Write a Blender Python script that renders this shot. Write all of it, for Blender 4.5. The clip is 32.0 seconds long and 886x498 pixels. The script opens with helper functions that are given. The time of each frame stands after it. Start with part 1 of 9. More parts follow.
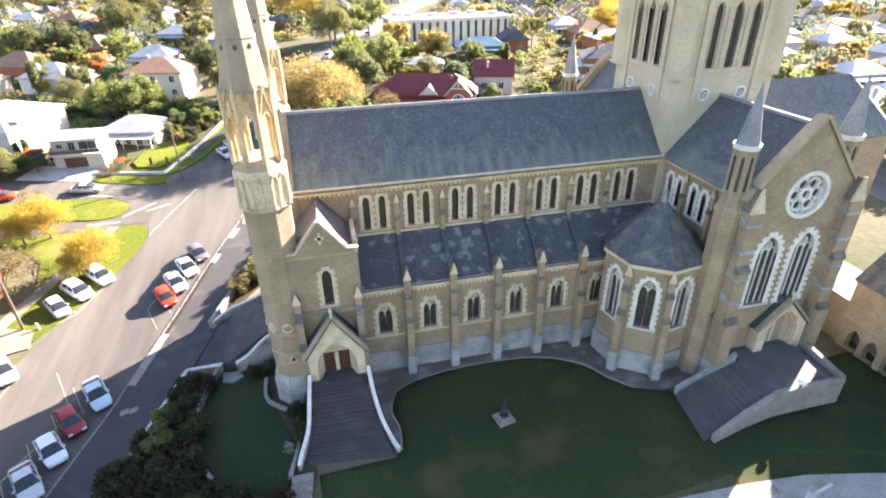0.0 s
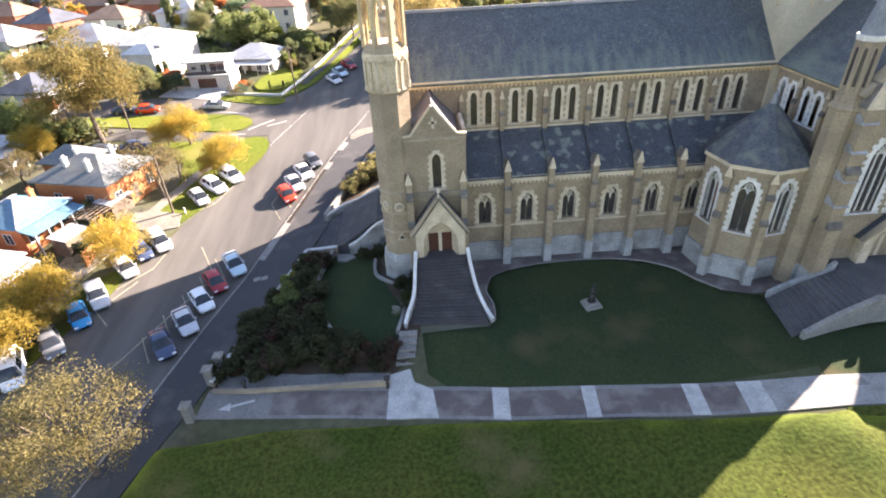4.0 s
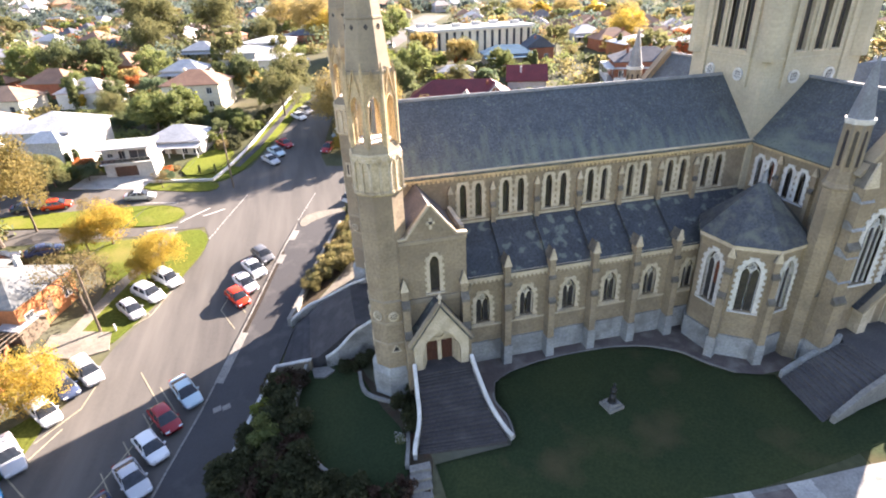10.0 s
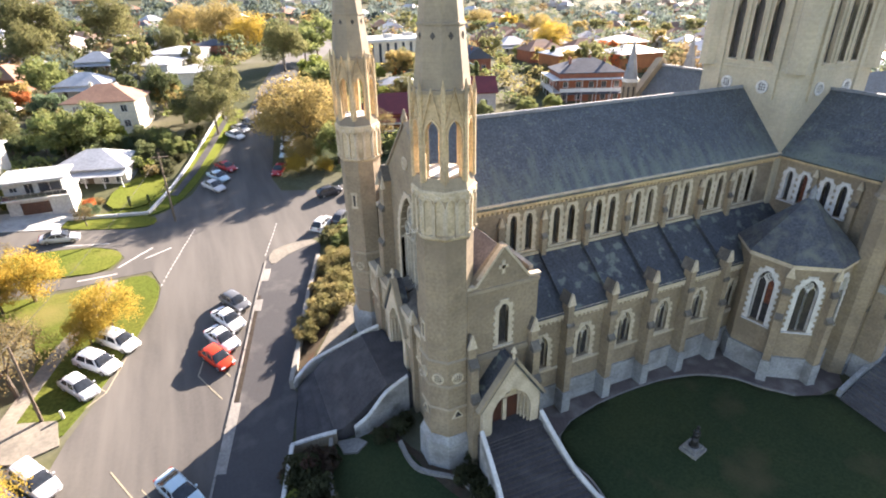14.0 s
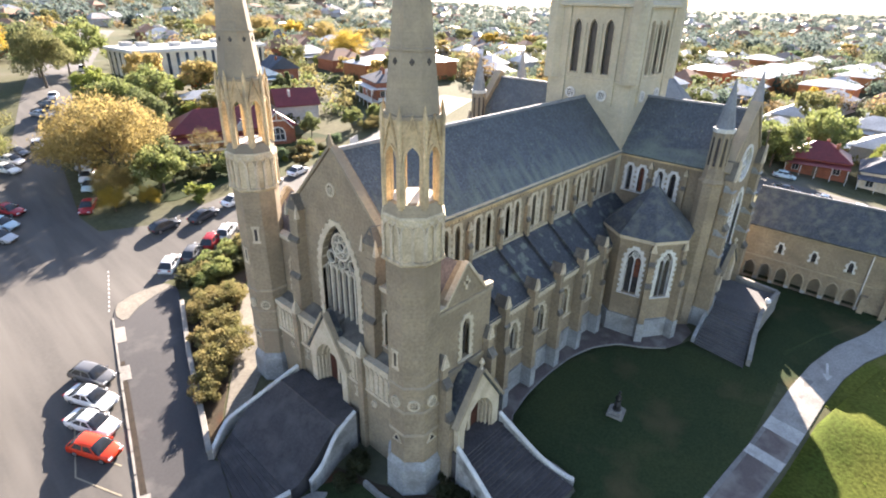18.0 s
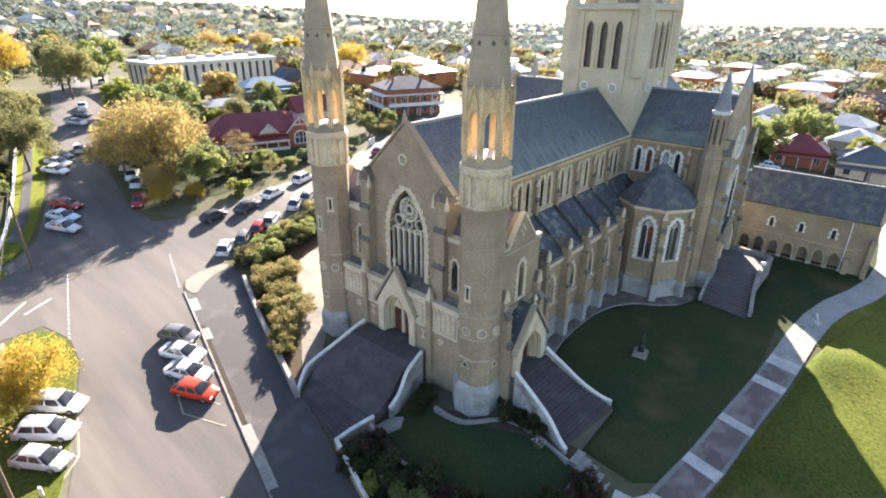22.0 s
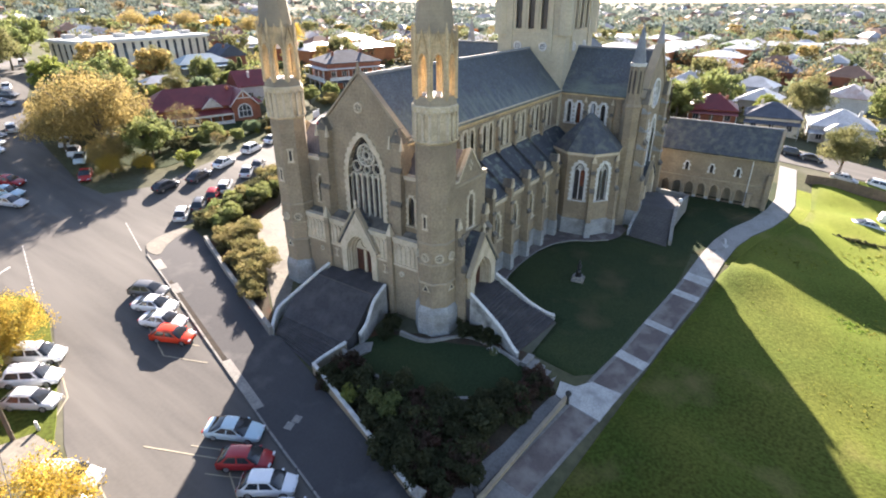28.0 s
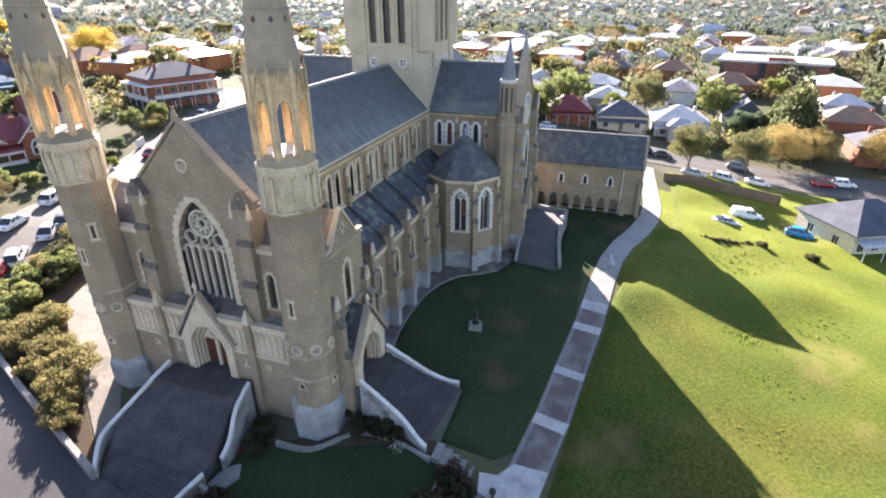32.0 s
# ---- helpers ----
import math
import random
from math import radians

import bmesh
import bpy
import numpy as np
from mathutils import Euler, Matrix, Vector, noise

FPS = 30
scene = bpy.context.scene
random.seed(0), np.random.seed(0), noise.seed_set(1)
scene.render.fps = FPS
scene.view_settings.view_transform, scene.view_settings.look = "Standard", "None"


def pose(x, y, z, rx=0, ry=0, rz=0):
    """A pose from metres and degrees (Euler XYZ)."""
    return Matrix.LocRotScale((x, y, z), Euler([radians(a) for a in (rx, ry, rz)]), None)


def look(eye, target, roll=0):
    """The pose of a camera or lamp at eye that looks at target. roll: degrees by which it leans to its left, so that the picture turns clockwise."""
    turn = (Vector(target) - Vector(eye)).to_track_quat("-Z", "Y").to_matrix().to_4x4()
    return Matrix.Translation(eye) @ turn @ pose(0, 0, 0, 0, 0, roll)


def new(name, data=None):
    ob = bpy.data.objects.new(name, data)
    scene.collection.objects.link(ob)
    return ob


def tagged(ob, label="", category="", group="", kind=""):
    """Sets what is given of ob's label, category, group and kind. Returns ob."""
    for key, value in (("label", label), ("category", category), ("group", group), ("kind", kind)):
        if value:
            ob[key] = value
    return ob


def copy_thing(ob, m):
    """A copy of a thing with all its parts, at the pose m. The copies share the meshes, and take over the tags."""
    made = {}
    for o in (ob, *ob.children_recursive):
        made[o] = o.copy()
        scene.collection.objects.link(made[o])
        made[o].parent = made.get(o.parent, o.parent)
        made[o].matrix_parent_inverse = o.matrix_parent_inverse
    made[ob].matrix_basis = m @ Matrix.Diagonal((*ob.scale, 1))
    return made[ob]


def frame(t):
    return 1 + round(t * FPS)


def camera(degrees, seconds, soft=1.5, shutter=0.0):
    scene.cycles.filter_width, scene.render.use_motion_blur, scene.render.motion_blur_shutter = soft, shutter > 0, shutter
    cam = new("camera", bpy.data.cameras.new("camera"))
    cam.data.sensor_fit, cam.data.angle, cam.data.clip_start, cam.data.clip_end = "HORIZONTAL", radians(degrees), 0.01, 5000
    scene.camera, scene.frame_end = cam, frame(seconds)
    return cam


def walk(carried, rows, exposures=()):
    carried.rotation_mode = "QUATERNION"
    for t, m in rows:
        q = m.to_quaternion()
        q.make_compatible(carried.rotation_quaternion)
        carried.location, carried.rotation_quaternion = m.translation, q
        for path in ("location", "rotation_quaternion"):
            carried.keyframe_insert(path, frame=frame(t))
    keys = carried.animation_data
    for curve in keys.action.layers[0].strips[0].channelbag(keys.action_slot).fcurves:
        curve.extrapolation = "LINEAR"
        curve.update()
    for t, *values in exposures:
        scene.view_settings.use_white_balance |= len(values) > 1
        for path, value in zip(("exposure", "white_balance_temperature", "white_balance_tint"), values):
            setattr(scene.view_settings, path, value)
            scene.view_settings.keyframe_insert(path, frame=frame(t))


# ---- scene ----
cam = camera(79.9, 32.0, soft=2.0)
METRES, EYE, TILT, LEAN, TURN = 75.0, 35.0, 0.0, 0.0, -12.8
ROWS = [
    (0.0, 0.0, 0.0, 0.0, -0.51, -28.41, 0.94),
    (0.5, -0.0067, -0.0239, 0.0016, 4.87, -28.92, 0.93),
    (1.0, -0.0128, -0.0449, -0.0062, 9.38, -29.55, 1.09),
    (1.5, -0.0165, -0.0602, -0.0179, 9.22, -30.06, 1.22),
    (2.0, -0.0178, -0.0736, -0.0299, 8.95, -30.55, 1.33),
    (2.5, -0.0182, -0.0826, -0.0394, 8.79, -31.02, 1.5),
    (3.0, -0.0184, -0.0884, -0.045, 8.67, -31.4, 1.65),
    (3.5, -0.018, -0.0911, -0.0497, 8.76, -31.96, 2.05),
    (5.5, -0.0247, -0.0839, -0.0361, 8.34, -32.81, 3.17),
    (6.0, -0.0291, -0.0789, -0.0308, 8.3, -30.56, 3.18),
    (6.5, -0.0343, -0.0725, -0.0263, 8.17, -27.92, 3.08),
    (7.0, -0.041, -0.0665, -0.0252, 8.01, -26.76, 3.03),
    (7.5, -0.0497, -0.0586, -0.0257, 7.8, -26.78, 3.07),
    (8.0, -0.06, -0.0498, -0.0275, 7.45, -26.76, 3.0),
    (8.5, -0.0719, -0.0404, -0.029, 6.18, -26.77, 2.86),
    (9.0, -0.0851, -0.031, -0.0296, 3.35, -26.74, 2.58),
    (9.5, -0.1, -0.0203, -0.03, 0.38, -26.75, 2.26),
    (10.0, -0.116, -0.0097, -0.0297, -0.91, -26.7, 2.12),
    (10.5, -0.1321, 0.0027, -0.0312, -1.25, -26.53, 2.03),
    (11.0, -0.148, 0.0156, -0.0312, -1.53, -26.39, 2.03),
    (11.5, -0.1656, 0.0294, -0.0316, -1.79, -26.36, 1.96),
    (12.0, -0.1838, 0.0434, -0.0317, -2.02, -26.29, 1.85),
    (12.5, -0.2022, 0.0578, -0.0325, -2.21, -26.16, 1.71),
    (13.0, -0.2196, 0.0711, -0.0333, -2.38, -26.02, 1.59),
    (13.5, -0.2385, 0.0851, -0.0336, -3.02, -25.89, 1.47),
    (14.0, -0.258, 0.0988, -0.0337, -11.23, -25.94, 1.02),
    (14.5, -0.2781, 0.1128, -0.0335, -25.94, -25.9, 0.21),
    (16.5, -0.3429, 0.1552, -0.0118, -32.83, -25.21, -0.72),
    (17.0, -0.3563, 0.1588, -0.0115, -33.3, -25.25, -0.83),
    (17.5, -0.3707, 0.1616, -0.0151, -33.79, -25.34, -1.0),
    (18.0, -0.3851, 0.1625, -0.0217, -34.22, -25.35, -1.09),
    (18.5, -0.3998, 0.1617, -0.0272, -34.59, -25.41, -1.11),
    (19.0, -0.4141, 0.1589, -0.0318, -34.91, -25.3, -1.16),
    (19.5, -0.4298, 0.1545, -0.0357, -35.18, -25.18, -1.12),
    (20.0, -0.4459, 0.1487, -0.0379, -35.4, -24.73, -0.97),
    (20.5, -0.4627, 0.1416, -0.0382, -35.58, -24.29, -0.8),
    (21.0, -0.4791, 0.1335, -0.0387, -35.73, -24.04, -0.65),
    (21.5, -0.497, 0.1235, -0.0407, -35.9, -23.81, -0.51),
    (22.0, -0.5161, 0.112, -0.04, -35.98, -23.74, -0.46),
    (22.5, -0.5344, 0.1009, -0.0386, -35.19, -23.8, -0.36),
    (23.0, -0.5523, 0.0893, -0.0383, -28.93, -24.05, -0.24),
    (23.5, -0.5667, 0.0798, -0.0421, -21.23, -24.24, -0.15),
    (24.0, -0.5792, 0.071, -0.0476, -20.6, -24.5, 0.01),
    (24.5, -0.5877, 0.0631, -0.0527, -21.25, -24.83, 0.1),
    (25.0, -0.593, 0.0554, -0.061, -25.58, -24.76, -0.09),
    (25.5, -0.5954, 0.0472, -0.0666, -31.7, -24.79, -0.46),
    (27.5, -0.5896, 0.0445, -0.067, -39.13, -25.39, 0.1),
    (28.0, -0.5818, 0.0519, -0.0662, -42.68, -25.45, 0.1),
    (28.5, -0.5721, 0.0609, -0.0654, -43.65, -25.54, 0.16),
    (29.0, -0.5597, 0.0715, -0.0639, -45.7, -25.72, 0.17),
    (29.5, -0.5443, 0.0841, -0.062, -46.31, -25.8, 0.22),
    (30.0, -0.5267, 0.0971, -0.0591, -46.52, -25.71, 0.36),
    (30.5, -0.5138, 0.1081, -0.0527, -46.64, -26.21, 0.67),
    (31.0, -0.5014, 0.1218, -0.0488, -51.04, -26.04, 0.57),
    (31.5, -0.4908, 0.1384, -0.0467, -57.37, -26.03, 0.32),
    (32.0, -0.4824, 0.1547, -0.0437, -58.12, -25.9, 0.18),
]
walk(cam, [(t, pose(3.83, -49.1, EYE, TILT, LEAN, TURN) @ pose(METRES * x, METRES * y, METRES * z, 90 + pitch, roll, yaw)) for t, x, y, z, yaw, pitch, roll in ROWS],
     exposures=[(0.0, 3.48, 6820, 21), (3.0, 3.15, 6820, 22), (6.0, 3.49, 6820, 22), (9.0, 3.23, 6820, 23), (13.0, 3.12, 6820, 20), (14.0, 2.97, 6820, 20), (17.0, 3.01, 6720, 18), (20.0, 3.02, 6670, 18), (23.0, 3.02, 6620, 18), (24.0, 2.93, 6620, 18), (25.0, 2.32, 6620, 17), (25.6, 2.24, 6570, 16), (27.4, 2.82, 6570, 17), (28.0, 2.84, 6620, 18), (32.0, 2.95, 6420, 23)])

# ---- light ----
SUN_DIR = Vector((0.775, 0.494, 0.407)).normalized()
sun_data = bpy.data.lights.new("sun", "SUN")
sun_data.energy, sun_data.angle, sun_data.color = 4.2, radians(0.55), (1.0, 0.91, 0.78)
sun = new("sun", sun_data)
sun.matrix_world = look(SUN_DIR * 300, (0, 0, 0))
sky_world = bpy.data.worlds.new("sky")
scene.world = sky_world
sky_world.use_nodes = True
wn = sky_world.node_tree
sky = wn.nodes.new("ShaderNodeTexSky")
sky.sky_type, sky.sun_disc = "NISHITA", False
sky.sun_elevation, sky.sun_rotation = math.asin(SUN_DIR.z), math.atan2(SUN_DIR.x, SUN_DIR.y)
sky.air_density, sky.dust_density = 1.0, 0.6
wn.links.new(sky.outputs[0], wn.nodes["Background"].inputs[0])
wn.nodes["Background"].inputs[1].default_value = 0.053


# ---- materials ----
def mat(name, col, col2=None, scale=1.0, rough=0.85, bump=0.15, fine=9.0, spread=(0.35, 0.65), metal=0.0, stain=None, stain_scale=0.15,
        stain_amount=(0.5, 0.7), per_object=0.0, bricks=None, spec=0.4, grain=0.2, streak=None, lichen=None):
    """A surface of two colours in patches and grain, with stains, and masonry courses if bricks=(width, height) is given."""
    m = bpy.data.materials.new(name)
    m.use_nodes = True
    t, n = m.node_tree, m.node_tree.nodes
    bs = n["Principled BSDF"]
    lk = t.links.new
    co = n.new("ShaderNodeTexCoord")
    geo = n.new("ShaderNodeNewGeometry")
    col2 = col2 or tuple(c * 0.8 for c in col)

    def noise_at(sc, det=4.0):
        k = n.new("ShaderNodeTexNoise")
        k.inputs["Scale"].default_value, k.inputs["Detail"].default_value = sc, det
        lk(geo.outputs["Position"], k.inputs["Vector"])
        return k

    def ramp(src, a, b):
        r = n.new("ShaderNodeMapRange")
        r.inputs[1].default_value, r.inputs[2].default_value = a, b
        lk(src, r.inputs[0])
        return r.outputs[0]

    def mix(f, a, b, mode="MIX"):
        x = n.new("ShaderNodeMix")
        x.data_type, x.blend_type = "RGBA", mode
        if isinstance(f, float):
            x.inputs[0].default_value = f
        else:
            lk(f, x.inputs[0])
        for s, v in ((x.inputs[6], a), (x.inputs[7], b)):
            if isinstance(v, tuple):
                s.default_value = (*v, 1)
            else:
                lk(v, s)
        return x.outputs[2]
    big, small = noise_at(scale), noise_at(scale * fine)
    c = mix(ramp(big.outputs[0], *spread), col, col2)
    g = n.new("ShaderNodeMapRange")
    g.inputs[1].default_value, g.inputs[2].default_value, g.inputs[3].default_value, g.inputs[4].default_value = 0.3, 0.7, 1 - grain, 1 + grain
    lk(small.outputs[0], g.inputs[0])
    grey = n.new("ShaderNodeCombineColor")
    for k in range(3):
        lk(g.outputs[0], grey.inputs[k])
    c = mix(1.0, c, grey.outputs[0], "MULTIPLY")
    height = small.outputs[0]
    if bricks:
        br = n.new("ShaderNodeTexBrick")
        br.inputs["Scale"].default_value = 1.0
        br.inputs["Brick Width"].default_value, br.inputs["Row Height"].default_value = bricks
        br.inputs["Mortar Size"].default_value = bricks[1] * 0.06
        br.inputs["Color1"].default_value, br.inputs["Color2"].default_value, br.inputs["Mortar"].default_value = (1.03, 1.025, 1.0, 1), (0.96, 0.965, 0.98, 1), (0.93, 0.925, 0.92, 1)
        sep, add, com = n.new("ShaderNodeSeparateXYZ"), n.new("ShaderNodeMath"), n.new("ShaderNodeCombineXYZ")
        lk(geo.outputs["Position"], sep.inputs[0])
        lk(sep.outputs[0], add.inputs[0])
        lk(sep.outputs[1], add.inputs[1])
        lk(add.outputs[0], com.inputs[0])
        lk(sep.outputs[2], com.inputs[1])
        lk(com.outputs[0], br.inputs["Vector"])
        c = mix(1.0, c, br.outputs[0], "MULTIPLY")
    if stain:
        st = noise_at(stain_scale, 6.0)
        if streak:
            mp = n.new("ShaderNodeMapping")
            mp.inputs["Rotation"].default_value, mp.inputs["Scale"].default_value = (0, 0, radians(streak[0])), (1, streak[1], 1)
            lk(geo.outputs["Position"], mp.inputs[0])
            lk(mp.outputs[0], st.inputs["Vector"])
        c = mix(ramp(st.outputs[0], *stain_amount), c, stain)
    if lichen:
        colour, z_low, z_high = lichen
        patch, sep_z, lift = noise_at(1.5, 10.0), n.new("ShaderNodeSeparateXYZ"), n.new("ShaderNodeMath")
        lk(geo.outputs["Position"], sep_z.inputs[0])
        run = n.new("ShaderNodeMapping")
        run.inputs["Scale"].default_value = (1.0, 0.28, 0.28)
        lk(geo.outputs["Position"], run.inputs[0])
        lk(run.outputs[0], patch.inputs["Vector"])
        rise = n.new("ShaderNodeMapRange")
        rise.inputs[1].default_value, rise.inputs[2].default_value, rise.inputs[3].default_value, rise.inputs[4].default_value = z_low, z_high, 0.2, -0.34
        lk(sep_z.outputs[2], rise.inputs[0])
        lk(patch.outputs[0], lift.inputs[0])
        lk(rise.outputs[0], lift.inputs[1])
        c = mix(ramp(lift.outputs[0], 0.36, 0.70), c, colour)
        pale = noise_at(3.2, 8.0)
        c = mix(ramp(pale.outputs[0], 0.635, 0.68), c, colour)
        spots = noise_at(6.5, 3.0)
        c = mix(ramp(spots.outputs[0], 0.60, 0.68), c, tuple(v * 0.34 for v in colour))
    if per_object:
        oi = n.new("ShaderNodeObjectInfo")
        r = n.new("ShaderNodeMapRange")
        r.inputs[3].default_value, r.inputs[4].default_value = 1 - per_object, 1 + per_object
        lk(oi.outputs["Random"], r.inputs[0])
        gg = n.new("ShaderNodeCombineColor")
        for k in range(3):
            lk(r.outputs[0], gg.inputs[k])
        c = mix(1.0, c, gg.outputs[0], "MULTIPLY")
    lk(c, bs.inputs["Base Color"])
    bs.inputs["Roughness"].default_value, bs.inputs["Metallic"].default_value = rough, metal
    bs.inputs["Specular IOR Level"].default_value = spec
    if bump:
        b = n.new("ShaderNodeBump")
        b.inputs["Strength"].default_value, b.inputs["Distance"].default_value = bump, 0.08
        lk(height, b.inputs["Height"])
        lk(b.outputs[0], bs.inputs["Normal"])
    return m


def leaf_mat(name, col, col2):
    m = mat(name, col, col2, scale=0.55, rough=0.7, bump=0.0, fine=6, per_object=0.14, spec=0.2)
    t, n = m.node_tree, m.node_tree.nodes
    bs = n["Principled BSDF"]
    tr, mx = n.new("ShaderNodeBsdfTranslucent"), n.new("ShaderNodeMixShader")
    src = bs.inputs["Base Color"].links[0].from_socket
    t.links.new(src, tr.inputs[0])
    mx.inputs[0].default_value = 0.6
    t.links.new(bs.outputs[0], mx.inputs[1])
    t.links.new(tr.outputs[0], mx.inputs[2])
    t.links.new(mx.outputs[0], n["Material Output"].inputs[0])
    return m


STONE = mat("sandstone", grain=0.16, col=(0.315, 0.25, 0.17), col2=(0.235, 0.186, 0.128), scale=0.5, bricks=(0.62, 0.3), stain=(0.23, 0.18, 0.125), stain_scale=0.22, stain_amount=(0.56, 0.78))
TOWER_STONE = mat("pale_tower_sandstone", (0.475, 0.425, 0.315), (0.41, 0.365, 0.27), grain=0.08, bump=0.05, scale=0.4, bricks=(0.62, 0.3), stain=(0.33, 0.29, 0.21), stain_scale=0.25, stain_amount=(0.55, 0.8))
STONE_DARK = mat("weathered_sandstone", grain=0.1, bump=0.06, col=(0.37, 0.30, 0.205), col2=(0.28, 0.23, 0.165), scale=0.8, bricks=(0.6, 0.3), stain=(0.2, 0.17, 0.13))
DRESSED = mat("cream_dressed_stone", (0.58, 0.495, 0.37), (0.47, 0.395, 0.285), scale=0.9, stain=(0.36, 0.29, 0.2), stain_scale=0.5, stain_amount=(0.55, 0.75))
GOLD = mat("golden_dressed_stone", (0.60, 0.455, 0.27), (0.50, 0.375, 0.215), scale=0.7, stain=(0.24, 0.19, 0.13), stain_scale=0.4)
DRUM_STONE = mat("cream_drum_stone", (0.60, 0.50, 0.345), (0.50, 0.41, 0.27), scale=0.8, stain=(0.30, 0.235, 0.15), stain_scale=0.6, stain_amount=(0.5, 0.74))
WEATHERED = mat("dark_weathering_stone", (0.135, 0.12, 0.10), (0.095, 0.085, 0.072), scale=1.2, stain=(0.2, 0.18, 0.15), stain_scale=0.9)
PURPLE_SLATE = mat("purple_slate", (0.135, 0.115, 0.118), (0.10, 0.088, 0.092), scale=0.7, rough=0.55, bricks=(0.34, 0.19), grain=0.3)
PALE = mat("pale_limewashed_stone", (0.66, 0.645, 0.61), (0.54, 0.525, 0.49), scale=1.2, stain=(0.42, 0.40, 0.37), stain_scale=0.8, stain_amount=(0.6, 0.8))
PLINTH = mat("bluestone_plinth", (0.33, 0.335, 0.33), (0.245, 0.25, 0.25), scale=0.6, bricks=(0.9, 0.42), stain=(0.17, 0.165, 0.155), stain_scale=0.5)
SLATE = mat("welsh_slate", (0.083, 0.097, 0.112), (0.066, 0.078, 0.09), scale=0.7, rough=0.55, bricks=(0.34, 0.19), stain=(0.055, 0.06, 0.065), stain_scale=2.8, stain_amount=(0.5, 0.74), grain=0.42, lichen=((0.145, 0.165, 0.135), 16.5, 22.6))
SLATE_PLAIN = mat("mossy_slate", (0.075, 0.082, 0.092), (0.055, 0.06, 0.068), scale=0.7, rough=0.6, bricks=(0.34, 0.19), stain=(0.135, 0.14, 0.115), stain_scale=1.1, stain_amount=(0.46, 0.72), grain=0.4)
SLATE_DARK = mat("aisle_slate", (0.058, 0.066, 0.076), (0.042, 0.047, 0.056), scale=0.6, rough=0.6, bricks=(0.34, 0.19), stain=(0.135, 0.155, 0.135), stain_scale=1.0, stain_amount=(0.56, 0.64), grain=0.4)
LEAD = mat("lead_flashing", (0.24, 0.25, 0.265), (0.18, 0.19, 0.205), scale=0.8, rough=0.75, spec=0.2)
GLASS = mat("leaded_glass", (0.032, 0.031, 0.034), (0.055, 0.048, 0.048), scale=2.2, rough=0.22, bump=0.3, fine=5, spec=0.5)
TRACERY = mat("tracery_stone", (0.62, 0.56, 0.45), (0.5, 0.44, 0.34), scale=1.5)
# orange glow on the glass, put into its colour
AMBER = mat("amber_glow_glass", (0.26, 0.085, 0.035), (0.10, 0.045, 0.04), scale=1.6, rough=0.25, bump=0.2, fine=5)
DOOR_RED = mat("oxblood_door_timber", (0.10, 0.038, 0.026), (0.07, 0.028, 0.02), scale=2.0, rough=0.5, fine=14)
ASPHALT = mat("asphalt", (0.085, 0.079, 0.071), (0.07, 0.065, 0.06), scale=0.06, fine=60, rough=0.85, stain=(0.114, 0.105, 0.094), stain_scale=0.45, stain_amount=(0.42, 0.7), bump=0.03, grain=0.07, streak=(15, 0.07))
FOOTWAY = mat("footway_asphalt", (0.054, 0.052, 0.053), (0.043, 0.042, 0.044), scale=0.12, fine=40, stain=(0.095, 0.09, 0.085), stain_scale=0.3, stain_amount=(0.55, 0.75), bump=0.03, grain=0.08)
CONCRETE = mat("concrete", (0.25, 0.236, 0.212), (0.195, 0.185, 0.168), scale=0.5, stain=(0.15, 0.145, 0.13), stain_scale=0.7, stain_amount=(0.58, 0.8), bump=0.06)
PATH_CONCRETE = mat("path_concrete", (0.20, 0.19, 0.175), (0.16, 0.152, 0.142), scale=0.5, stain=(0.21, 0.2, 0.185), stain_scale=0.6, stain_amount=(0.55, 0.8), bump=0.06)
PATH_PALE = mat("pale_path_concrete", (0.43, 0.42, 0.39), (0.35, 0.34, 0.32), scale=0.8, stain=(0.24, 0.23, 0.21), stain_scale=0.9, stain_amount=(0.55, 0.8), bump=0.06)
PATH_MID = mat("grey_path_concrete", (0.29, 0.28, 0.26), (0.235, 0.226, 0.21), scale=0.6, stain=(0.19, 0.18, 0.165), stain_scale=0.6, stain_amount=(0.55, 0.8), bump=0.06)
PAVERS = mat("brown_aggregate_paving", (0.13, 0.103, 0.092), (0.10, 0.08, 0.073), scale=0.5, stain=(0.20, 0.175, 0.155), stain_scale=0.6, stain_amount=(0.46, 0.66), fine=22)
STEP_STONE = mat("worn_bluestone_steps", (0.060, 0.055, 0.057), (0.046, 0.043, 0.045), scale=0.6, per_object=0.1, stain=(0.088, 0.082, 0.08), stain_scale=0.5)
TERRACE_STONE = mat("grey_terrace_stone", (0.105, 0.10, 0.10), (0.085, 0.081, 0.082), scale=0.6, per_object=0.05, stain=(0.13, 0.125, 0.12), stain_scale=0.5)
APRON = mat("worn_cream_paving", (0.20, 0.18, 0.145), (0.155, 0.14, 0.115), scale=0.4, stain=(0.11, 0.10, 0.085), stain_scale=0.5, stain_amount=(0.52, 0.75))
GRASS = mat("mown_grass", (0.026, 0.040, 0.018), (0.037, 0.049, 0.020), scale=0.09, fine=55, spread=(0.4, 0.62), rough=0.95, stain=(0.085, 0.068, 0.035), stain_scale=0.12, stain_amount=(0.57, 0.74), bump=0.5, spec=0.1)
ROUGH_GRASS = mat("rough_sunny_grass", (0.032, 0.048, 0.009), (0.055, 0.060, 0.013), scale=0.10, fine=34, spread=(0.42, 0.6), rough=0.95, stain=(0.115, 0.09, 0.04), stain_scale=0.13, stain_amount=(0.57, 0.74), grain=0.5, bump=0.6, spec=0.1)
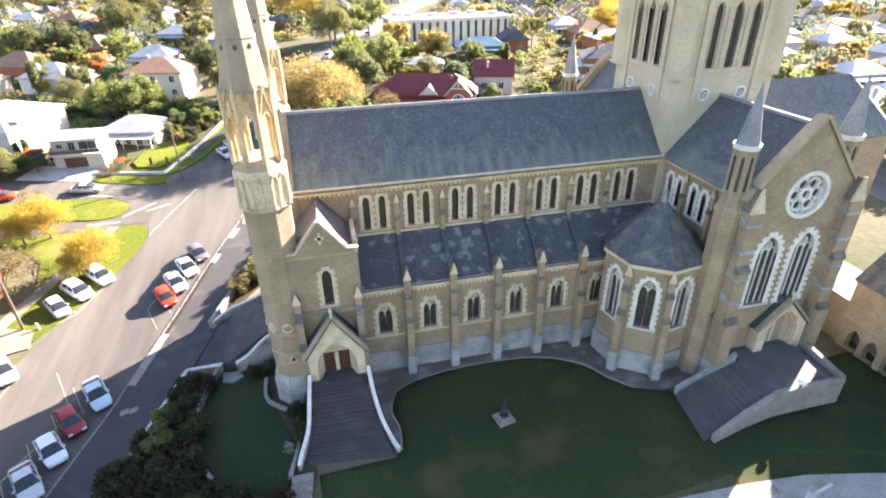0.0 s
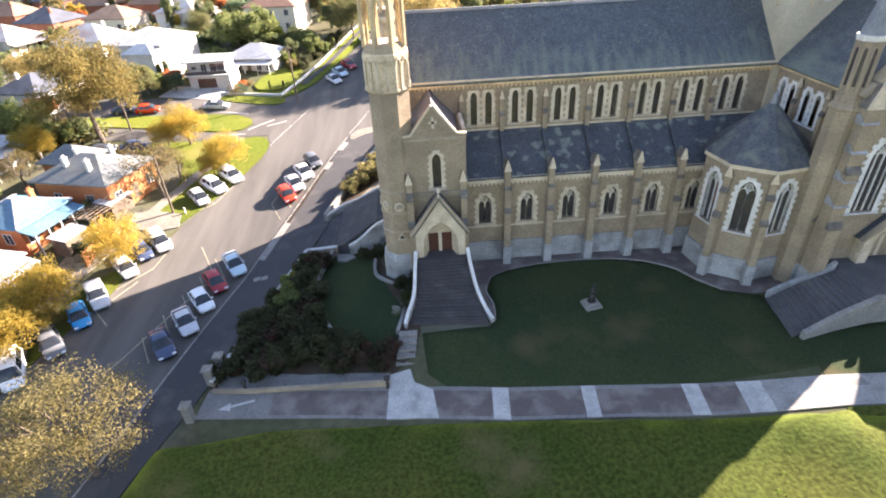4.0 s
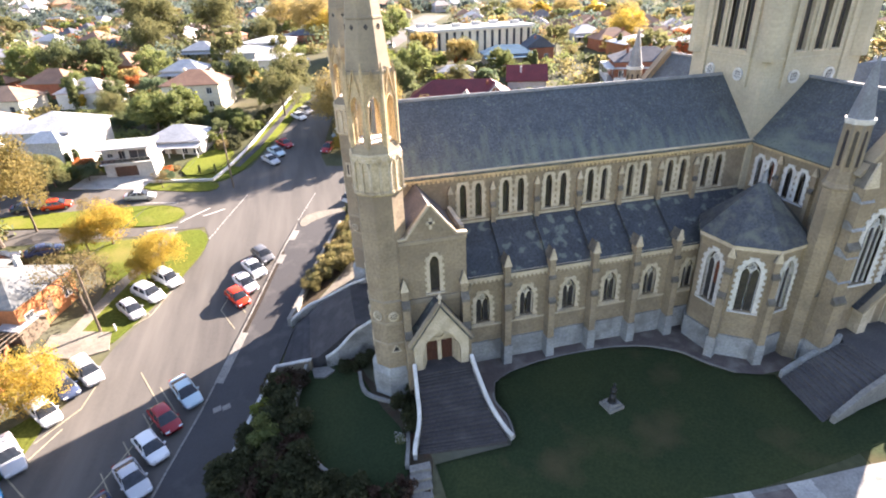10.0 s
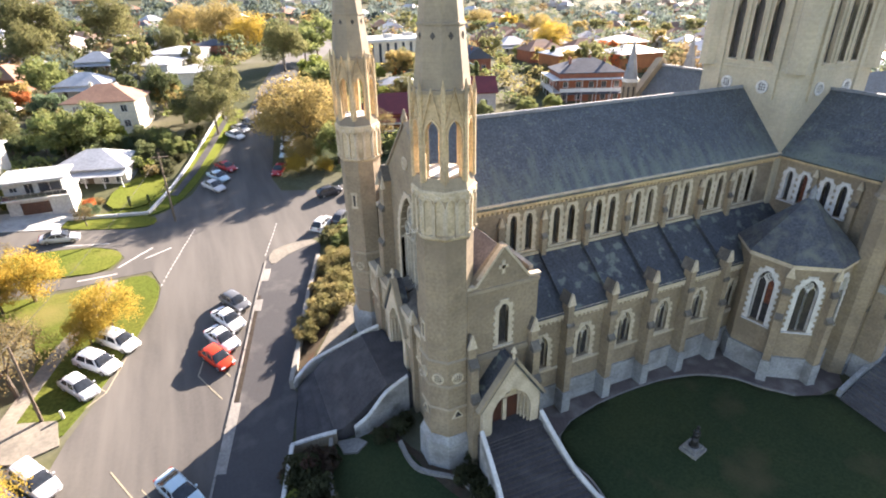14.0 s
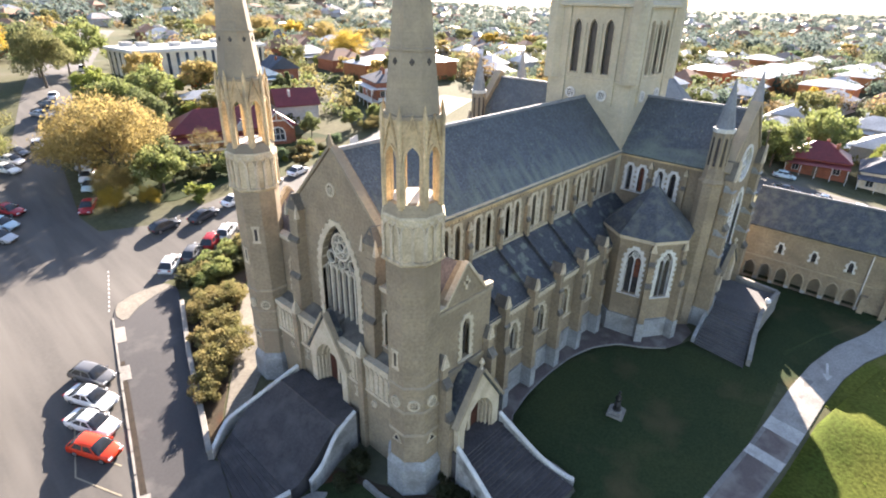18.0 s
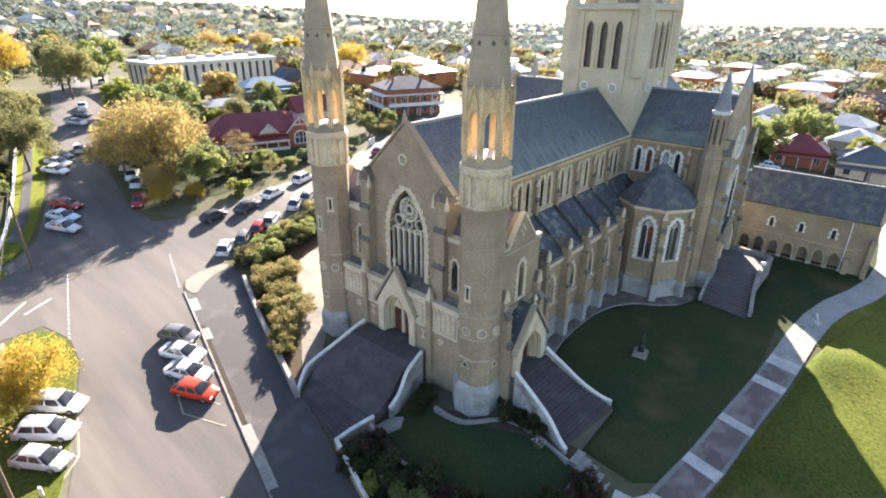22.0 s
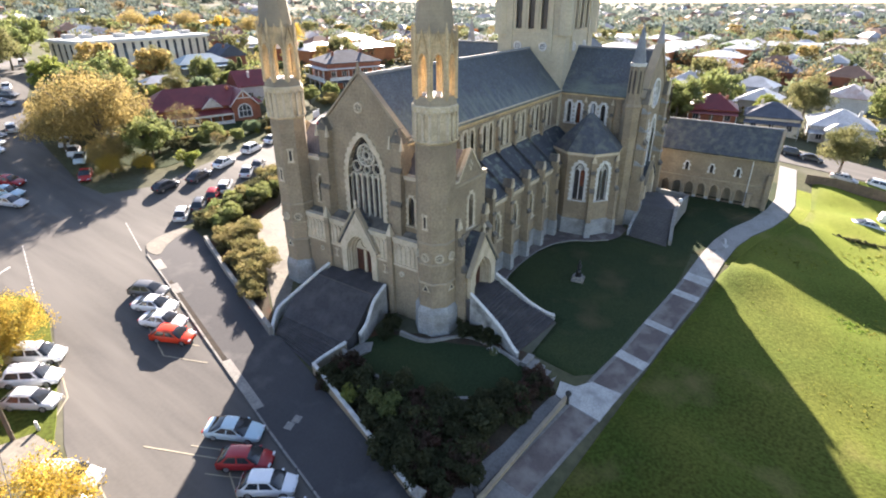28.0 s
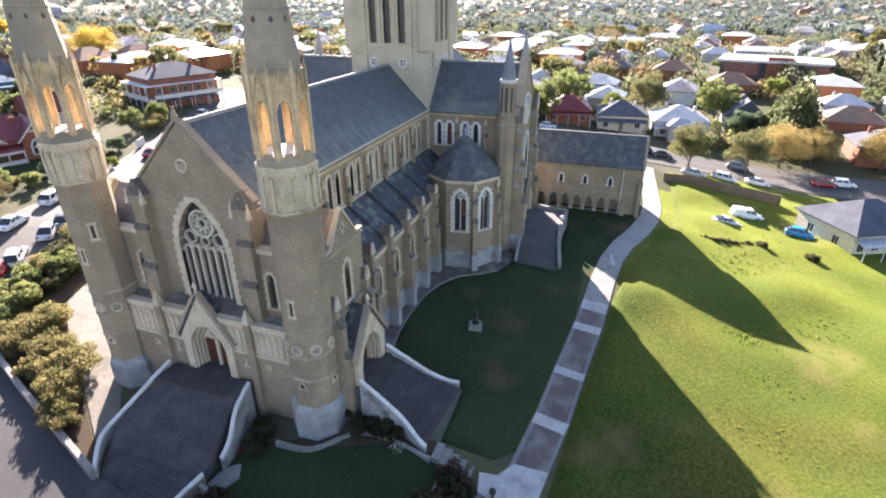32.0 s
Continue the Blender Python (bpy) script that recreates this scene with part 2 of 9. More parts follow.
sheen = ROUGH_GRASS.node_tree.nodes["Principled BSDF"].inputs
sheen["Sheen Weight"].default_value, sheen["Sheen Roughness"].default_value, sheen["Sheen Tint"].default_value = 0.24, 0.5, (0.72, 0.86, 0.1, 1)
EARTH = mat("town_ground", (0.095, 0.09, 0.052), (0.065, 0.072, 0.036), scale=0.05, fine=30, rough=0.95, stain=(0.16, 0.15, 0.13), stain_scale=0.03, stain_amount=(0.55, 0.75), bump=0.2, spec=0.1)
SANDY = mat("sandy_yard", (0.36, 0.27, 0.15), (0.24, 0.175, 0.10), scale=0.8, fine=16, stain=(0.12, 0.085, 0.05), stain_scale=0.9, stain_amount=(0.5, 0.62), bump=0.3, spec=0.1)
MULCH = mat("leaf_litter_soil", (0.075, 0.058, 0.04), (0.05, 0.042, 0.03), scale=0.5, fine=14, stain=(0.10, 0.05, 0.03), stain_scale=0.5, bump=0.5, spec=0.1)
# leaf litter with the gutter's shadow darkened into its colour
SHADED_LITTER = mat("shaded_leaf_litter", (0.028, 0.022, 0.017), (0.045, 0.034, 0.024), scale=1.5, fine=8, bump=0.4, spec=0.2)
PAINT = mat("road_paint", (0.5, 0.49, 0.46), (0.38, 0.37, 0.35), scale=1.5, rough=0.6, bump=0.0)
YELLOWPAINT = mat("yellowed_road_paint", (0.33, 0.29, 0.20), (0.25, 0.22, 0.16), scale=1.5, rough=0.6, bump=0.0)
RENDERED = mat("limewashed_rubble_stone", (0.38, 0.375, 0.36), (0.27, 0.265, 0.255), scale=0.8, stain=(0.12, 0.12, 0.11), stain_scale=0.7)
WHITE_GLOBE = mat("opal_glass", (0.8, 0.8, 0.78), (0.74, 0.74, 0.72), scale=2, rough=0.25, bump=0.0)
BARK = mat("bark", (0.13, 0.10, 0.075), (0.08, 0.063, 0.05), scale=2.5, bump=0.5)
METAL = mat("galvanised_steel", (0.4, 0.4, 0.4), (0.3, 0.3, 0.3), scale=2, rough=0.45, metal=0.8)
BRONZE = mat("dark_bronze", (0.045, 0.043, 0.04), (0.03, 0.03, 0.03), scale=3, rough=0.45, metal=0.3)
BLACK = mat("black_rubber", (0.02, 0.02, 0.021), (0.015, 0.015, 0.016), scale=3, rough=0.7)
TIMBER = mat("weathered_timber", (0.16, 0.12, 0.085), (0.11, 0.085, 0.06), scale=1.5, per_object=0.15)


# ---- helpers for meshes ----
def mesh_of(bm, name, material, smooth=False):
    me = bpy.data.meshes.new(name)
    bmesh.ops.recalc_face_normals(bm, faces=bm.faces)
    bm.to_mesh(me)
    bm.free()
    for k in (material if isinstance(material, (list, tuple)) else [material]):
        me.materials.append(k)
    if smooth:
        me.polygons.foreach_set("use_smooth", [True] * len(me.polygons))
    return me


def thing(name, label, category, group="", kind="", m=None):
    ob = new(name)
    ob.empty_display_size = 0.5
    if m is not None:
        ob.matrix_basis = m
    return tagged(ob, label, category, group, kind)


def put(name, mesh, parent=None, m=None, label=""):
    ob = new(name, mesh)
    ob.parent = parent
    if m is not None:
        ob.matrix_basis = m
    return tagged(ob, label)


def part(name, bm, material, parent=None, label="", smooth=False):
    return put(name, mesh_of(bm, name, material, smooth), parent, None, label)


def box(bm, x0, x1, y0, y1, z0, z1, m=None):
    vs = [bm.verts.new((x, y, z)) for z in (z0, z1) for x, y in ((x0, y0), (x1, y0), (x1, y1), (x0, y1))]
    for f in ((3, 2, 1, 0), (4, 5, 6, 7), (0, 1, 5, 4), (1, 2, 6, 5), (2, 3, 7, 6), (3, 0, 4, 7)):
        bm.faces.new([vs[i] for i in f])
    if m is not None:
        bmesh.ops.transform(bm, matrix=m, verts=vs)
    return vs


def hull(bm, low, high):
    """A solid between two outlines with as many corners each."""
    a, b = [bm.verts.new(p) for p in low], [bm.verts.new(p) for p in high]
    n = len(a)
    bm.faces.new(a[::-1])
    bm.faces.new(b)
    for i in range(n):
        bm.faces.new((a[i], a[(i + 1) % n], b[(i + 1) % n], b[i]))
    return a + b


def ngon(cx, cy, r, z, n=8, ph=22.5):
    return [(cx + r * math.cos(radians(ph + 360 * k / n)), cy + r * math.sin(radians(ph + 360 * k / n)), z) for k in range(n)]


AP = 1 / math.cos(radians(22.5))


def octa(bm, cx, cy, a0, a1, z0, z1, n=8, ph=22.5):
    k = 1 / math.cos(math.pi / n)
    return hull(bm, ngon(cx, cy, a0 * k, z0, n, ph), ngon(cx, cy, a1 * k, z1, n, ph))


def rod(bm, p, q, r0, r1=None, n=6):
    p, q = Vector(p), Vector(q)
    r1 = r0 if r1 is None else r1
    d = (q - p).normalized()
    a = d.orthogonal().normalized()
    b = d.cross(a)
    ring = [[o + r * (a * math.cos(2 * math.pi * k / n) + b * math.sin(2 * math.pi * k / n)) for k in range(n)] for o, r in ((p, r0), (q, r1))]
    hull(bm, ring[0], ring[1])


def prism(bm, outline, d0, d1, m):
    """An outline in (u, v), pushed from depth d0 to d1 and placed by m, which turns (u, v, depth) into the world."""
    hull(bm, [m @ Vector((u, v, d0)) for u, v in outline], [m @ Vector((u, v, d1)) for u, v in outline])


def facing(x, y, z, degrees):
    """A frame for walls: u to the right as seen from outside, v up, depth outwards. degrees: where the outside lies, 0 for +x, 90 for +y."""
    a = radians(degrees)
    out, right = Vector((math.cos(a), math.sin(a), 0)), Vector((-math.sin(a), math.cos(a), 0))
    return Matrix(((right.x, 0, out.x, x), (right.y, 0, out.y, y), (right.z, 1, out.z, z), (0, 0, 0, 1)))


from mathutils.geometry import tessellate_polygon


def pierced(bm, outline, holes, d0, d1, m):
    """A wall with openings right through it."""
    loops = [outline] + list(holes)
    tris = tessellate_polygon([[Vector((u, v, 0)) for u, v in lp] for lp in loops])
    flat = [p for lp in loops for p in lp]
    f = [bm.verts.new(m @ Vector((u, v, d1))) for u, v in flat]
    b = [bm.verts.new(m @ Vector((u, v, d0))) for u, v in flat]
    for t in tris:
        if len(set(t)) == 3:
            try:
                bm.faces.new([f[i] for i in t])
                bm.faces.new([b[i] for i in reversed(t)])
            except ValueError:
                pass
    i = 0
    for lp in loops:
        n = len(lp)
        for k in range(n):
            p, q = i + k, i + (k + 1) % n
            bm.faces.new((f[p], f[q], b[q], b[p]))
        i += n


def arch(w, h, rise=None, u=0.0, v=0.0, n=6):
    """The outline of a pointed opening, from the left foot over the top to the right foot."""
    a = w / 2
    rise = rise or w * 0.92
    c = (rise * rise - a * a) / (2 * a)
    rad = c + a
    s = h - rise
    left = []
    top = math.acos(max(-1, min(1, c / rad)))
    for k in range(n + 1):
        t = top * k / n
        left.append((c - rad * math.cos(t), s + rad * math.sin(t)))
    right = [(-x, y) for x, y in left[::-1][1:]]
    return [(u + x, v + y) for x, y in [(-a, 0)] + left + right + [(a, 0)]]


def circle(r, u=0.0, v=0.0, n=20):
    return [(u + r * math.cos(2 * math.pi * k / n), v + r * math.sin(2 * math.pi * k / n)) for k in range(n)]


def ring(bm, pts, wide, d0, d1, m, closed=True):
    """A moulding of that width that follows an outline on its outer side."""
    n = len(pts)
    outer = []
    for i in range(n):
        p0, p1, p2 = pts[i - 1] if closed or i else pts[i], pts[i], pts[(i + 1) % n] if closed or i < n - 1 else pts[i]
        tx, ty = p2[0] - p0[0], p2[1] - p0[1]
        ln = math.hypot(tx, ty) or 1
        outer.append((p1[0] - ty / ln * wide, p1[1] + tx / ln * wide))
    band(bm, pts, outer, d0, d1, m, closed)


def band(bm, inner, outer, d0, d1, m, closed):
    """One solid between two lines of as many points."""
    n = len(inner)
    rows = [[bm.verts.new(m @ Vector((u, v, d))) for u, v in line] for line, d in ((inner, d0), (outer, d0), (outer, d1), (inner, d1))]
    for i in range(n if closed else n - 1):
        j = (i + 1) % n
        for k in range(4):
            a, b = rows[k], rows[(k + 1) % 4]
            bm.faces.new((a[i], a[j], b[j], b[i]))
    if not closed:
        for i in (0, n - 1):
            bm.faces.new([rows[k][i] for k in range(4)])


def quoins(bm, pts, narrow, wide, d0, d1, m, block=0.4):
    """Dressed stones round an opening, by turns long and short."""
    dist = [0]
    for p, q in zip(pts, pts[1:]):
        dist.append(dist[-1] + math.hypot(q[0] - p[0], q[1] - p[1]))
    count = max(6, round(dist[-1] / block))
    count += 1 - count % 2

    def at(s):
        for i in range(len(pts) - 1):
            if s <= dist[i + 1] + 1e-6:
                f = (s - dist[i]) / max(1e-6, dist[i + 1] - dist[i])
                p, q = pts[i], pts[i + 1]
                ln = math.hypot(q[0] - p[0], q[1] - p[1]) or 1
                return (p[0] + (q[0] - p[0]) * f, p[1] + (q[1] - p[1]) * f), (-(q[1] - p[1]) / ln, (q[0] - p[0]) / ln)
    inner, outer = [], []
    for k in range(count):
        w = wide if k % 2 == 0 else narrow
        (p, n0), (q, n1) = at(dist[-1] * (k + 0.001) / count), at(dist[-1] * (k + 0.999) / count)
        inner += [p, q]
        outer += [(p[0] + n0[0] * w, p[1] + n0[1] * w), (q[0] + n1[0] * w, q[1] + n1[1] * w)]
    band(bm, inner, outer, d0, d1, m, False)


def lathe(bm, cx, cy, profile, n=8, ph=22.5):
    """A solid of n sides from (apothem, height) pairs, from below."""
    k = 1 / math.cos(math.pi / n)
    rings = [[bm.verts.new(p) for p in ngon(cx, cy, a * k, z, n, ph)] for a, z in profile]
    for a, b in zip(rings, rings[1:]):
        for i in range(n):
            bm.faces.new((a[i], a[(i + 1) % n], b[(i + 1) % n], b[i]))
    bm.faces.new(rings[0][::-1])
    bm.faces.new(rings[-1])

# ---- cathedral ----
church = thing("cathedral", "large sandstone Gothic cathedral with slate roofs and spired turrets", "church")
I4 = Matrix.Identity(4)


def window_kind(w, h, lights, white=False, narrow=0.2, wide=0.36, rise=None, tracery=True, name="window", glazing=None, stone=None):
    """Meshes of a pointed window: glass, stone surround, tracery; depth 0 is the wall's face."""
    op = arch(w, h, rise)
    bm = bmesh.new()
    prism(bm, op, -0.42, -0.36, I4)
    glass = mesh_of(bm, name, glazing or GLASS)
    bm = bmesh.new()
    quoins(bm, op, narrow, wide, -0.3, 0.07, I4, 0.3)
    sur = mesh_of(bm, "surround", stone or (PALE if white else DRESSED))
    bm = bmesh.new()
    hull(bm, [(-w / 2 - wide, -0.16, -0.34), (w / 2 + wide, -0.16, -0.34), (w / 2 + wide, -0.16, 0.16), (-w / 2 - wide, -0.16, 0.16)], [(-w / 2 - wide, 0.0, -0.34), (w / 2 + wide, 0.0, -0.34), (w / 2 + wide, -0.08, 0.16), (-w / 2 - wide, -0.08, 0.16)])
    sill = mesh_of(bm, "sill", PALE if white else DRESSED)
    trac = None
    if tracery:
        bm = bmesh.new()
        lw = w / lights
        s = h - (rise or w * 0.92)
        for k in range(1, lights):
            box(bm, -w / 2 + k * lw - 0.045, -w / 2 + k * lw + 0.045, 0, s + 0.25 * w, -0.36, -0.22)
        for k in range(lights):
            ring(bm, arch(lw - 0.1, s + 0.32 * w, lw * 0.8, -w / 2 + (k + 0.5) * lw, 0), 0.05, -0.36, -0.22, I4, False)
        if lights > 1:
            r = w * 0.2
            ring(bm, circle(r, 0, h - w * 0.48, 14)[::-1], 0.06, -0.36, -0.2, I4)
            for k in range(4):
                ring(bm, circle(r * 0.36, r * 0.5 * math.cos(k * math.pi / 2), h - w * 0.48 + r * 0.5 * math.sin(k * math.pi / 2), 8)[::-1], 0.04, -0.36, -0.24, I4)
        trac = mesh_of(bm, "tracery", PALE if white else TRACERY)
    return glass, sur, trac, sill


def set_window(kind, m, name="window", label=""):
    g = put(name, kind[0], church, m, label)
    put("surround", kind[1], g)
    put("sill", kind[3], g)
    if kind[2]:
        put("tracery", kind[2], g)
    return g


AISLE_WIN = window_kind(1.3, 3.2, 2, narrow=0.3, wide=0.45)
CLERE_WIN = window_kind(0.62, 3.3, 1, tracery=False, narrow=0.30, wide=0.40)
CLERE_WHITE = window_kind(0.62, 3.0, 1, True, tracery=False, narrow=0.30, wide=0.42)
CLERE_AMBER = window_kind(0.62, 3.0, 1, True, tracery=False, narrow=0.30, wide=0.42, glazing=AMBER)
APSE_WIN = window_kind(1.5, 5.2, 2, True, narrow=0.32, wide=0.48)
BAY_WIN = window_kind(0.8, 3.4, 1, tracery=False, narrow=0.28, wide=0.42)
TRAN_WIN = window_kind(2.0, 6.8, 3, True, narrow=0.38, wide=0.62)
BELFRY_WIN = window_kind(0.95, 5.7, 1, tracery=False, narrow=0.06, wide=0.1)
SIDE_WIN = window_kind(0.7, 3.0, 1, tracery=False, narrow=0.2, wide=0.34)


def coping(bm, pts, wide, thick, m, d0, d1):
    """Raised stone along the slopes of a gable, in the frame of its wall."""
    for p, q in zip(pts, pts[1:]):
        dx, dy = q[0] - p[0], q[1] - p[1]
        ln = math.hypot(dx, dy)
        nx, ny = -dy / ln * thick, dx / ln * thick
        if ny < 0:
            nx, ny = -nx, -ny
        prism(bm, [p, q, (q[0] + nx, q[1] + ny), (p[0] + nx, p[1] + ny)], d0, d1, m)


def slab(bm, a, b, c, d, t=0.25):
    """A roof slope with thickness from its four corners."""
    n = (Vector(b) - Vector(a)).cross(Vector(d) - Vector(a)).normalized()
    if n.z < 0:
        n = -n
    hull(bm, [Vector(p) - n * t for p in (a, b, c, d)], [Vector(p) for p in (a, b, c, d)])


def buttress(name, x, y, deg, w, stages, material=STONE, plinth=2.6, base=-0.6, cap=True):
    """A stepped buttress; stages: (projection, top height), from below."""
    m = facing(x, y, 0, deg)
    bm = bmesh.new()
    z = base
    for k, (p, top) in enumerate(stages):
        nxt = stages[k + 1][0] if k + 1 < len(stages) else None
        b = w / 2 - 0.02 * k
        prism(bm, [(-b, z), (b, z), (b, top), (-b, top)], -0.1, p, m)
        if nxt is not None:
            e = b - 0.01
            s = (p - nxt) * 1.3
            hull(bm, [m @ Vector(v) for v in ((-e, top - 0.02, -0.08), (e, top - 0.02, -0.08), (e, top - 0.02, p - 0.01), (-e, top - 0.02, p - 0.01))],
                 [m @ Vector(v) for v in ((-e, top + s, -0.08), (e, top + s, -0.08), (e, top + s, nxt + 0.01), (-e, top + s, nxt + 0.01))])
        z = top
    ob = part(name, bm, material, church)
    for k, (p, top) in enumerate(stages[:-1]):
        nxt, b = stages[k + 1][0], w / 2 + 0.03
        bm = bmesh.new()
        hull(bm, [m @ Vector(v) for v in ((-b, top - 0.16, nxt - 0.05), (b, top - 0.16, nxt - 0.05), (b, top - 0.16, p + 0.05), (-b, top - 0.16, p + 0.05))],
             [m @ Vector(v) for v in ((-b, top + (p - nxt) * 1.3 + 0.1, nxt - 0.05), (b, top + (p - nxt) * 1.3 + 0.1, nxt - 0.05), (b, top + 0.06, p + 0.05), (-b, top + 0.06, p + 0.05))])
        part("weathering", bm, WEATHERED, ob)
    p, top = stages[-1]
    if cap:
        bm = bmesh.new()
        b = w / 2 + 0.05
        prism(bm, [(-b, top), (b, top), (0.03, top + w * 1.75), (-0.03, top + w * 1.75)], p - 0.12, p + 0.08, m)
        cap_back = bmesh.new()
        prism(cap_back, [(-b + 0.02, top), (b - 0.02, top), (0.0, top + w * 1.6)], -0.5 if w > 0.5 else 0.0, p - 0.12, m)
        part("cap_ridge", cap_back, WEATHERED, ob)
        part("pinnacle", bm, DRESSED, ob)
    if plinth:
        bm = bmesh.new()
        prism(bm, [(-w / 2 - 0.09, base), (w / 2 + 0.09, base), (w / 2 + 0.09, plinth), (-w / 2 - 0.09, plinth)], 0, stages[0][0] + 0.12, m)
        part("plinth", bm, PLINTH, ob)
    return ob


# nave and clerestory
NW, EAVE, RIDGE = 5.0, 17.9, 23.4
BAYS = [9.5 + 4.25 * k for k in range(5)]
AISLE_MID = [7.4] + [b + 2.12 for b in BAYS[:4]]
PAIR_MID = [7.55, 11.6, 15.8, 20.0, 24.2, 28.4, 32.4]
for side, deg in ((-1, -90), (1, 90)):
    m = facing(0, side * NW, 0, deg)
    sgn = 1 if side < 0 else -1
    holes = []
    for x in PAIR_MID:
        for dx in (-0.72, 0.72):
            u = sgn * (x + dx)
            holes.append(arch(0.62, 3.3, None, u, 13.55))
            set_window(CLERE_WIN, m @ Matrix.Translation((u, 13.55, 0)), "clerestory_window")
    bm = bmesh.new()
    lo, hi = sorted((sgn * 0.3, sgn * 36.2))
    pierced(bm, [(lo, 9), (hi, 9), (hi, EAVE), (lo, EAVE)], holes, -0.7, 0, m)
    part("clerestory_wall", bm, STONE, church)
    bm = bmesh.new()
    prism(bm, [(lo, EAVE - 0.42), (hi, EAVE - 0.42), (hi, EAVE + 0.05), (lo, EAVE + 0.05)], 0, 0.34, m)
    for k in range(int((hi - lo) / 0.42)):
        prism(bm, [(lo + k * 0.42, EAVE - 0.68), (lo + k * 0.42 + 0.2, EAVE - 0.68), (lo + k * 0.42 + 0.2, EAVE - 0.42), (lo + k * 0.42, EAVE - 0.42)], 0, 0.22, m)
    part("eaves_cornice", bm, GOLD, church, "corbelled golden stone eaves cornice")
    bm = bmesh.new()
    prism(bm, [(lo, EAVE + 0.05), (hi, EAVE + 0.05), (hi, EAVE + 0.19), (lo, EAVE + 0.19)], 0.12, 0.46, m)
    part("gutter", bm, DRESSED, church)
    bm = bmesh.new()
    prism(bm, [(lo, 13.0), (hi, 13.0), (hi, 13.2), (lo, 13.2)], 0, 0.12, m)
    part("string_course", bm, DRESSED, church)
    for x in [5.6] + [b + 0.05 for b in BAYS] + [30.4]:
        buttress("clerestory_buttress", x, side * NW, deg, 0.42, [(0.5, 14.6), (0.32, 16.1)], plinth=0, base=12.0)
bm = bmesh.new()
for side in (-1, 1):
    slab(bm, (0.3, side * 5.5, EAVE - 0.05), (36.0, side * 5.5, EAVE - 0.05), (36.0, 0, RIDGE), (0.3, 0, RIDGE))
part("nave_roof", bm, SLATE, church, "steep nave roof of lichened blue-grey slate")
bm = bmesh.new()
prism(bm, [(-0.16, RIDGE - 0.05), (0.16, RIDGE - 0.05), (0.1, RIDGE + 0.22), (-0.1, RIDGE + 0.22)], 0.4, 35.8, Matrix(((0, 0, 1, 0), (1, 0, 0, 0), (0, 1, 0, 0), (0, 0, 0, 1))))
part("ridge_capping", bm, LEAD, church)

# aisles
for side, deg in ((-1, -90), (1, 90)):
    m = facing(0, side * 9.0, 0, deg)
    sgn = 1 if side < 0 else -1
    holes = []
    for x in AISLE_MID + [28.6]:
        u = sgn * x
        w = AISLE_WIN
        holes.append(arch(1.3, 3.2, None, u, 4.65))
        set_window(w, m @ Matrix.Translation((u, 4.65, 0)), "aisle_window")
    bm = bmesh.new()
    lo, hi = sorted((sgn * 5.0, sgn * 36.5))
    pierced(bm, [(lo, 2.5), (hi, 2.5), (hi, 9.6), (lo, 9.6)], holes, -0.8, 0, m)
    part("aisle_wall", bm, STONE, church)
    bm = bmesh.new()
    prism(bm, [(lo, -0.8), (hi, -0.8), (hi, 2.5), (lo, 2.5)], -0.8, 0.14, m)
    part("plinth", bm, PLINTH, church, "pale grey bluestone plinth")
    bm = bmesh.new()
    prism(bm, [(lo, 9.15), (hi, 9.15), (hi, 9.72), (lo, 9.72)], 0, 0.26, m)
    for k in range(int((hi - lo) / 0.42)):
        prism(bm, [(lo + k * 0.42, 8.9), (lo + k * 0.42 + 0.2, 8.9), (lo + k * 0.42 + 0.2, 9.15), (lo + k * 0.42, 9.15)], 0, 0.2, m)
    part("eaves_cornice", bm, DRESSED, church)
    bm = bmesh.new()
    prism(bm, [(lo, 4.2), (hi, 4.2), (hi, 4.38), (lo, 4.38)], 0, 0.1, m)
    part("string_course", bm, DRESSED, church)
    bm = bmesh.new()
    slab(bm, (5.0, side * 9.35, 9.62), (36.5, side * 9.35, 9.62), (36.5, side * 4.9, 13.1), (5.0, side * 4.9, 13.1))
    part("aisle_roof", bm, SLATE_DARK, church, "lean-to aisle roof of dark slate with pale lichen patches")
    for x in BAYS:
        buttress("buttress", x, side * 9.0, deg, 0.62, [(1.1, 6.3), (0.85, 8.7), (0.75, 10.5)], plinth=2.3)
        bm = bmesh.new()
        slab(bm, (x - 0.2, side * 9.5, 9.95), (x + 0.2, side * 9.5, 9.95), (x + 0.2, side * 5.0, 13.35), (x - 0.2, side * 5.0, 13.35), 0.3)
        part("roof_rib", bm, SLATE_DARK, church)


def door_leaf_pair(parent, m, w, h, d):
    for s in (-1, 1):
        bm = bmesh.new()
        prism(bm, [(s * w * 0.25 - w * 0.19, 0), (s * w * 0.25 + w * 0.19, 0), (s * w * 0.25 + w * 0.19, h), (s * w * 0.25 - w * 0.19, h)], d - 0.1, d, m)
        part("door_leaf", bm, DOOR_RED, parent, "dark red panelled door leaf")
        for k in range(5):
            bm = bmesh.new()
            u = s * w * 0.25 - w * 0.15 + k * w * 0.075
            prism(bm, [(u - 0.02, 0.1), (u + 0.02, 0.1), (u + 0.02, h - 0.1), (u - 0.02, h - 0.1)], d, d + 0.03, m)
            part("batten", bm, DOOR_RED, parent)


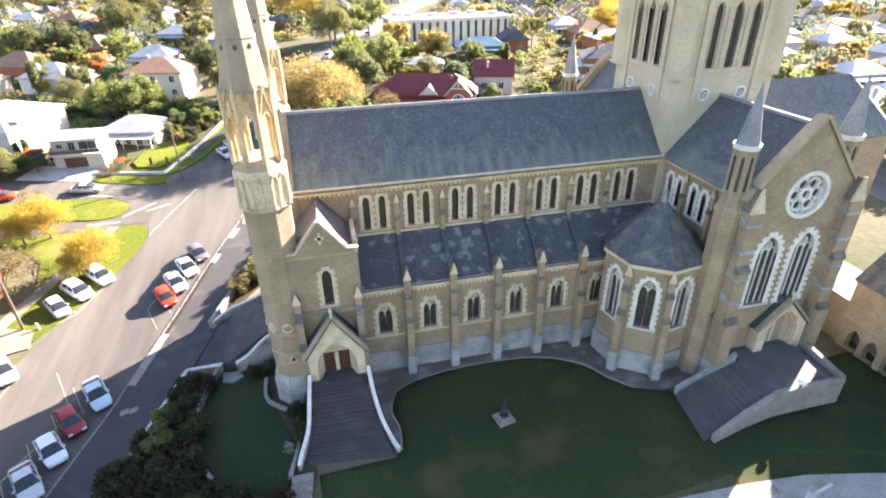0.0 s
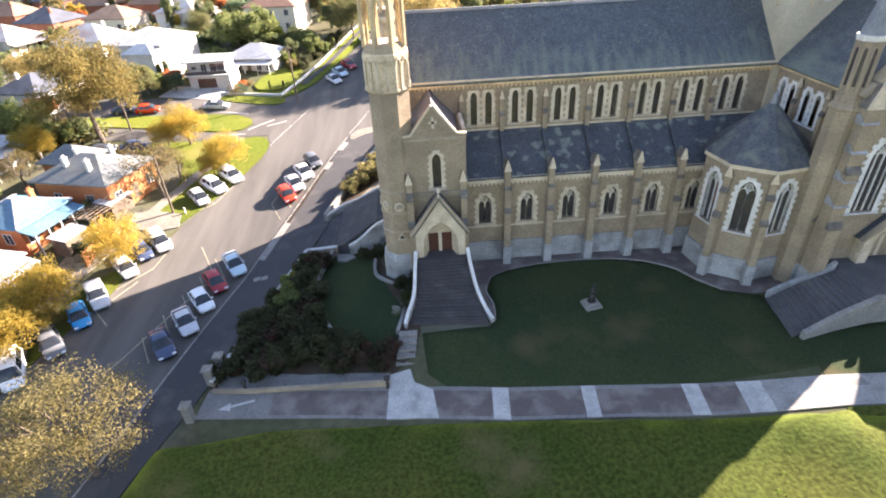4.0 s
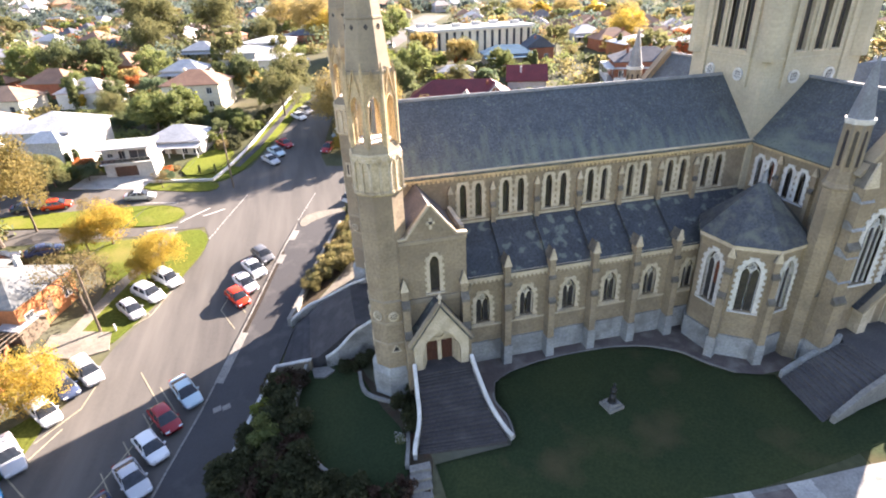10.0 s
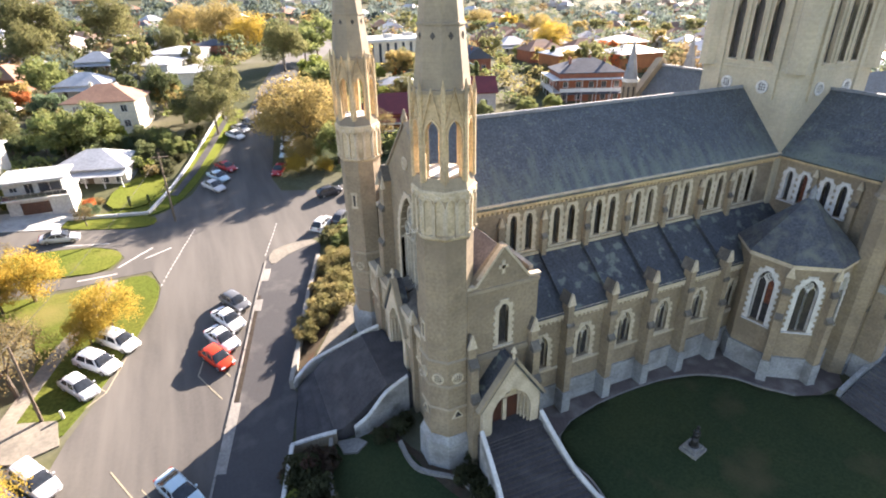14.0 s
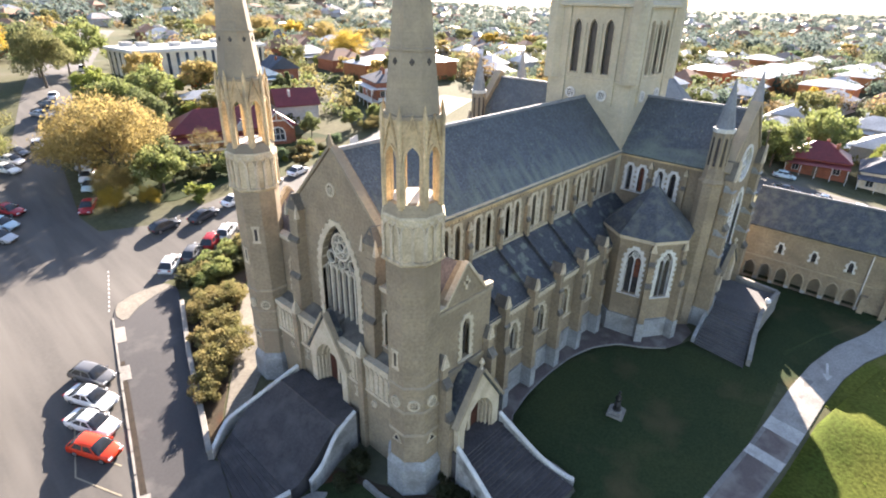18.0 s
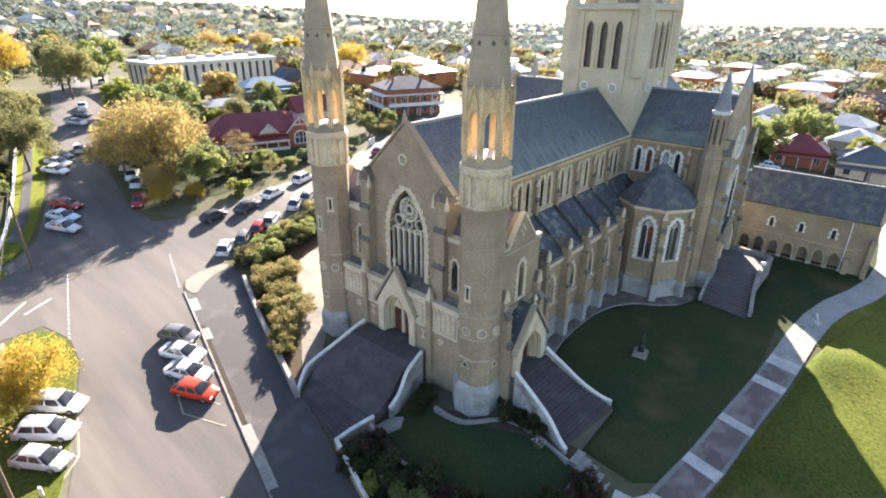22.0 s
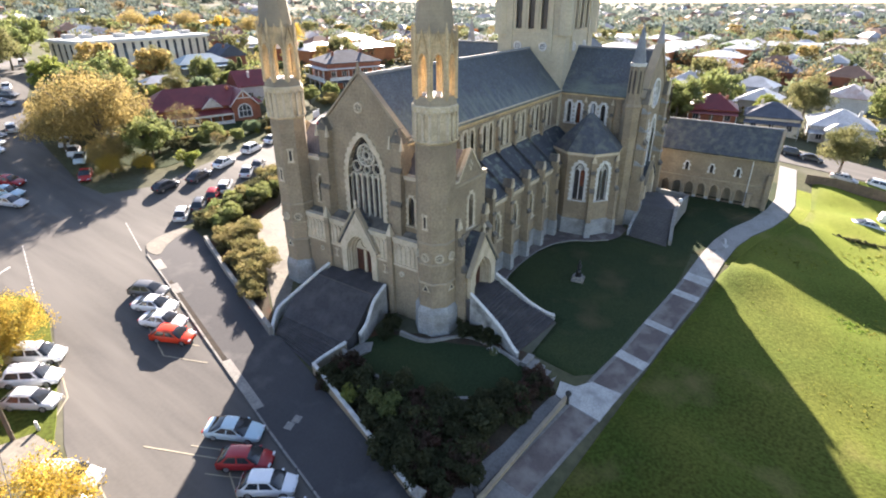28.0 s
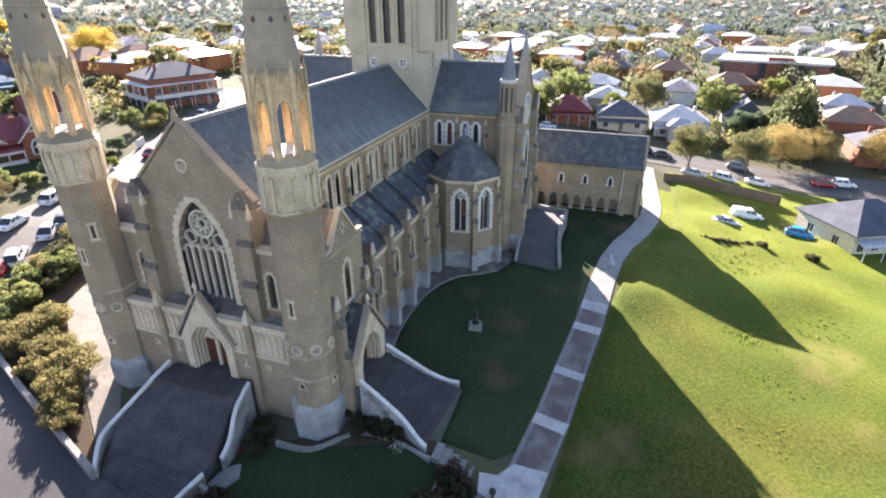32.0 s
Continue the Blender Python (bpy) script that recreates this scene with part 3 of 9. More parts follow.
def porch(m, w, eave, apex, depth, ow, oh, name="porch"):
    """A gabled stone doorway with nested arches; m: facing frame at the wall and floor."""
    bm = bmesh.new()
    op = arch(ow, oh, ow * 0.72)
    pierced(bm, [(-w / 2, -0.5), (-ow / 2 - 1e-3, -0.5), (-ow / 2 - 1e-3, 0), *op[1:-1], (ow / 2 + 1e-3, 0), (ow / 2 + 1e-3, -0.5), (w / 2, -0.5), (w / 2, eave), (0, apex), (-w / 2, eave)], [], depth - 0.55, depth, m)
    for s in (-1, 1):
        prism(bm, sorted([(s * w / 2, -0.5), (s * (w / 2 - 0.55), -0.5)]) + sorted([(s * w / 2, eave), (s * (w / 2 - 0.55), eave)], reverse=True), min(-0.3, depth - 1.3), depth - 0.55, m)
    ob = part(name, bm, DRESSED, church, "gabled cream stone porch with a deep pointed doorway")
    bm = bmesh.new()
    for k, (sc, d) in enumerate(((0.9, depth - 0.55), (0.8, depth - 0.9))):
        inner = arch(ow * sc, oh * (0.94 - 0.05 * k), ow * sc * 0.72)
        ring(bm, inner, ow * 0.06, d - 0.4, d, m, False)
    for s in (-1, 1):
        for k in range(4):
            shaft = bmesh.new()
            rod(shaft, m @ Vector((s * (ow / 2 - 0.12 - 0.11 * k), 0, depth - 0.2 - 0.28 * k)), m @ Vector((s * (ow / 2 - 0.12 - 0.11 * k), oh * 0.55, depth - 0.2 - 0.28 * k)), 0.07)
            part("colonnette", shaft, DRESSED, ob)
    part("archivolt", bm, DRESSED, ob)
    bm = bmesh.new()
    inner = arch(ow * 0.82, oh * 0.86, ow * 0.58)
    dh = oh * 0.55
    prism(bm, [(u, max(v, dh)) for u, v in inner], depth - 1.25, depth - 1.05, m)
    prism(bm, [(-0.16, 0), (0.16, 0), (0.16, dh), (-0.16, dh)], depth - 1.25, depth - 0.95, m)
    ring(bm, circle(ow * 0.12, 0, dh + ow * 0.22, 12)[::-1], 0.07, depth - 1.05, depth - 0.95, m)
    part("tympanum", bm, DRESSED, ob)
    door_leaf_pair(ob, m, ow * 0.86, dh, depth - 1.12)
    bm = bmesh.new()
    for s in (-1, 1):
        dx, dy = -s * w / 2, apex - eave
        ln = math.hypot(dx, dy)
        nx, ny = s * dy / ln * 0.2, abs(dx) / ln * 0.2
        e = (s * (w / 2 + 0.18), eave - 0.18 * (apex - eave) / (w / 2))
        pr = [e, (0, apex), (nx, apex + ny), (e[0] + nx, e[1] + ny)]
        prism(bm, pr, min(-0.4, depth - 0.9), depth + 0.12, m)
    part("porch_roof", bm, SLATE_DARK, ob)
    bm = bmesh.new()
    coping(bm, [(-w / 2 - 0.3, eave - 0.15), (0, apex + 0.25), (w / 2 + 0.3, eave - 0.15)], 0.3, 0.22, m, depth - 0.3, depth + 0.2)
    part("coping", bm, STONE_DARK, ob)
    bm = bmesh.new()
    c = m @ Vector((0, apex + 0.3, depth - 0.05))
    rod(bm, c, c + Vector((0, 0, 0.75)), 0.12, 0.05)
    octa(bm, c.x, c.y, 0.2, 0.05, c.z + 0.55, c.z + 0.95)
    part("finial", bm, DRESSED, ob)
    return ob


FLOOR = 3.4
# corner bays beside the west turrets
for side, deg in ((-1, -90), (1, 90)):
    sgn = 1 if side < 0 else -1
    m = facing(2.55, side * 10.9, 0, deg)
    bm = bmesh.new()
    pierced(bm, [(-2.85, -0.6), (2.85, -0.6), (2.85, 14.9), (2.3, 14.9), (2.3, 14.9), (0, 17.5), (-2.3, 14.9), (-2.85, 14.9)], [arch(0.8, 3.4, None, 0.15, 9.9)] if side < 0 else [], -0.8, 0, m)
    w0, w1 = sorted((side * 10.9, side * 4.8))
    box(bm, 0.36, 0.9, w0 + (0.8 if side < 0 else 0), w1 - (0 if side < 0 else 0.8), -0.6, 14.6)
    box(bm, 4.7, 5.4, w0 + (0.8 if side < 0 else 0), w1 - (0 if side < 0 else 0.8), -0.6, 14.6)
    part("corner_bay_wall", bm, STONE, church)
    set_window(BAY_WIN, m @ Matrix.Translation((0.15, 9.9, 0)), "lancet_window")
    bm = bmesh.new()
    coping(bm, [(-2.95, 14.9), (-2.0, 14.95), (0, 17.55), (2.0, 14.95), (2.95, 14.9)], 0.3, 0.16, m, -0.32, 0.1)
    box(bm, 5.15, 5.5, w0 + 0.9, w1 - 0.9, 14.6, 15.15)
    part("coping", bm, DRESSED, church)
    bm = bmesh.new()
    prism(bm, [(-0.12, 15.6), (0.12, 15.6), (0.12, 16.6), (-0.12, 16.6)], 0, 0.06, m)
    prism(bm, [(-0.36, 16.0), (0.36, 16.0), (0.36, 16.25), (-0.36, 16.25)], 0, 0.06, m)
    part("cross_relief", bm, DRESSED, church)
    bm = bmesh.new()
    for s in (-1, 1):
        slab(bm, (2.55 + s * 2.35, side * 10.4, 14.75), (2.55 + s * 2.35, side * 4.9, 14.75), (2.55, side * 4.9, 17.4), (2.55, side * 10.4, 17.4), 0.18)
    part("corner_bay_roof", bm, PURPLE_SLATE, church, "small gabled roof between turret and nave")
    bm = bmesh.new()
    prism(bm, [(-2.9, 9.05), (2.9, 9.05), (2.9, 9.5), (-2.9, 9.5)], 0, 0.16, m)
    part("string_course", bm, STONE_DARK, church)
    bm = bmesh.new()
    prism(bm, [(-2.9, 14.5), (2.9, 14.5), (2.9, 14.75), (-2.9, 14.75)], 0, 0.1, m)
    part("string_course", bm, STONE_DARK, church)
    for u in (-2.5, 2.5):
        x = 2.55 + u * sgn
        buttress("buttress", x, side * 10.9, deg, 0.62, [(1.3, 6.5), (0.95, 9.2), (0.55, 10.6)], plinth=0)
porch(facing(2.65, -10.9, FLOOR, -90), 4.7, 2.6, 6.0, 1.7, 3.3, 3.7, "south_porch")

# west front
m = facing(0, 0, 0, 180)
bm = bmesh.new()
pierced(bm, [(-5.3, 2), (5.3, 2), (5.3, 18.4), (0, 23.6), (-5.3, 18.4)], [arch(4.5, 9.3, 4.3, 0, 8.5)], -0.9, 0, m)
part("west_gable_wall", bm, STONE, church)
bm = bmesh.new()
coping(bm, [(-5.5, 18.3), (0, 23.7), (5.5, 18.3)], 0.4, 0.2, m, -0.5, 0.12)
part("gable_coping", bm, STONE_DARK, church)
bm = bmesh.new()
octa(bm, 0.0, 0, 0.2, 0.24, 23.7, 24.05)
octa(bm, 0.0, 0, 0.22, 0.06, 24.05, 24.7)
part("gable_finial", bm, STONE_DARK, church)
mw = m @ Matrix.Translation((0, 8.5, 0))
bm = bmesh.new()
op = arch(4.5, 9.3, 4.3, n=10)
prism(bm, op, -0.6, -0.54, I4)
west = put("west_window", mesh_of(bm, "west_window", GLASS), church, mw, "great traceried west window of dark glass")
bm = bmesh.new()
quoins(bm, op, 0.46, 0.6, -0.5, 0.1, I4, 0.34)
part("surround", bm, DRESSED, west)
bm = bmesh.new()
lw = 4.5 / 6
for k in range(1, 6):
    box(bm, -2.25 + k * lw - 0.07, -2.25 + k * lw + 0.07, 0, 5.5, -0.54, -0.28)
for k in range(6):
    ring(bm, arch(lw - 0.12, 5.3, 0.6, -2.25 + (k + 0.5) * lw, 0), 0.1, -0.54, -0.3, I4, False)
ring(bm, circle(1.0, 0, 7.3, 18)[::-1], 0.16, -0.54, -0.26, I4)
ring(bm, circle(0.35, 0, 7.3, 10)[::-1], 0.09, -0.54, -0.3, I4)
for k in range(8):
    a = k * math.pi / 4
    ring(bm, circle(0.2, 0.68 * math.cos(a), 7.3 + 0.68 * math.sin(a), 8)[::-1], 0.06, -0.54, -0.3, I4)
for u in (-1.35, 1.35):
    ring(bm, circle(0.48, u, 6.05, 12)[::-1], 0.1, -0.54, -0.28, I4)
ring(bm, circle(0.34, 0, 5.8, 12)[::-1], 0.08, -0.54, -0.28, I4)
part("tracery", bm, TRACERY, west)


def medallion(m, r, name="medallion", deep=0.14, stone=None):
    bm = bmesh.new()
    ring(bm, circle(r * 0.75, 0, 0, 16)[::-1], r * 0.3, 0, deep, m)
    for k in range(4):
        a = k * math.pi / 2
        ring(bm, circle(r * 0.2, r * 0.42 * math.cos(a), r * 0.42 * math.sin(a), 8)[::-1], r * 0.1, 0, deep * 0.8, m)
    ob = part(name, bm, stone or DRESSED, church, "cream stone quatrefoil medallion")
    bm = bmesh.new()
    prism(bm, circle(r * 0.75, 0, 0, 16), -0.02, 0.02, m)
    part("recess", bm, GLASS, ob)


medallion(facing(0, 0.25, 20.5, 180), 0.5)
for s in (-1, 1):
    by = s * 4.8
    buttress("west_buttress", 0.2, by, 180, 1.25, [(1.5, 7.5), (1.35, 12.0), (1.15, 15.3), (0.95, 16.8)], plinth=0, base=0, cap=False)
    bm = bmesh.new()
    box(bm, -0.72, 0.3, by - 0.6, by + 0.6, 16.7, 18.1)
    prism(bm, [(-0.6, 18.1), (0.6, 18.1), (0, 18.95)], -0.1, 0.9, facing(0.2, by, 0, 180))
    gablet = part("gablet", bm, STONE, church)
    bm = bmesh.new()
    hull(bm, [(-0.84, by - 0.78, 17.95), (0.4, by - 0.78, 17.95), (0.4, by + 0.78, 17.95), (-0.84, by + 0.78, 17.95)],
         [(-0.6, by - 0.1, 19.2), (0.25, by - 0.1, 19.2), (0.25, by + 0.1, 19.2), (-0.6, by + 0.1, 19.2)])
    part("gablet_cap", bm, WEATHERED, gablet)
    for v in (-1, 1):
        bm = bmesh.new()
        hull(bm, [(-0.98, by + v * 0.72 - 0.16, 17.3), (-0.6, by + v * 0.72 - 0.16, 17.3), (-0.6, by + v * 0.72 + 0.16, 17.3), (-0.98, by + v * 0.72 + 0.16, 17.3)],
             [(-0.82, by + v * 0.72 - 0.02, 18.5), (-0.78, by + v * 0.72 - 0.02, 18.5), (-0.78, by + v * 0.72 + 0.02, 18.5), (-0.82, by + v * 0.72 + 0.02, 18.5)])
        part("pinnacle", bm, DRESSED, gablet)
    ms = facing(-0.35, s * 6.15, 0, 180)
    lo, hi = (-2.1, 1.6) if s > 0 else (-1.6, 2.1)
    bm = bmesh.new()
    pierced(bm, [(lo, 0), (hi, 0), (hi, 14.6), (lo, 14.6)], [arch(0.7, 3.0, None, 0, 9.9)], -0.7, 0, ms)
    part("aisle_front_wall", bm, STONE, church)
    set_window(SIDE_WIN, ms @ Matrix.Translation((0, 9.9, 0)), "lancet_window")
    bm = bmesh.new()
    prism(bm, [(lo, 14.5), (hi, 14.5), (hi, 14.85), (lo, 14.85)], -0.8, 0.15, ms)
    part("coping", bm, DRESSED, church)
# narthex screen with its blind arcade
SX = -1.5
ms = facing(SX, 0, 0, 180)
for s in (-1, 1):
    bm = bmesh.new()
    lo, hi = sorted((s * 2.0, s * 7.9))
    prism(bm, [(lo, -0.6), (hi, -0.6), (hi, 8.5), (lo, 8.5)], -0.7, 0, ms)
    prism(bm, [(s * 0.9, 7.75), (s * 2.0, 7.2), (s * 2.0, 8.5), (s * 0.9, 8.5)][::s], -0.7, 0, ms)
    part("narthex_wall", bm, STONE, church)
    bm = bmesh.new()
    clo, chi = sorted((s * 1.15, s * 7.9))
    prism(bm, [(clo, 8.35), (chi, 8.35), (chi, 8.85), (clo, 8.85)], -0.8, 0.2, ms)
    prism(bm, [(lo, 5.75), (hi, 5.75), (hi, 6.0), (lo, 6.0)], 0, 0.16, ms)
    part("cornice", bm, DRESSED, church)
    bm = bmesh.new()
    prism(bm, [(lo + 0.05, 6.0), (hi - 0.05, 6.0), (hi - 0.05, 8.35), (lo + 0.05, 8.35)], 0, 0.05, ms)
    panel = part("blind_arcade", bm, DRESSED, church, "cream stone panel behind the blind arcade")
    k = lo + 0.25
    while k < hi - 0.2:
        bm = bmesh.new()
        rod(bm, ms @ Vector((k, 6.0, 0.11)), ms @ Vector((k, 7.7, 0.11)), 0.07)
        part("colonnette", bm, DRESSED, panel)
        bm = bmesh.new()
        ring(bm, arch(0.38, 0.5, 0.35, k + 0.28, 7.7, 4), 0.06, 0.04, 0.15, ms, False)
        part("arch_moulding", bm, DRESSED, panel)
        k += 0.56
    bm = bmesh.new()
    box(bm, SX - 0.38, SX + 0.1, s * 4.35 - 0.3, s * 4.35 + 0.3, -0.6, 8.9)
    pilaster = part("pilaster", bm, STONE, church)
    bm = bmesh.new()
    octa(bm, SX - 0.14, s * 4.35, 0.34, 0.34, 8.9, 9.05, 4, 45)
    octa(bm, SX - 0.14, s * 4.35, 0.3, 0.03, 9.05, 10.1, 4, 45)
    part("pinnacle", bm, DRESSED, pilaster)
    bm = bmesh.new()
    mc = facing(SX, s * 3.45, 4.9, 180)
    prism(bm, [(-0.1, -0.55), (0.1, -0.55), (0.1, 0.55), (-0.1, 0.55)], 0, 0.06, mc)
    prism(bm, [(-0.28, 0.3), (0.28, 0.3), (0.28, 0.5), (-0.28, 0.5)], 0, 0.06, mc)
    prism(bm, [(-0.28, -0.5), (0.28, -0.5), (0.28, -0.3), (-0.28, -0.3)], 0, 0.06, mc)
    part("slit_surround", bm, DRESSED, church)
    medallion(facing(SX, s * 5.6, 4.9, 180), 0.3)
    bm = bmesh.new()
    slab(bm, (SX + 0.05, min(s * 0.1, s * 8), 8.7), (SX + 0.05, max(s * 0.1, s * 8), 8.7), (0.5, max(s * 0.1, s * 8), 9.5), (0.5, min(s * 0.1, s * 8), 9.5), 0.2)
    part("narthex_roof", bm, WEATHERED, church)
porch(facing(SX, 0, 3.2, 180), 4.9, 3.4, 7.3, 0.25, 3.5, 4.6, "west_porch")


def turret(cx, cy):
    R = 1.7
    bm = bmesh.new()
    octa(bm, cx, cy, R, R, 2.7, 19.15)
    sh = part("turret_shaft", bm, STONE, church, "octagonal sandstone stair turret")
    bm = bmesh.new()
    lathe(bm, cx, cy, [(2.06, -1.4), (2.0, 2.45), (R + 0.02, 3.0)])
    part("plinth", bm, PLINTH, sh)
    for z in (5.45, 7.5, 9.6):
        bm = bmesh.new()
        lathe(bm, cx, cy, [(R - 0.02, z), (R + 0.09, z + 0.03), (R + 0.09, z + 0.13), (R - 0.02, z + 0.24)])
        part("string_course", bm, STONE_DARK, sh)
    for deg in (180, 225, 270, 135):
        a = radians(deg)
        medallion(facing(cx + R * math.cos(a), cy + R * math.sin(a), 8.3, deg), 0.42)
    for deg in (270, 180):
        a = radians(deg)
        mm = facing(cx + R * math.cos(a), cy + R * math.sin(a), 5.0, deg)
        bm = bmesh.new()
        ring(bm, [(-0.32, -0.22), (0, 0.32), (0.32, -0.22)], 0.16, -0.02, 0.1, mm)
        vent = part("trefoil_vent", bm, DRESSED, sh, "small cream triangular vent")
        bm = bmesh.new()
        prism(bm, [(-0.3, -0.2), (0.3, -0.2), (0, 0.3)], -0.02, 0.03, mm)
        part("recess", bm, GLASS, vent)
    for deg, z in ((225, 15.1), (180, 13.0)) if cy > 0 else ((180, 11.8),):
        a = radians(deg)
        mm = facing(cx + R * math.cos(a), cy + R * math.sin(a), z, deg)
        bm = bmesh.new()
        for s in (-1, 1):
            prism(bm, [(s * 0.2 - 0.07, -0.75), (s * 0.2 + 0.07, -0.75), (s * 0.2 + 0.07, 0.75), (s * 0.2 - 0.07, 0.75)], 0, 0.06, mm)
            prism(bm, [(-0.34, s * 0.66 - 0.12), (0.34, s * 0.66 - 0.12), (0.34, s * 0.66 + 0.12), (-0.34, s * 0.66 + 0.12)], 0, 0.07, mm)
        part("slit_surround", bm, DRESSED, sh)
        bm = bmesh.new()
        prism(bm, [(-0.13, -0.55), (0.13, -0.55), (0.13, 0.55), (-0.13, 0.55)], -0.05, 0.02, mm)
        part("slit", bm, GLASS, sh)
    # corbelled drum: two tall arched panels a face, with a scalloped corbel table above
    D = 1.72
    bm = bmesh.new()
    lathe(bm, cx, cy, [(R, 18.85), (R + 0.16, 19.02), (R + 0.16, 19.14), (D, 19.2), (D, 21.45), (D + 0.14, 21.5), (D + 0.16, 21.95), (D + 0.08, 22.05)])
    dr = part("turret_drum", bm, DRUM_STONE, church, "arcaded stone drum below the belfry stage")
    fw = 2 * D * math.tan(radians(22.5))
    bm = bmesh.new()
    for k in range(8):
        deg = 45 * k
        a = radians(deg)
        mm = facing(cx + D * math.cos(a), cy + D * math.sin(a), 19.15, deg)
        for u in (-fw / 2, 0, fw / 2):
            prism(bm, [(u - 0.1, 0), (u + 0.1, 0), (u + 0.1, 1.95), (u - 0.1, 1.95)], 0, 0.13, mm)
            prism(bm, [(u - 0.15, -0.08), (u + 0.15, -0.08), (u + 0.15, 0.12), (u - 0.15, 0.12)], 0, 0.2, mm)
        for u in (-fw / 4, fw / 4):
            ring(bm, arch(fw / 2 - 0.2, 0.5, 0.42, u, 1.9, 4), 0.1, 0, 0.16, mm, False)
            prism(bm, [(u - 0.13, 2.42), (u + 0.13, 2.42), (u + 0.2, 2.62), (u - 0.2, 2.62)], 0.1, 0.2, mm)
    tagged(part("colonnette", bm, DRESSED, dr), kind="stuff")
    bm = bmesh.new()
    lathe(bm, cx, cy, [(D + 0.06, 22.0), (1.62, 22.75), (1.3, 22.78)])
    part("weathered_base", bm, STONE_DARK, dr)
    bm = bmesh.new()
    lathe(bm, cx, cy, [(1.3, 22.7), (1.3, 22.8), (0.1, 22.82)])
    part("belfry_floor", bm, PALE, dr, "pale stone floor inside the open belfry")
    # open belfry stage
    fw = 2 * 1.62 * math.tan(radians(22.5))
    bm = bmesh.new()
    for k in range(8):
        deg = 45 * k
        a = radians(deg)
        mm = facing(cx + 1.62 * math.cos(a), cy + 1.62 * math.sin(a), 22.6, deg)
        pierced(bm, [(-fw / 2, 0), (-0.43, 0), *arch(0.86, 3.5, 0.8)[1:-1], (0.43, 0), (fw / 2, 0), (fw / 2, 5.0), (-fw / 2, 5.0)], [], -0.42, 0, mm)
    bmesh.ops.remove_doubles(bm, verts=bm.verts, dist=0.02)
    bel = part("belfry_stage", bm, GOLD, church, "open arcaded belfry stage of golden stone")
    bm = bmesh.new()
    for k in range(8):
        deg = 45 * k
        a = radians(deg)
        mm = facing(cx + 1.62 * math.cos(a), cy + 1.62 * math.sin(a), 22.6, deg)
        ring(bm, arch(0.86, 3.5, 0.8), 0.11, 0, 0.1, mm, False)
        for s in (-1, 1):
            pr = [(s * fw / 2, 2.75), (s * fw / 2, 2.95), (0, 5.25), (0, 5.05)]
            prism(bm, pr, 0, 0.14, mm)
        vr = Vector((cx + 1.66 * AP * math.cos(a + radians(22.5)), cy + 1.66 * AP * math.sin(a + radians(22.5)), 22.5))
        rod(bm, vr, vr + Vector((0, 0, 5.0)), 0.15, 0.15, 6)
        rod(bm, vr + Vector((0, 0, 5.0)), vr + Vector((0, 0, 5.8)), 0.17, 0.02, 4)
    tagged(part("gablet", bm, GOLD, bel), kind="stuff")
    bm = bmesh.new()
    prof = [(1.66, 27.5), (1.66, 27.7), (1.5, 27.72)]
    for z in (30.9, 34.8):
        r = 1.5 * (43.4 - z) / 15.7
        prof += [(r, z), (r + 0.06, z + 0.02), (r + 0.05, z + 0.14), (r - 0.02, z + 0.16)]
    lathe(bm, cx, cy, prof + [(0.05, 43.4)])
    sp = part("spire", bm, STONE_DARK, church, "tall octagonal stone spire")
    bm = bmesh.new()
    for k in range(8):
        deg = 45 * k
        a = radians(deg)
        r = 1.5 * (43.4 - 30.4) / 15.7
        mm = facing(cx + r * math.cos(a), cy + r * math.sin(a), 30.4, deg)
        prism(bm, [(0, -0.2), (0.16, 0), (0, 0.2), (-0.16, 0)], -0.1, 0.035, mm)
    tagged(part("spire_light", bm, GLASS, sp), kind="stuff")
    bm = bmesh.new()
    rod(bm, (cx, cy, 43.2), (cx, cy, 45.2), 0.07)
    box(bm, cx - 0.06, cx + 0.06, cy - 0.5, cy + 0.5, 44.4, 44.55)
    part("finial", bm, STONE_DARK, sp)


turret(-1.0, -9.45)
turret(-1.15, 9.35)

# crossing tower
TX, TH = 41.2, 5.25
for deg in (0, 90, 180, 270):
    a = radians(deg)
    mm = facing(TX + TH * math.cos(a), TH * math.sin(a), 0, deg)
    w = TH if deg % 180 else TH - 0.9
    bm = bmesh.new()
    pierced(bm, [(-w, 8), (w, 8), (w, 33.0), (-w, 33.0)], [arch(0.95, 5.7, None, u, 26.0) for u in (-1.95, 0, 1.95)], -0.9, 0, mm)
    tower = part("tower_wall", bm, TOWER_STONE, church, "wall of the square sandstone crossing tower")
    for u in (-1.95, 0, 1.95):
        set_window(BELFRY_WIN, mm @ Matrix.Translation((u, 26.0, 0)), "belfry_lancet")
    for u in (-2.0, 2.0):
        medallion(mm @ Matrix.Translation((u, 23.7, 0)), 0.58, stone=PALE)
for sx in (-1, 1):
    for sy in (-1, 1):
        cx, cy = TX + sx * (TH - 0.35), sy * (TH - 0.35)
        bm = bmesh.new()
        lathe(bm, cx, cy, [(0.95, 25.2), (0.95, 33.4), (0.8, 34.2), (0.04, 39.5)])
        part("corner_turret", bm, TOWER_STONE, church)
for z, g in ((25.1, 0.08), (32.9, 0.45)):
    bm = bmesh.new()
    lathe(bm, TX, 0, [(TH - 0.05, z), (TH + g, z + 0.05), (TH + g, z + 0.3), (TH - 0.05, z + 0.32 + g)], 4, 45)
    part("string_course", bm, TOWER_STONE, church)
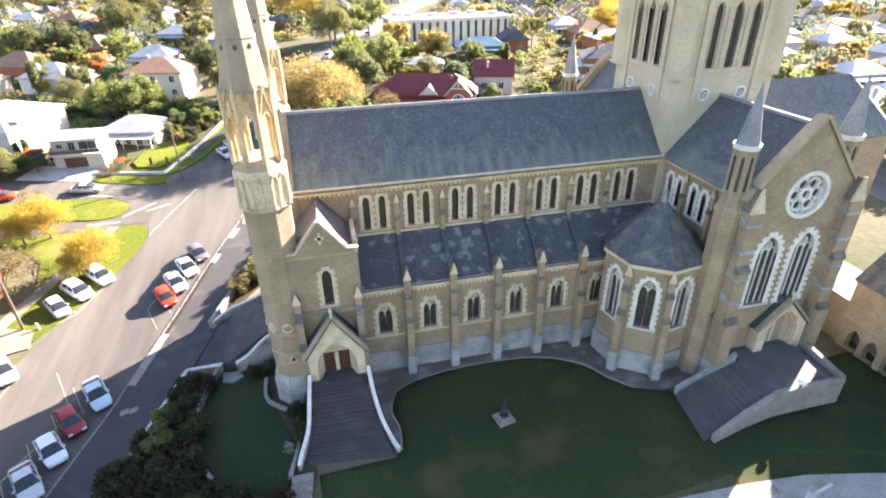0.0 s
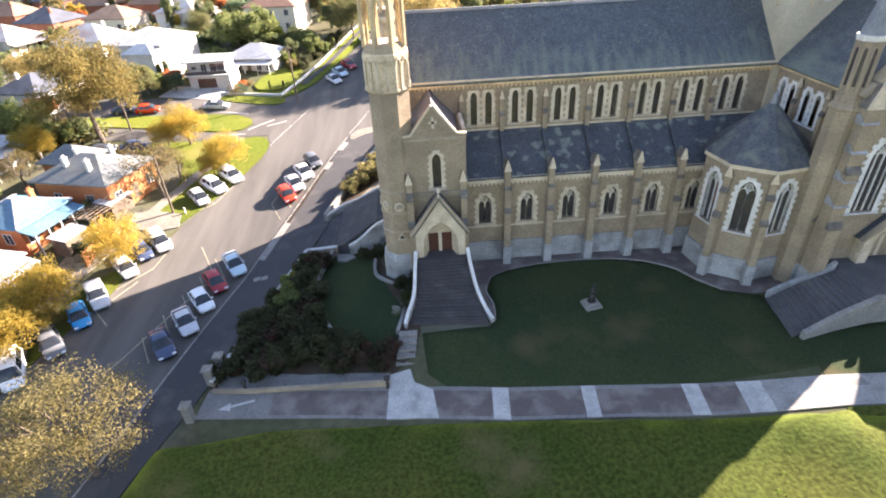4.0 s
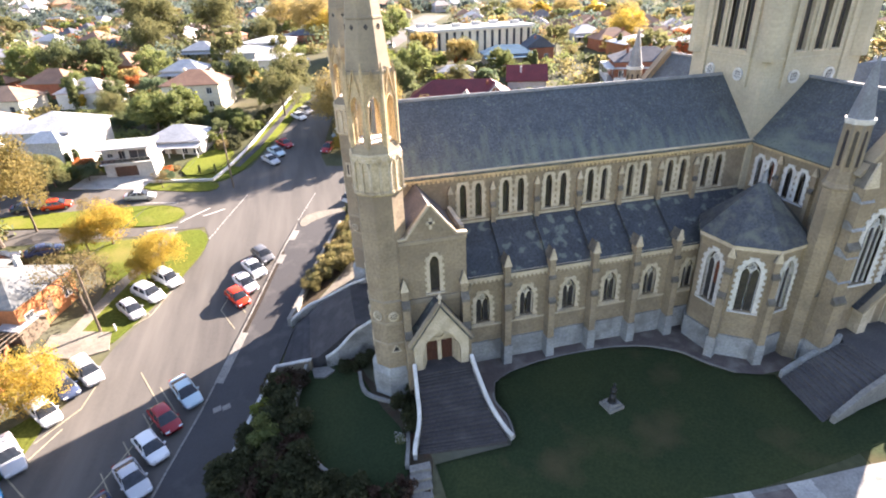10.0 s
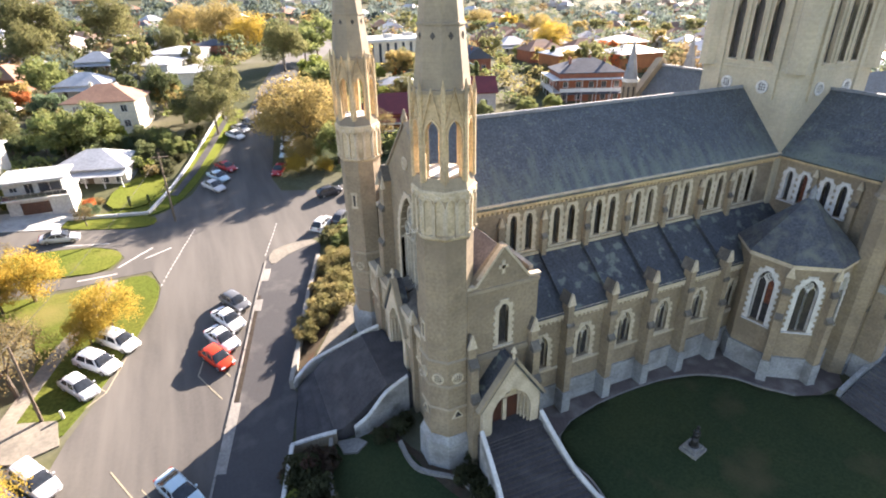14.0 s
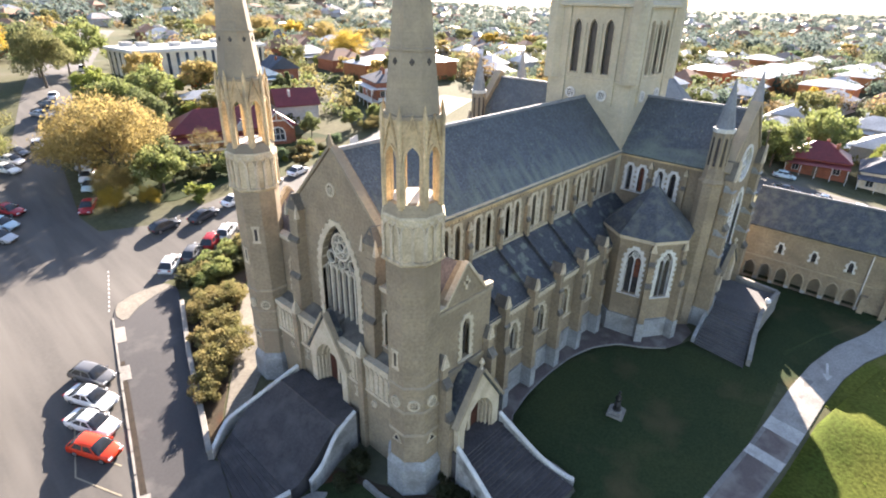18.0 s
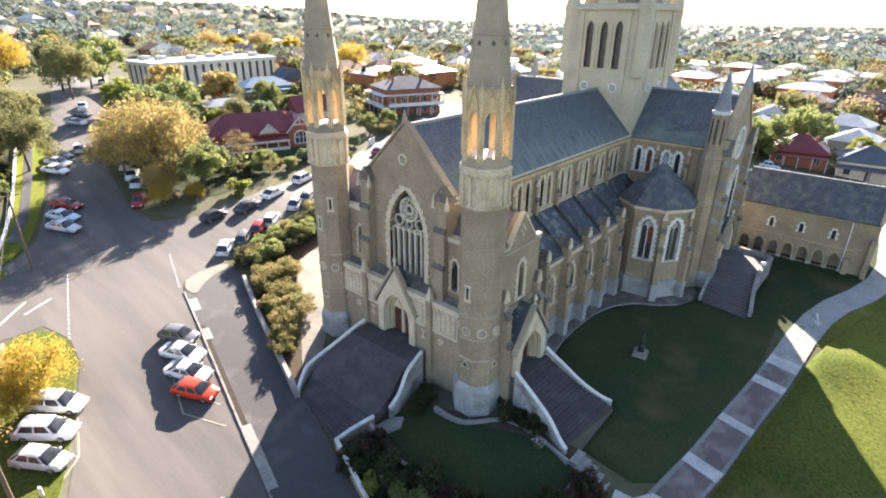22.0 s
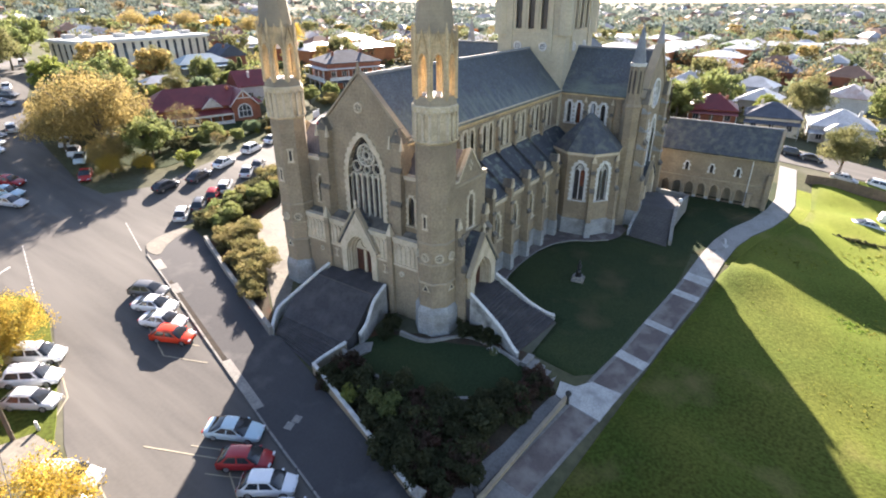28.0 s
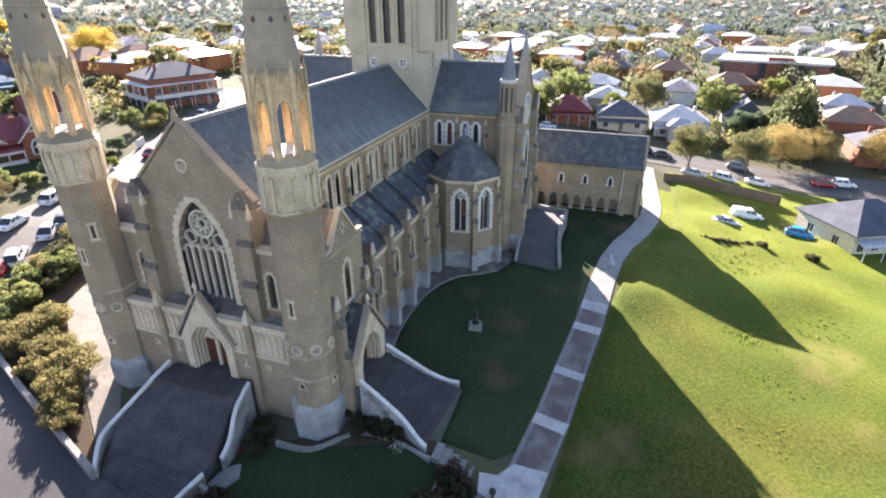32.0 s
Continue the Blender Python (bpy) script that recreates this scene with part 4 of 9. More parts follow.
for deg in (0, 90, 180, 270):
    a = radians(deg)
    mm = facing(TX + TH * math.cos(a), TH * math.sin(a), 0, deg)
    for s in (-1, 1):
        bm = bmesh.new()
        prism(bm, [(s * 2.9, 22.7), (s * 3.35, 22.7), (s * 3.35, 32.9), (s * 2.9, 32.9)], 0, 0.22, mm)
        part("pilaster", bm, TOWER_STONE, church)
        bm = bmesh.new()
        prism(bm, [(s * 0.98 - 0.12, 26.0), (s * 0.98 + 0.12, 26.0), (s * 0.98 + 0.12, 31.2), (s * 0.98 - 0.12, 31.2)], 0, 0.16, mm)
        part("window_shaft", bm, TOWER_STONE, church)
    bm = bmesh.new()
    prism(bm, [(-1.4, 33.6), (1.4, 33.6), (0, 37.2)], -0.6, 0.1, mm)
    part("spire_lucarne", bm, TOWER_STONE, church)
bm = bmesh.new()
octa(bm, TX, 0, TH - 0.3, 0.06, 33.4, 84.0)
part("spire", bm, STONE_DARK, church, "tall octagonal stone crossing spire")

# transepts and chancel
TY = 17.0
for side, deg in ((-1, -90), (1, 90)):
    sgn = 1 if side < 0 else -1
    for xw, dg in ((36.6, 180), (45.8, 0)):
        mm = facing(xw, side * 11, 0, dg)
        wins = []
        for y in (6.55, 8.0, 10.1, 11.55):
            u = (side * y - side * 11) * (-1 if dg == 180 else 1)
            wins.append(u)
        bm = bmesh.new()
        pierced(bm, [(-5.9, -0.6), (5.9, -0.6), (5.9, EAVE), (-5.9, EAVE)], [arch(0.62, 3.0, None, u, 13.6) for u in wins], -0.7, 0, mm)
        part("transept_wall", bm, STONE, church)
        for u in wins:
            set_window(CLERE_AMBER if side < 0 and dg == 180 and u == wins[1] else CLERE_WHITE, mm @ Matrix.Translation((u, 13.6, 0)), "transept_window")
        bm = bmesh.new()
        prism(bm, [(-6.2, EAVE - 0.42), (6.2, EAVE - 0.42), (6.2, EAVE + 0.05), (-6.2, EAVE + 0.05)], 0, 0.3, mm)
        part("eaves_cornice", bm, GOLD, church)
        for y in (9.05, 12.9):
            buttress("clerestory_buttress", xw, side * y, dg, 0.42, [(0.5, 15.2), (0.32, 16.6)], plinth=0, base=11)
    mm = facing(41.2, side * TY, 0, deg)
    bm = bmesh.new()
    holes = [circle(1.75, 0.4, 17.9, 24)]
    for u in (-1.75, 1.85):
        holes.append(arch(2.0, 6.8, None, u, 7.6))
    pierced(bm, [(-5.2, -0.6), (5.2, -0.6), (5.2, 18.0), (0, 24.1), (-5.2, 18.0)], holes if side < 0 else [], -0.9, 0, mm)
    part("transept_gable_wall", bm, STONE, church)
    bm = bmesh.new()
    coping(bm, [(-5.4, 17.9), (0, 24.2), (5.4, 17.9)], 0.4, 0.28, mm, -0.9, 0.15)
    part("gable_coping", bm, STONE_DARK, church)
    if side < 0:
        for u in (-1.75, 1.85):
            set_window(TRAN_WIN, mm @ Matrix.Translation((u, 7.6, 0)), "transept_window", "tall white-framed three-light window of dark glass")
        mr = mm @ Matrix.Translation((0.4, 17.9, 0))
        bm = bmesh.new()
        prism(bm, circle(1.75, 0, 0, 24), -0.46, -0.4, mr)
        rose = part("rose_window", bm, GLASS, church, "white-framed rose window")
        bm = bmesh.new()
        ring(bm, circle(1.72, 0, 0, 24)[::-1], 0.34, -0.4, 0.1, mr)
        for k in range(6):
            a = k * math.pi / 3
            ring(bm, circle(0.40, 1.02 * math.cos(a), 1.02 * math.sin(a), 10)[::-1], 0.2, -0.4, -0.15, mr)
            ring(bm, circle(0.2, 1.5 * math.cos(a + 0.52), 1.5 * math.sin(a + 0.52), 8)[::-1], 0.1, -0.4, -0.15, mr)
        ring(bm, circle(0.36, 0, 0, 10)[::-1], 0.2, -0.4, -0.13, mr)
        part("tracery", bm, PALE, rose)
        porch(facing(42.7, -TY, 2.8, -90), 5.0, 2.4, 5.0, 1.0, 3.2, 4.1, "transept_porch")
    for xb, dg in ((36.7, 180), (45.7, 0)):
        buttress("corner_buttress", xb, side * (TY - 0.7), dg, 1.1, [(1.2, 7.0), (0.9, 12.0), (0.6, 16.6)], plinth=2.4)
    for xb in (36.4, 46.0):
        st = [(1.5, 7.0), (1.15, 12.0), (0.8, 17.2)]
        buttress("corner_buttress", xb, side * TY, deg, 1.2, st, plinth=2.4)
        bm = bmesh.new()
        for z, p in ((8.9, 1.25), (11.2, 1.2), (13.6, 0.95), (16.0, 0.9)):
            hull(bm, [(xb - 0.68, side * TY, z), (xb + 0.68, side * TY, z), (xb + 0.68, side * (TY + p + 0.05), z), (xb - 0.68, side * (TY + p + 0.05), z)][::side or 1],
                 [(xb - 0.68, side * TY, z + 0.7), (xb + 0.68, side * TY, z + 0.7), (xb + 0.68, side * (TY + 0.3), z + 0.7), (xb - 0.68, side * (TY + 0.3), z + 0.7)][::side or 1])
        tagged(part("weathering", bm, PLINTH, church), kind="stuff")
    for xt in (35.75, 45.4):
        bm = bmesh.new()
        lathe(bm, xt, side * 15.7, [(1.15, -0.6), (1.15, 16.7), (1.24, 16.78), (1.24, 16.95), (1.05, 17.25), (0.92, 18.2), (0.84, 18.25), (0.84, 22.0)])
        tur = part("transept_turret", bm, STONE, church, "slender octagonal turret with a louvred lantern stage")
        bm = bmesh.new()
        for k in range(8):
            a = radians(45 * k + 22.5)
            rod(bm, (xt + 0.88 * math.cos(a), side * 15.7 + 0.88 * math.sin(a), 18.2), (xt + 0.88 * math.cos(a), side * 15.7 + 0.88 * math.sin(a), 22.1), 0.1, 0.1)
        tagged(part("colonnette", bm, STONE_DARK, tur), kind="stuff")
        bm = bmesh.new()
        for k in range(8):
            a = radians(45 * k)
            mf = facing(xt + 0.84 * math.cos(a), side * 15.7 + 0.84 * math.sin(a), 18.6, 45 * k)
            prism(bm, arch(0.26, 2.9, None), -0.05, 0.02, mf)
        tagged(part("louvre", bm, GLASS, tur), kind="stuff")
        bm = bmesh.new()
        octa(bm, xt, side * 15.7, 0.92, 1.0, 21.95, 22.35)
        part("collar", bm, PALE, tur)
        bm = bmesh.new()
        octa(bm, xt, side * 15.7, 0.84, 0.04, 22.35, 27.0)
        part("spirelet", bm, LEAD, tur)
    bm = bmesh.new()
    for s in (-1, 1):
        slab(bm, (41.2 + s * 5.1, side * 16.3, EAVE - 0.05), (41.2 + s * 5.1, side * 4.5, EAVE - 0.05), (41.2, side * 4.5, RIDGE + 0.1), (41.2, side * 16.3, RIDGE + 0.1))
    part("transept_roof", bm, SLATE, church)
    bm = bmesh.new()
    box(bm, 41.05, 41.35, min(side * 5.2, side * 16.2), max(side * 5.2, side * 16.2), RIDGE + 0.05, RIDGE + 0.3)
    part("ridge_capping", bm, LEAD, church)
# chancel east of the tower
bm = bmesh.new()
octa(bm, 62.0, 0, 5.2, 5.2, 0, EAVE)
box(bm, 46.3, 59.8, -5.19, 5.19, 0, EAVE)
part("chancel_wall", bm, STONE, church)
bm = bmesh.new()
for s in (-1, 1):
    slab(bm, (46.3, s * 5.6, EAVE), (62.0, s * 5.6, EAVE), (62.0, 0, RIDGE), (46.3, 0, RIDGE))
hull(bm, ngon(62.0, 0, 5.6 * AP, EAVE), ngon(62.0, 0, 0.1, RIDGE))
part("chancel_roof", bm, SLATE, church)

# polygonal baptistery in the angle of aisle and transept
AC = (32.65, -11.35)
ph = -103 - 22.5


def face_frame(k, a):
    deg = -103 + 22.5 + 45 * k
    r = radians(deg)
    return facing(AC[0] + a * math.cos(r), AC[1] + a * math.sin(r), 0, deg)


APO = 4.15
half = APO * math.tan(radians(22.5))
for k in (-3, -2, -1, 0, 1, 2):
    mm = face_frame(k, APO)
    bm = bmesh.new()
    op = [arch(1.5, 5.2, None, 0, 5.05)] if k in (-2, -1, 0, 1) else []
    pierced(bm, [(-half, 2.3), (half, 2.3), (half, 11.4), (-half, 11.4)], op, -0.7, 0, mm)
    part("baptistery_wall", bm, STONE, church)
    if op:
        lit = set_window(APSE_WIN, mm @ Matrix.Translation((0, 5.05, 0)), "baptistery_window", "white-framed two-light window of dark glass")
        # sunlit orange reflection, painted as an amber pane over one light
        if k == -2:
            bm = bmesh.new()
            prism(bm, [(0.1, 1.9), (0.62, 1.9), (0.62, 4.0), (0.36, 4.3), (0.1, 4.0)], -0.355, -0.34, I4)
            part("stained_pane", bm, AMBER, lit, "amber reflection painted on part of the glass")
    bm = bmesh.new()
    prism(bm, [(-half - 0.12, -0.8), (half + 0.12, -0.8), (half + 0.06, 2.3), (-half - 0.06, 2.3)], -0.7, 0.2, mm)
    part("plinth", bm, PLINTH, church)
    bm = bmesh.new()
    prism(bm, [(-half - 0.1, 11.2), (half + 0.1, 11.2), (half + 0.1, 11.65), (-half - 0.1, 11.65)], -0.2, 0.22, mm)
    part("cornice", bm, DRESSED, church)
bm = bmesh.new()
octa(bm, AC[0], AC[1], APO + 0.3, 0.1, 11.6, 16.2, 8, -103)
bap = part("baptistery_roof", bm, SLATE_PLAIN, church, "pyramidal slate roof of the polygonal baptistery")
bm = bmesh.new()
octa(bm, AC[0], AC[1], 0.3, 0.16, 15.9, 16.5)
octa(bm, AC[0], AC[1], 0.26, 0.05, 16.5, 17.2)
part("finial", bm, LEAD, bap)
for k in (-148, -103, -58):
    a = radians(k)
    buttress("buttress", AC[0] + 4.3 * math.cos(a), AC[1] + 4.3 * math.sin(a), k, 0.62, [(1.0, 6.6), (0.7, 9.0), (0.45, 10.4)], plinth=2.2, base=-1.0)

# ---- ground ----
# heights of the ground at some spots: x, y, z
SPOTS = [(16,-17.6,0),(5,-19,0),(-2,-18,0.1),(30,-24.5,0),(35,-27,0.1),(10,-9,.2),(26,-12,0),(45,-24,.6),(40,-10,0),(40,15,1),(10,10,.8),(0,14,.8),(-2,-10,0),(-7,-11,-.2),
 (-19,-24,-2.9),(-2.7,-27,-1.9),(-2.4,-23.5,-1.5),(6.7,-27.3,-1.4),(13.6,-28,-1.15),(21.4,-28.9,-.84),(25.9,-29.3,-.65),(35.4,-31,.6),(52,-34,1.2),(61.7,-47,-2.1),
 (-13,-5,-1.7),(-11.5,3.6,-1.0),(-18.9,-1.8,-1.75),(-17.3,-6.3,-2.15),(-21,-4.5,-2.4),(-15.9,9.3,-.8),(-12,20.9,.75),(-10,28.4,1.1),(-27.5,9.2,-.8),(-26.5,17.5,-.35),(-23.5,22,.4),(-27.1,36.4,1.9),(-21,47,1.85),(-11.3,44.8,2.4),
 (-34.7,42,3.2),(-41.5,50.4,4.7),(-1.2,34.3,1.5),(12.9,44.5,4.2),(-23,87,7.5),(27,123,13),(33,66,5.5),(-37,9,0),(-42,1,-.5),(75,-18,3),(0,-60,-4),(40,-60,-3.5),(90,-60,-3),(-60,0,0),(-60,-40,-3.5),(-30,-45,-4.2),(-28,-25,-3.2),(80,60,6),(-80,60,6),(-60,120,9),(75,20,4)]
SP = np.array(SPOTS, float)
SD = np.hypot(SP[:, None, 0] - SP[None, :, 0], SP[:, None, 1] - SP[None, :, 1])
SN = len(SP)
SM = np.ones((SN + 1, SN + 1))
SM[SN, SN] = 0
SM[:SN, :SN] = SD - 1.5 * np.eye(SN)
SW = np.linalg.solve(SM, np.append(SP[:, 2], 0))


def gz(x, y):
    """The ground's height."""
    z = SW[SN] + float(np.sum(SW[:SN] * np.hypot(SP[:, 0] - x, SP[:, 1] - y)))
    r = math.hypot(x - 10, y - 30)
    k = min(1, max(0, (r - 120) / 160))
    k = k * k * (3 - 2 * k)
    f = min(1, max(0, (y - 80) / 140)) * min(1, max(0, (240 - x) / 160))
    d, turn = math.hypot(x, y), abs(math.degrees(math.atan2(x, y)) + 5)
    h = min(1, max(0, (d - 330) / 620)) * min(1, max(0, (62 - turn) / 30))
    return z * (1 - k) + (4.0 + 9.5 * f) * k + 40.0 * h * h * (3 - 2 * h)


def axis_steps(a, b, step, far):
    inner = list(np.arange(a, b + 0.01, step))
    out, d = [], step
    x, y = a, b
    lo, hi = [], []
    while x > -far:
        d *= 1.35
        x, y = x - d, y + d
        lo.append(x)
        hi.append(y)
    return lo[::-1] + inner + hi


GX, GY = axis_steps(-72, 112, 2.0, 2800), axis_steps(-78, 150, 2.0, 2800)
GH = [[gz(x, y) for y in GY] for x in GX]


def lie(x, y):
    """The height of the ground sheet as built."""
    i = max(0, min(len(GX) - 2, int(np.searchsorted(GX, x)) - 1))
    j = max(0, min(len(GY) - 2, int(np.searchsorted(GY, y)) - 1))
    u, v = (x - GX[i]) / (GX[i + 1] - GX[i]), (y - GY[j]) / (GY[j + 1] - GY[j])
    return (GH[i][j] * (1 - u) + GH[i + 1][j] * u) * (1 - v) + (GH[i][j + 1] * (1 - u) + GH[i + 1][j + 1] * u) * v


gm = bpy.data.meshes.new("ground")
gv = [(x, y, GH[i][j]) for i, x in enumerate(GX) for j, y in enumerate(GY)]
NJ = len(GY)
gm.from_pydata(gv, [], [(i * NJ + j, (i + 1) * NJ + j, (i + 1) * NJ + j + 1, i * NJ + j + 1) for i in range(len(GX) - 1) for j in range(NJ - 1)])
gm.materials.append(EARTH)
tagged(new("ground", gm), "town ground of dry grass and bare earth", "ground", kind="structure")


def smooth_loop(pts, rounds=2):
    for _ in range(rounds):
        out = []
        for i in range(len(pts)):
            p, q = pts[i], pts[(i + 1) % len(pts)]
            out += [(p[0] * 0.75 + q[0] * 0.25, p[1] * 0.75 + q[1] * 0.25), (p[0] * 0.25 + q[0] * 0.75, p[1] * 0.25 + q[1] * 0.75)]
        pts = out
    return pts


def drape(name, pts, material, up, label="", category="", cell=2.0, skirt=0.25, kind="structure", parent=None, bumps=0.0):
    """A sheet with that outline, laid on the ground and raised a little, with a skirt down into it."""
    bm = bmesh.new()
    area = sum(p[0] * q[1] - q[0] * p[1] for p, q in zip(pts, pts[1:] + pts[:1]))
    if area < 0:
        pts = pts[::-1]
    flat = [bm.verts.new((x, y, 0)) for x, y in pts]
    for t in tessellate_polygon([[Vector((x, y, 0)) for x, y in pts]]):
        if len(set(t)) == 3:
            bm.faces.new([flat[i] for i in t])
    bmesh.ops.recalc_face_normals(bm, faces=bm.faces)
    for ax in (0, 1):
        lo, hi = min(p[ax] for p in pts), max(p[ax] for p in pts)
        k = math.floor(lo / cell) + 1
        while k * cell < hi:
            co, no = [0, 0, 0], [0, 0, 0]
            co[ax], no[ax] = k * cell, 1
            bmesh.ops.bisect_plane(bm, geom=bm.verts[:] + bm.edges[:] + bm.faces[:], plane_co=co, plane_no=no)
            k += 1
    edges = [e for e in bm.edges if len(e.link_faces) == 1]
    for v in bm.verts:
        v.co.z = lie(v.co.x, v.co.y) + up
        if bumps and not v.is_boundary:
            v.co.z += bumps * max(0.0, 0.4 + noise.noise((v.co.x * 0.12, v.co.y * 0.12, 3.0)))
    ex = bmesh.ops.extrude_edge_only(bm, edges=edges)
    for v in ex["geom"]:
        if isinstance(v, bmesh.types.BMVert):
            v.co.z -= up + skirt
    ob = part(name, bm, material, parent, smooth=bumps > 0)
    if parent is None:
        tagged(ob, label, category, kind=kind)
    return ob


def strip(line, left, right):
    """The outline of a band along a line of points."""
    a, b = [], []
    for i, (x, y) in enumerate(line):
        p, q = line[max(0, i - 1)], line[min(len(line) - 1, i + 1)]
        ln = math.hypot(q[0] - p[0], q[1] - p[1])
        nx, ny = -(q[1] - p[1]) / ln, (q[0] - p[0]) / ln
        a.append((x + nx * left, y + ny * left))
        b.append((x - nx * right, y - ny * right))
    return a + b[::-1]


def kx(y):
    """The east kerb of the high street."""
    return -18.05 + (y + 1.8) * 0.267


def wx(y):
    return kx(y) - 14.2


ROAD = [(kx(-90), -90), (kx(0), 0), (kx(20), 20), (kx(27), 27), (-9.6, 29.2), (-8.2, 31.2), (-3.5, 32.0), (4, 33.6), (16, 37.5), (30, 42.5), (60, 54), (100, 70), (97, 79), (60, 63),
        (30, 51.5), (14, 48.5), (2, 46.5), (-4.5, 49.5), (-5.2, 55), (-1.5, 76), (3.5, 96), (19, 130), (36, 182), (60, 250), (90, 330), (74, 336), (46, 258), (22, 188), (6, 132), (-3.8, 96),
        (-9.6, 78), (-13.4, 66), (-18.2, 54), (-22.5, 49.3), (-26, 47.2), (-38, 46.2), (-60, 48), (-95, 56), (-95, 46), (-60, 39.5), (-45, 39.2), (-31, 40.2), (-28, 38.8), (-26.8, 36), (-28, 33.2), (-33, 32.6), (-44, 34), (-60, 36), (-95, 43), (-95, 37.5), (-60, 30.6), (-44, 30), (-32, 30.2), (-27, 31.2),
        (-23.6, 31.5), (-22.4, 27.5), (-22.9, 23), (-24.8, 18), (-27.6, 10), (-29.5, 5.5), (-31.5, -1.5), (wx(-12), -12), (wx(-30), -30), (wx(-90), -90)]
drape("road", ROAD, ASPHALT, 0.03, "wide sun-bleached asphalt street with a junction", "road", cell=2.0)
drape("footway", [(kx(-90), -90), (kx(27), 27), (-9.6, 29.2), (-8.2, 31.2), (-3.5, 31.9), (-2.4, 30), (-3.6, 25.5), (-7.0, 16.6), (-11.0, 3.9), (-10.6, 3.2), (-12.4, -3.2), (-16.9, -17.5), (-18.8, -22), (-22, -30), (-38, -90)],
      FOOTWAY, 0.13, "dark asphalt footway along the church wall", "pavement")
drape("kerb_bulb", smooth_loop([(-9.7, 29.0), (-8.3, 31.4), (-3.4, 32.0), (-2.6, 30.6), (-5.5, 29.6), (-7.6, 28.4), (-9.4, 26.6)], 1), APRON, 0.17, "pale concrete kerb apron at the corner", "pavement")
kerb = thing("kerb_east", "weathered concrete kerb and gutter", "kerb", kind="structure")
y = -70.0
KERB = []
while y < 26:
    KERB.append(y)
    y += 2.4
mk = bmesh.new()
box(mk, -0.09, 0.09, 0, 2.34, -0.1, 0.17)
KERB_MESH = mesh_of(mk, "kerb_stone", CONCRETE)
for y in KERB:
    z0, z1 = lie(kx(y), y), lie(kx(y + 2.4), y + 2.4)
    put("kerb_stone", KERB_MESH, kerb, pose(kx(y), y, z0, math.degrees(math.atan2(z1 - z0, 2.4)), 0, -math.degrees(math.atan(0.267))))
for y0, y1, w in ((-2.6, 4.6, 0.75), (23.4, 26.2, 0.9), (17.6, 19.6, 0.8)):
    drape("gutter_slab", [(kx(y0), y0), (kx(y1), y1), (kx(y1) + w, y1 - 0.3), (kx(y0) + w, y0 - 0.3)], CONCRETE, 0.16, parent=kerb)

# narrow litter strip, near black to paint the shade behind the kerb
drape("gutter_litter", [(kx(4.7) + 0.1, 4.7), (kx(20.3) + 0.1, 20.3), (kx(20.3) + 0.5, 20.2), (kx(4.7) + 0.55, 4.5)], SHADED_LITTER, 0.15, parent=kerb)
LAWN = [(7.0, -18.4), (7.2, -16.6), (6.8, -14.5), (7.5, -12.4), (9.3, -11.35), (12.4, -10.7), (16, -10.45), (20.2, -10.6), (23.5, -11.4), (26, -13.0), (27.4, -15.2), (29.0, -17.0), (31.0, -17.9), (32.0, -18.2), (31.3, -23.9), (34.0, -23.4), (44.9, -22.9), (45.6, -18.8), (51.5, -18.6), (51.6, -33.2), (47.5, -31.0), (41.5, -28.2), (36.5, -26.7), (30, -27.3), (20, -27.4), (10, -26.3), (2.2, -25.2), (0.6, -23.6), (0.3, -19.4), (6.4, -19.3)]
drape("lawn", LAWN, GRASS, 0.06, "mown green lawn beside the cathedral", "lawn", bumps=0.05)
drape("lawn_south", [(-21.2, -27.5), (-12, -27.0), (-2, -28.0), (10, -29.2), (20, -30.5), (28, -31.2), (34, -32.7), (40, -34.2), (46, -36.6), (51, -38.4), (58, -39.2), (80, -38.6), (84, -52), (80, -85), (-36, -85)], ROUGH_GRASS, 0.06,
      "sloping rough grass field in low sun", "lawn", bumps=0.9)
drape("garden_bed", [(-10.9, -3.6), (-12.4, -3.4), (-16.9, -17.6), (-18.4, -21.9), (-10, -22.2), (-2.4, -23.2), (-0.6, -21.5), (0.2, -19.0), (-1.2, -12.6), (-3.6, -8.0), (-4.6, -4.4), (-8, -5.2)], MULCH, 0.05, "dark shrub bed of leaf litter", "garden bed")
drape("garden_lawn", smooth_loop([(-9.6, -4.4), (-10.6, -10.5), (-8.4, -17.4), (-5.2, -20.6), (-1.8, -20.4), (-1.3, -16.2), (-3.2, -11.8), (-4.2, -7.4), (-6.0, -4.6)], 1), GRASS, 0.10, "small shaded lawn below the turret", "lawn")
drape("shrub_bed", [(-10.6, 4.8), (-7.0, 16.4), (-3.8, 25.2), (2.5, 27.0), (12, 30), (13.5, 28.6), (4, 25.4), (-1.0, 19.0), (-5.6, 11.2), (-9.0, 6.2)], MULCH, 0.1, "raised bed of clipped shrubs", "garden bed")
drape("north_path", [(-9.2, 5.2), (-8.5, 6.6), (-5.2, 11.4), (-0.6, 19.0), (4.4, 25.2), (13.6, 28.4), (16, 28), (16, 24.5), (8.5, 21), (3.6, 15.8), (-0.5, 11.9), (-6.8, 6.2)], APRON, 0.07, "sunlit concrete path north of the front", "path")
